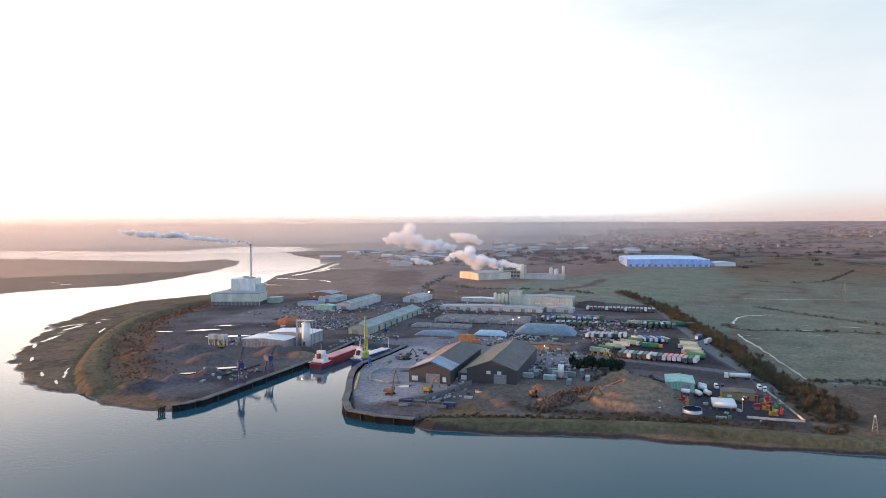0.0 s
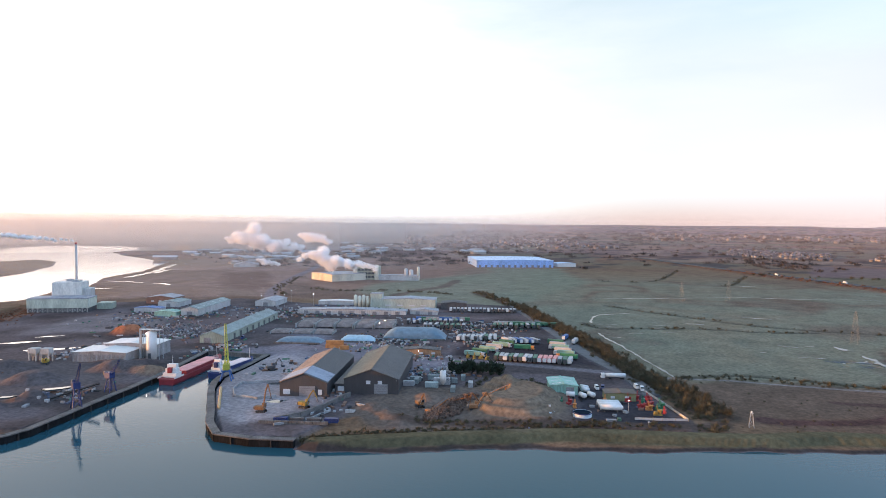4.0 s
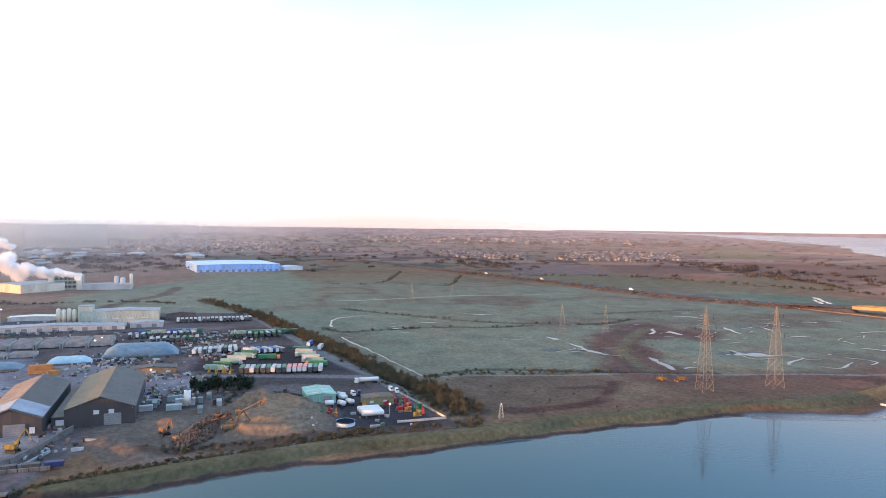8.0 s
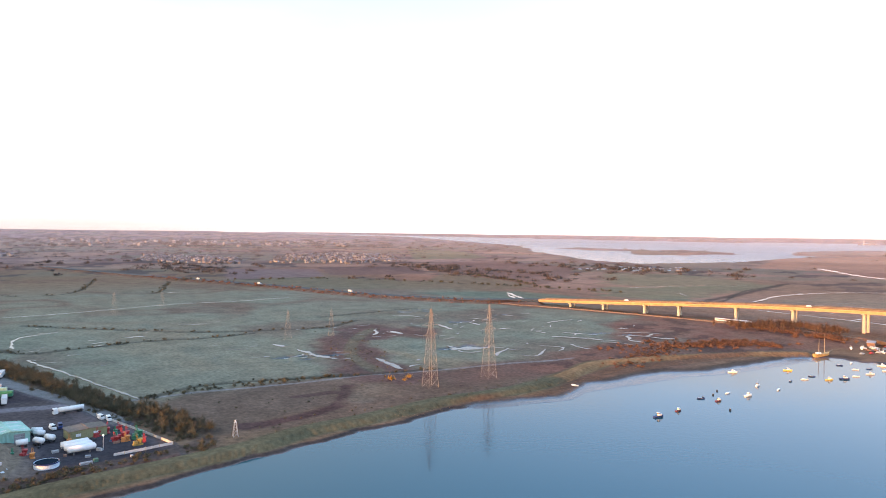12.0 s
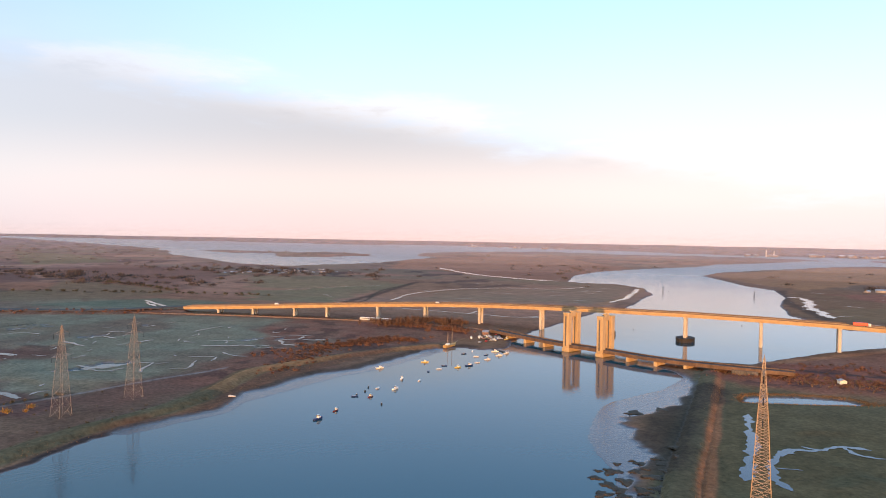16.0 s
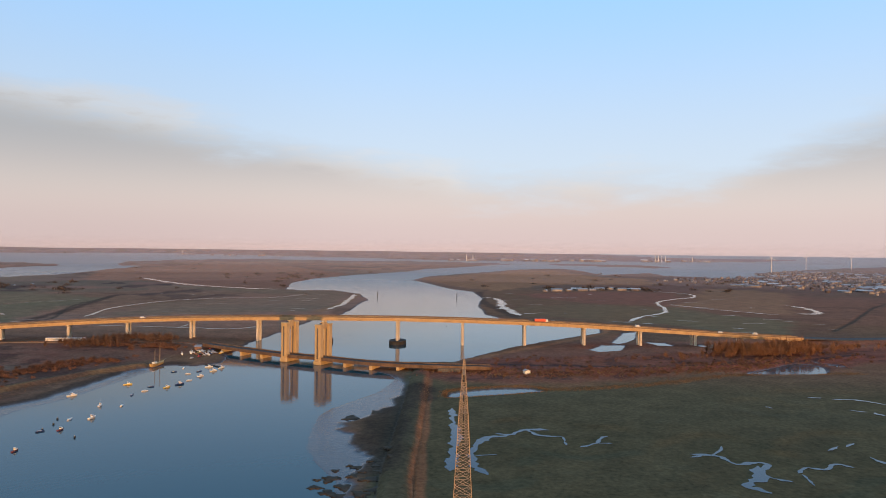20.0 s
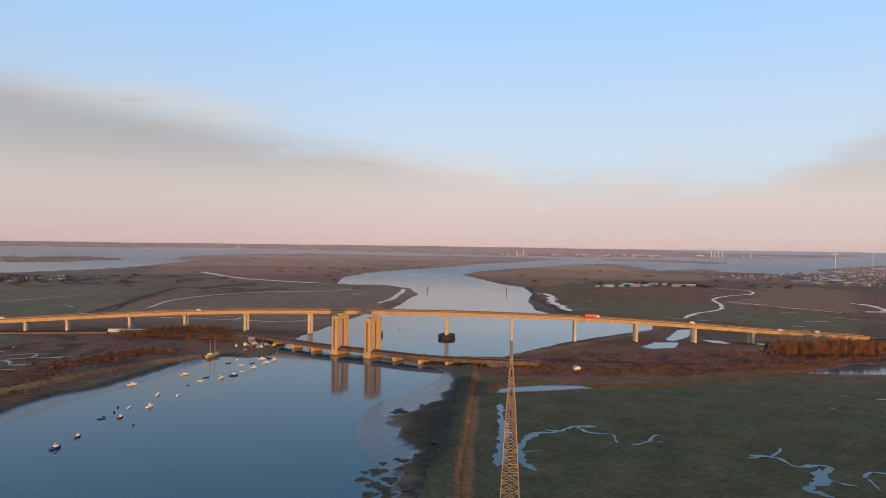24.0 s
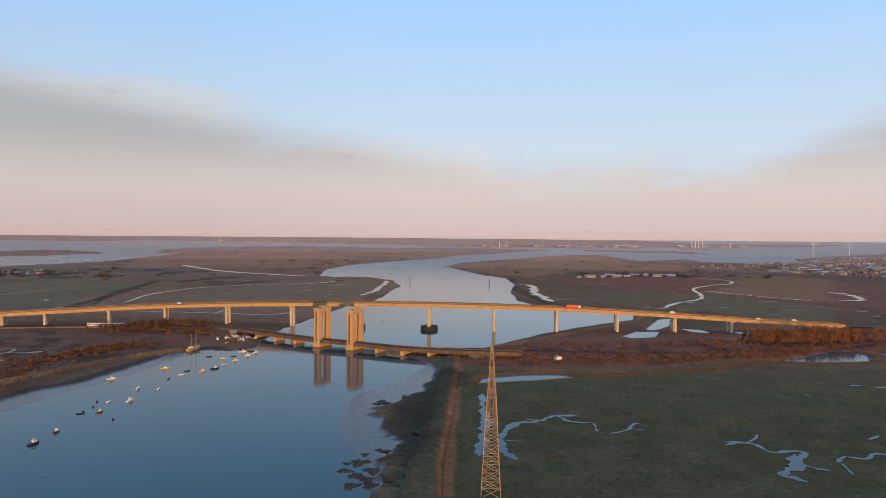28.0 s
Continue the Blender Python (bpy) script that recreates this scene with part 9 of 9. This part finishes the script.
for x, y, h in ((1225, 7620, 90), (1262, 7640, 95), (1300, 7660, 90), (1340, 7680, 80), (-700, 6580, 60), (-640, 6600, 55), (1700, 8050, 60), (-5095, 9260, 110)):
    a, b, c, s = spot(x, y, 1)
    st_ = thing("far_chimney", "pale slim chimney on the far shore", "chimney", "far shore chimneys", (a, b, c))
    part("shaft", tube(B(), 4.5 * s, 3.2 * s, (0, 0, -2), (0, 0, h * s), 10), WHITE, st_)
for k, (x, y) in enumerate(((1236, 3916), (1672, 4639), (2028, 4851))):
    a, b, c, s = spot(x, y, 1.5)
    w = thing("wind_turbine", "white three-bladed wind turbine standing still", "wind turbine", "wind turbines", (a, b, c), 200)
    w.scale = (s, s, s)
    part("tower", tube(B(), 2.6, 1.4, (0, 0, -1), (0, 0, 78), 12), WHITE, w)
    hub = part("nacelle", box(B(), 4, 9, 4, 0, 1, 78.004, bevel=0.6), WHITE, w)
    for j in range(3):
        q = math.radians(90 + 120 * j + k * 25)
        part("blade", tube(B(), 1.6, 0.3, (0, -4, 80), (math.cos(q) * 36, -4, 80 + math.sin(q) * 36), 6), WHITE, hub)
# the great distribution shed
WB = corrugated("blue_white_cladding", (0.26, 0.42, 0.74), 3, axis=1)
WR = corrugated("white_blue_roof", (0.50, 0.60, 0.74), 3)
for k in range(3):
    shed("distribution_shed", "huge pale blue warehouse bay with a curved white roof", *along(-1355, -241, k * 52.4, 0, 22), 158, 52, 14.5, 15.8, WB, WR, turn=22, group="distribution warehouse", z=1.5, doors=tuple((o, 5, 5) for o in range(-72, 74, 12)) if k == 0 else ())
shed("distribution_office", "low white office wing of the warehouse", *along(-1420, -145, 0, 0, 22), 40, 36, 7, 8.5, WHITE, WR, turn=25, group="distribution warehouse", z=1.5)
# cream board factory with its tower and stacks
shed("board_mill", "long cream and grey factory hall", *along(-918, -452, 0, 0, -32), 60, 60, 10.5, 12, CREAM, PALE_ROOF, turn=-32, group="factory", z=1.6)
bt = thing("factory_tower", "cream process tower block of the factory", "building", "factory", (*along(-957, -396, 14), 1.6), 17)
part("tower_block", box(B(), 26, 40, 20, 0, 0, 0, bevel=0.3), shade("grey_green_cladding", (0.36, 0.36, 0.28), 0.7, vary=0.15), bt)
for o in (-17.5, 16):
    part("stair_core", box(B(), 8, 6, 23, 13.5, o, 0, bevel=0.2), CREAM, bt)
for k in range(5):
    for j in range(3):
        part("louvre", box(B(), 0.3, 4.2, 3.2, 13.1, -11 + k * 5.2, 3 + j * 5.5), STEEL_DARK, bt)
shed("factory_annex", "low white factory annex", *along(-965, -345, 0, 0), 62, 24, 7, 8, PALE_SHEET, PALE_ROOF, group="factory", z=1.6)
for k, (o, r, h) in enumerate(((8, 3, 17), (16, 3.4, 15), (27, 2.2, 20))):
    s = thing("process_silo", "pale process silo beside the factory", "silo", "factory", (*along(-975, -345, 0, o), 1.6))
    part("shell", tube(B(), r, r, (0, 0, 0), (0, 0, h), 16), PALE_SHEET if k < 2 else CREAM, s, "", True)
    part("cap", tube(B(), r * 1.02, r * 0.4, (0, 0, h + 0.004), (0, 0, h + 1.4), 16), PALE_SHEET, s)
shed("roundhouse_store", "grey domed store on the plain", *along(-1140, -730, 0, 0, 30), 48, 40, 4, 10, PALE_SHEET, PALE_ROOF, turn=30, z=1.5)
# orange light on this hall is put into its wall and roof colour
sm = shade("orange_lit_works", (0.62, 0.30, 0.14), 0.8)
shed("furnace_hall", "orange-lit works building on the horizon", -1720, -1330, 40, 30, 12, 15, sm, sm, turn=40, z=1.5)

# ================= steam =================
STEAM = bpy.data.materials.new("white_steam")
STEAM.use_nodes = True
stn = STEAM.node_tree
stn.nodes.clear()
st_out, st_mix, st_df, st_tl = (stn.nodes.new("ShaderNode" + k) for k in ("OutputMaterial", "MixShader", "BsdfDiffuse", "BsdfTranslucent"))
st_df.inputs[0].default_value = st_tl.inputs[0].default_value = (0.97, 0.96, 0.96, 1)
st_mix.inputs[0].default_value = 0.68
stn.links.new(st_df.outputs[0], st_mix.inputs[1])
stn.links.new(st_tl.outputs[0], st_mix.inputs[2])
stn.links.new(st_mix.outputs[0], st_out.inputs[0])


def plume(label, start, end, r0, r1, n, seed, size):
    """Steam drifting from start to end: billows of fine droplet flakes, dense at the heart and thin at the rim."""
    q = np.random.RandomState(seed)
    p, e = np.array(start, float), np.array(end, float)
    lumps = 46
    lu = (np.arange(lumps) + q.rand(lumps)) / lumps
    lr = (r0 + (r1 - r0) * lu ** 0.8) * (0.55 + 0.5 * q.rand(lumps))
    lr = lr * (1 - 0.65 * np.clip((lu - 0.7) / 0.3, 0, 1))
    lc = p + (e - p) * lu[:, None] + q.normal(size=(lumps, 3)) * (0.4, 0.4, 0.32) * lr[:, None] + np.stack([lu * 0, lu * 0, np.sin(lu * 9 + seed) * r1 * 0.25 * lu], -1)
    share = lr ** 2.6
    pick = q.choice(lumps, n, p=share / share.sum())
    d = q.normal(size=(n, 3))
    d /= np.linalg.norm(d, axis=1)[:, None]
    c = lc[pick] + d * (lr[pick] * q.rand(n) ** 0.55 * (0.85 + 0.1 * q.normal(size=n)))[:, None] * (1, 1, 0.8)
    s_ = size * (0.5 + q.rand(n, 1))
    tri = np.stack([c + q.normal(size=(n, 3)) * s_ for _ in range(3)], 1).reshape(-1, 3)
    tagged(new("steam_plume", mesh_of("steam_plume", tri, np.arange(3 * n).reshape(-1, 3), STEAM)), label, "steam", kind="stuff")


plume("white steam drifting low from the factory", (-877, -341, 26), (-885, -468, 40), 5, 15, 56000, 1, 0.42)
plume("broad white steam cloud over the mill", (-1265, -681, 34), (-1241, -849, 62), 9, 23, 56000, 2, 0.62)
plume("white steam puff over the distant mill", (-1383, -673, 46), (-1395, -755, 62), 8, 15, 28000, 4, 0.51)
plume("low steam haze over the mill yard", (-1157, -666, 8), (-1139, -705, 15), 4, 8, 14000, 6, 0.36)
plume("thin ribbon of white steam from the chimney", (-531, -531, 69), (-476, -690, 82), 1.6, 7.0, 48000, 3, 0.34)
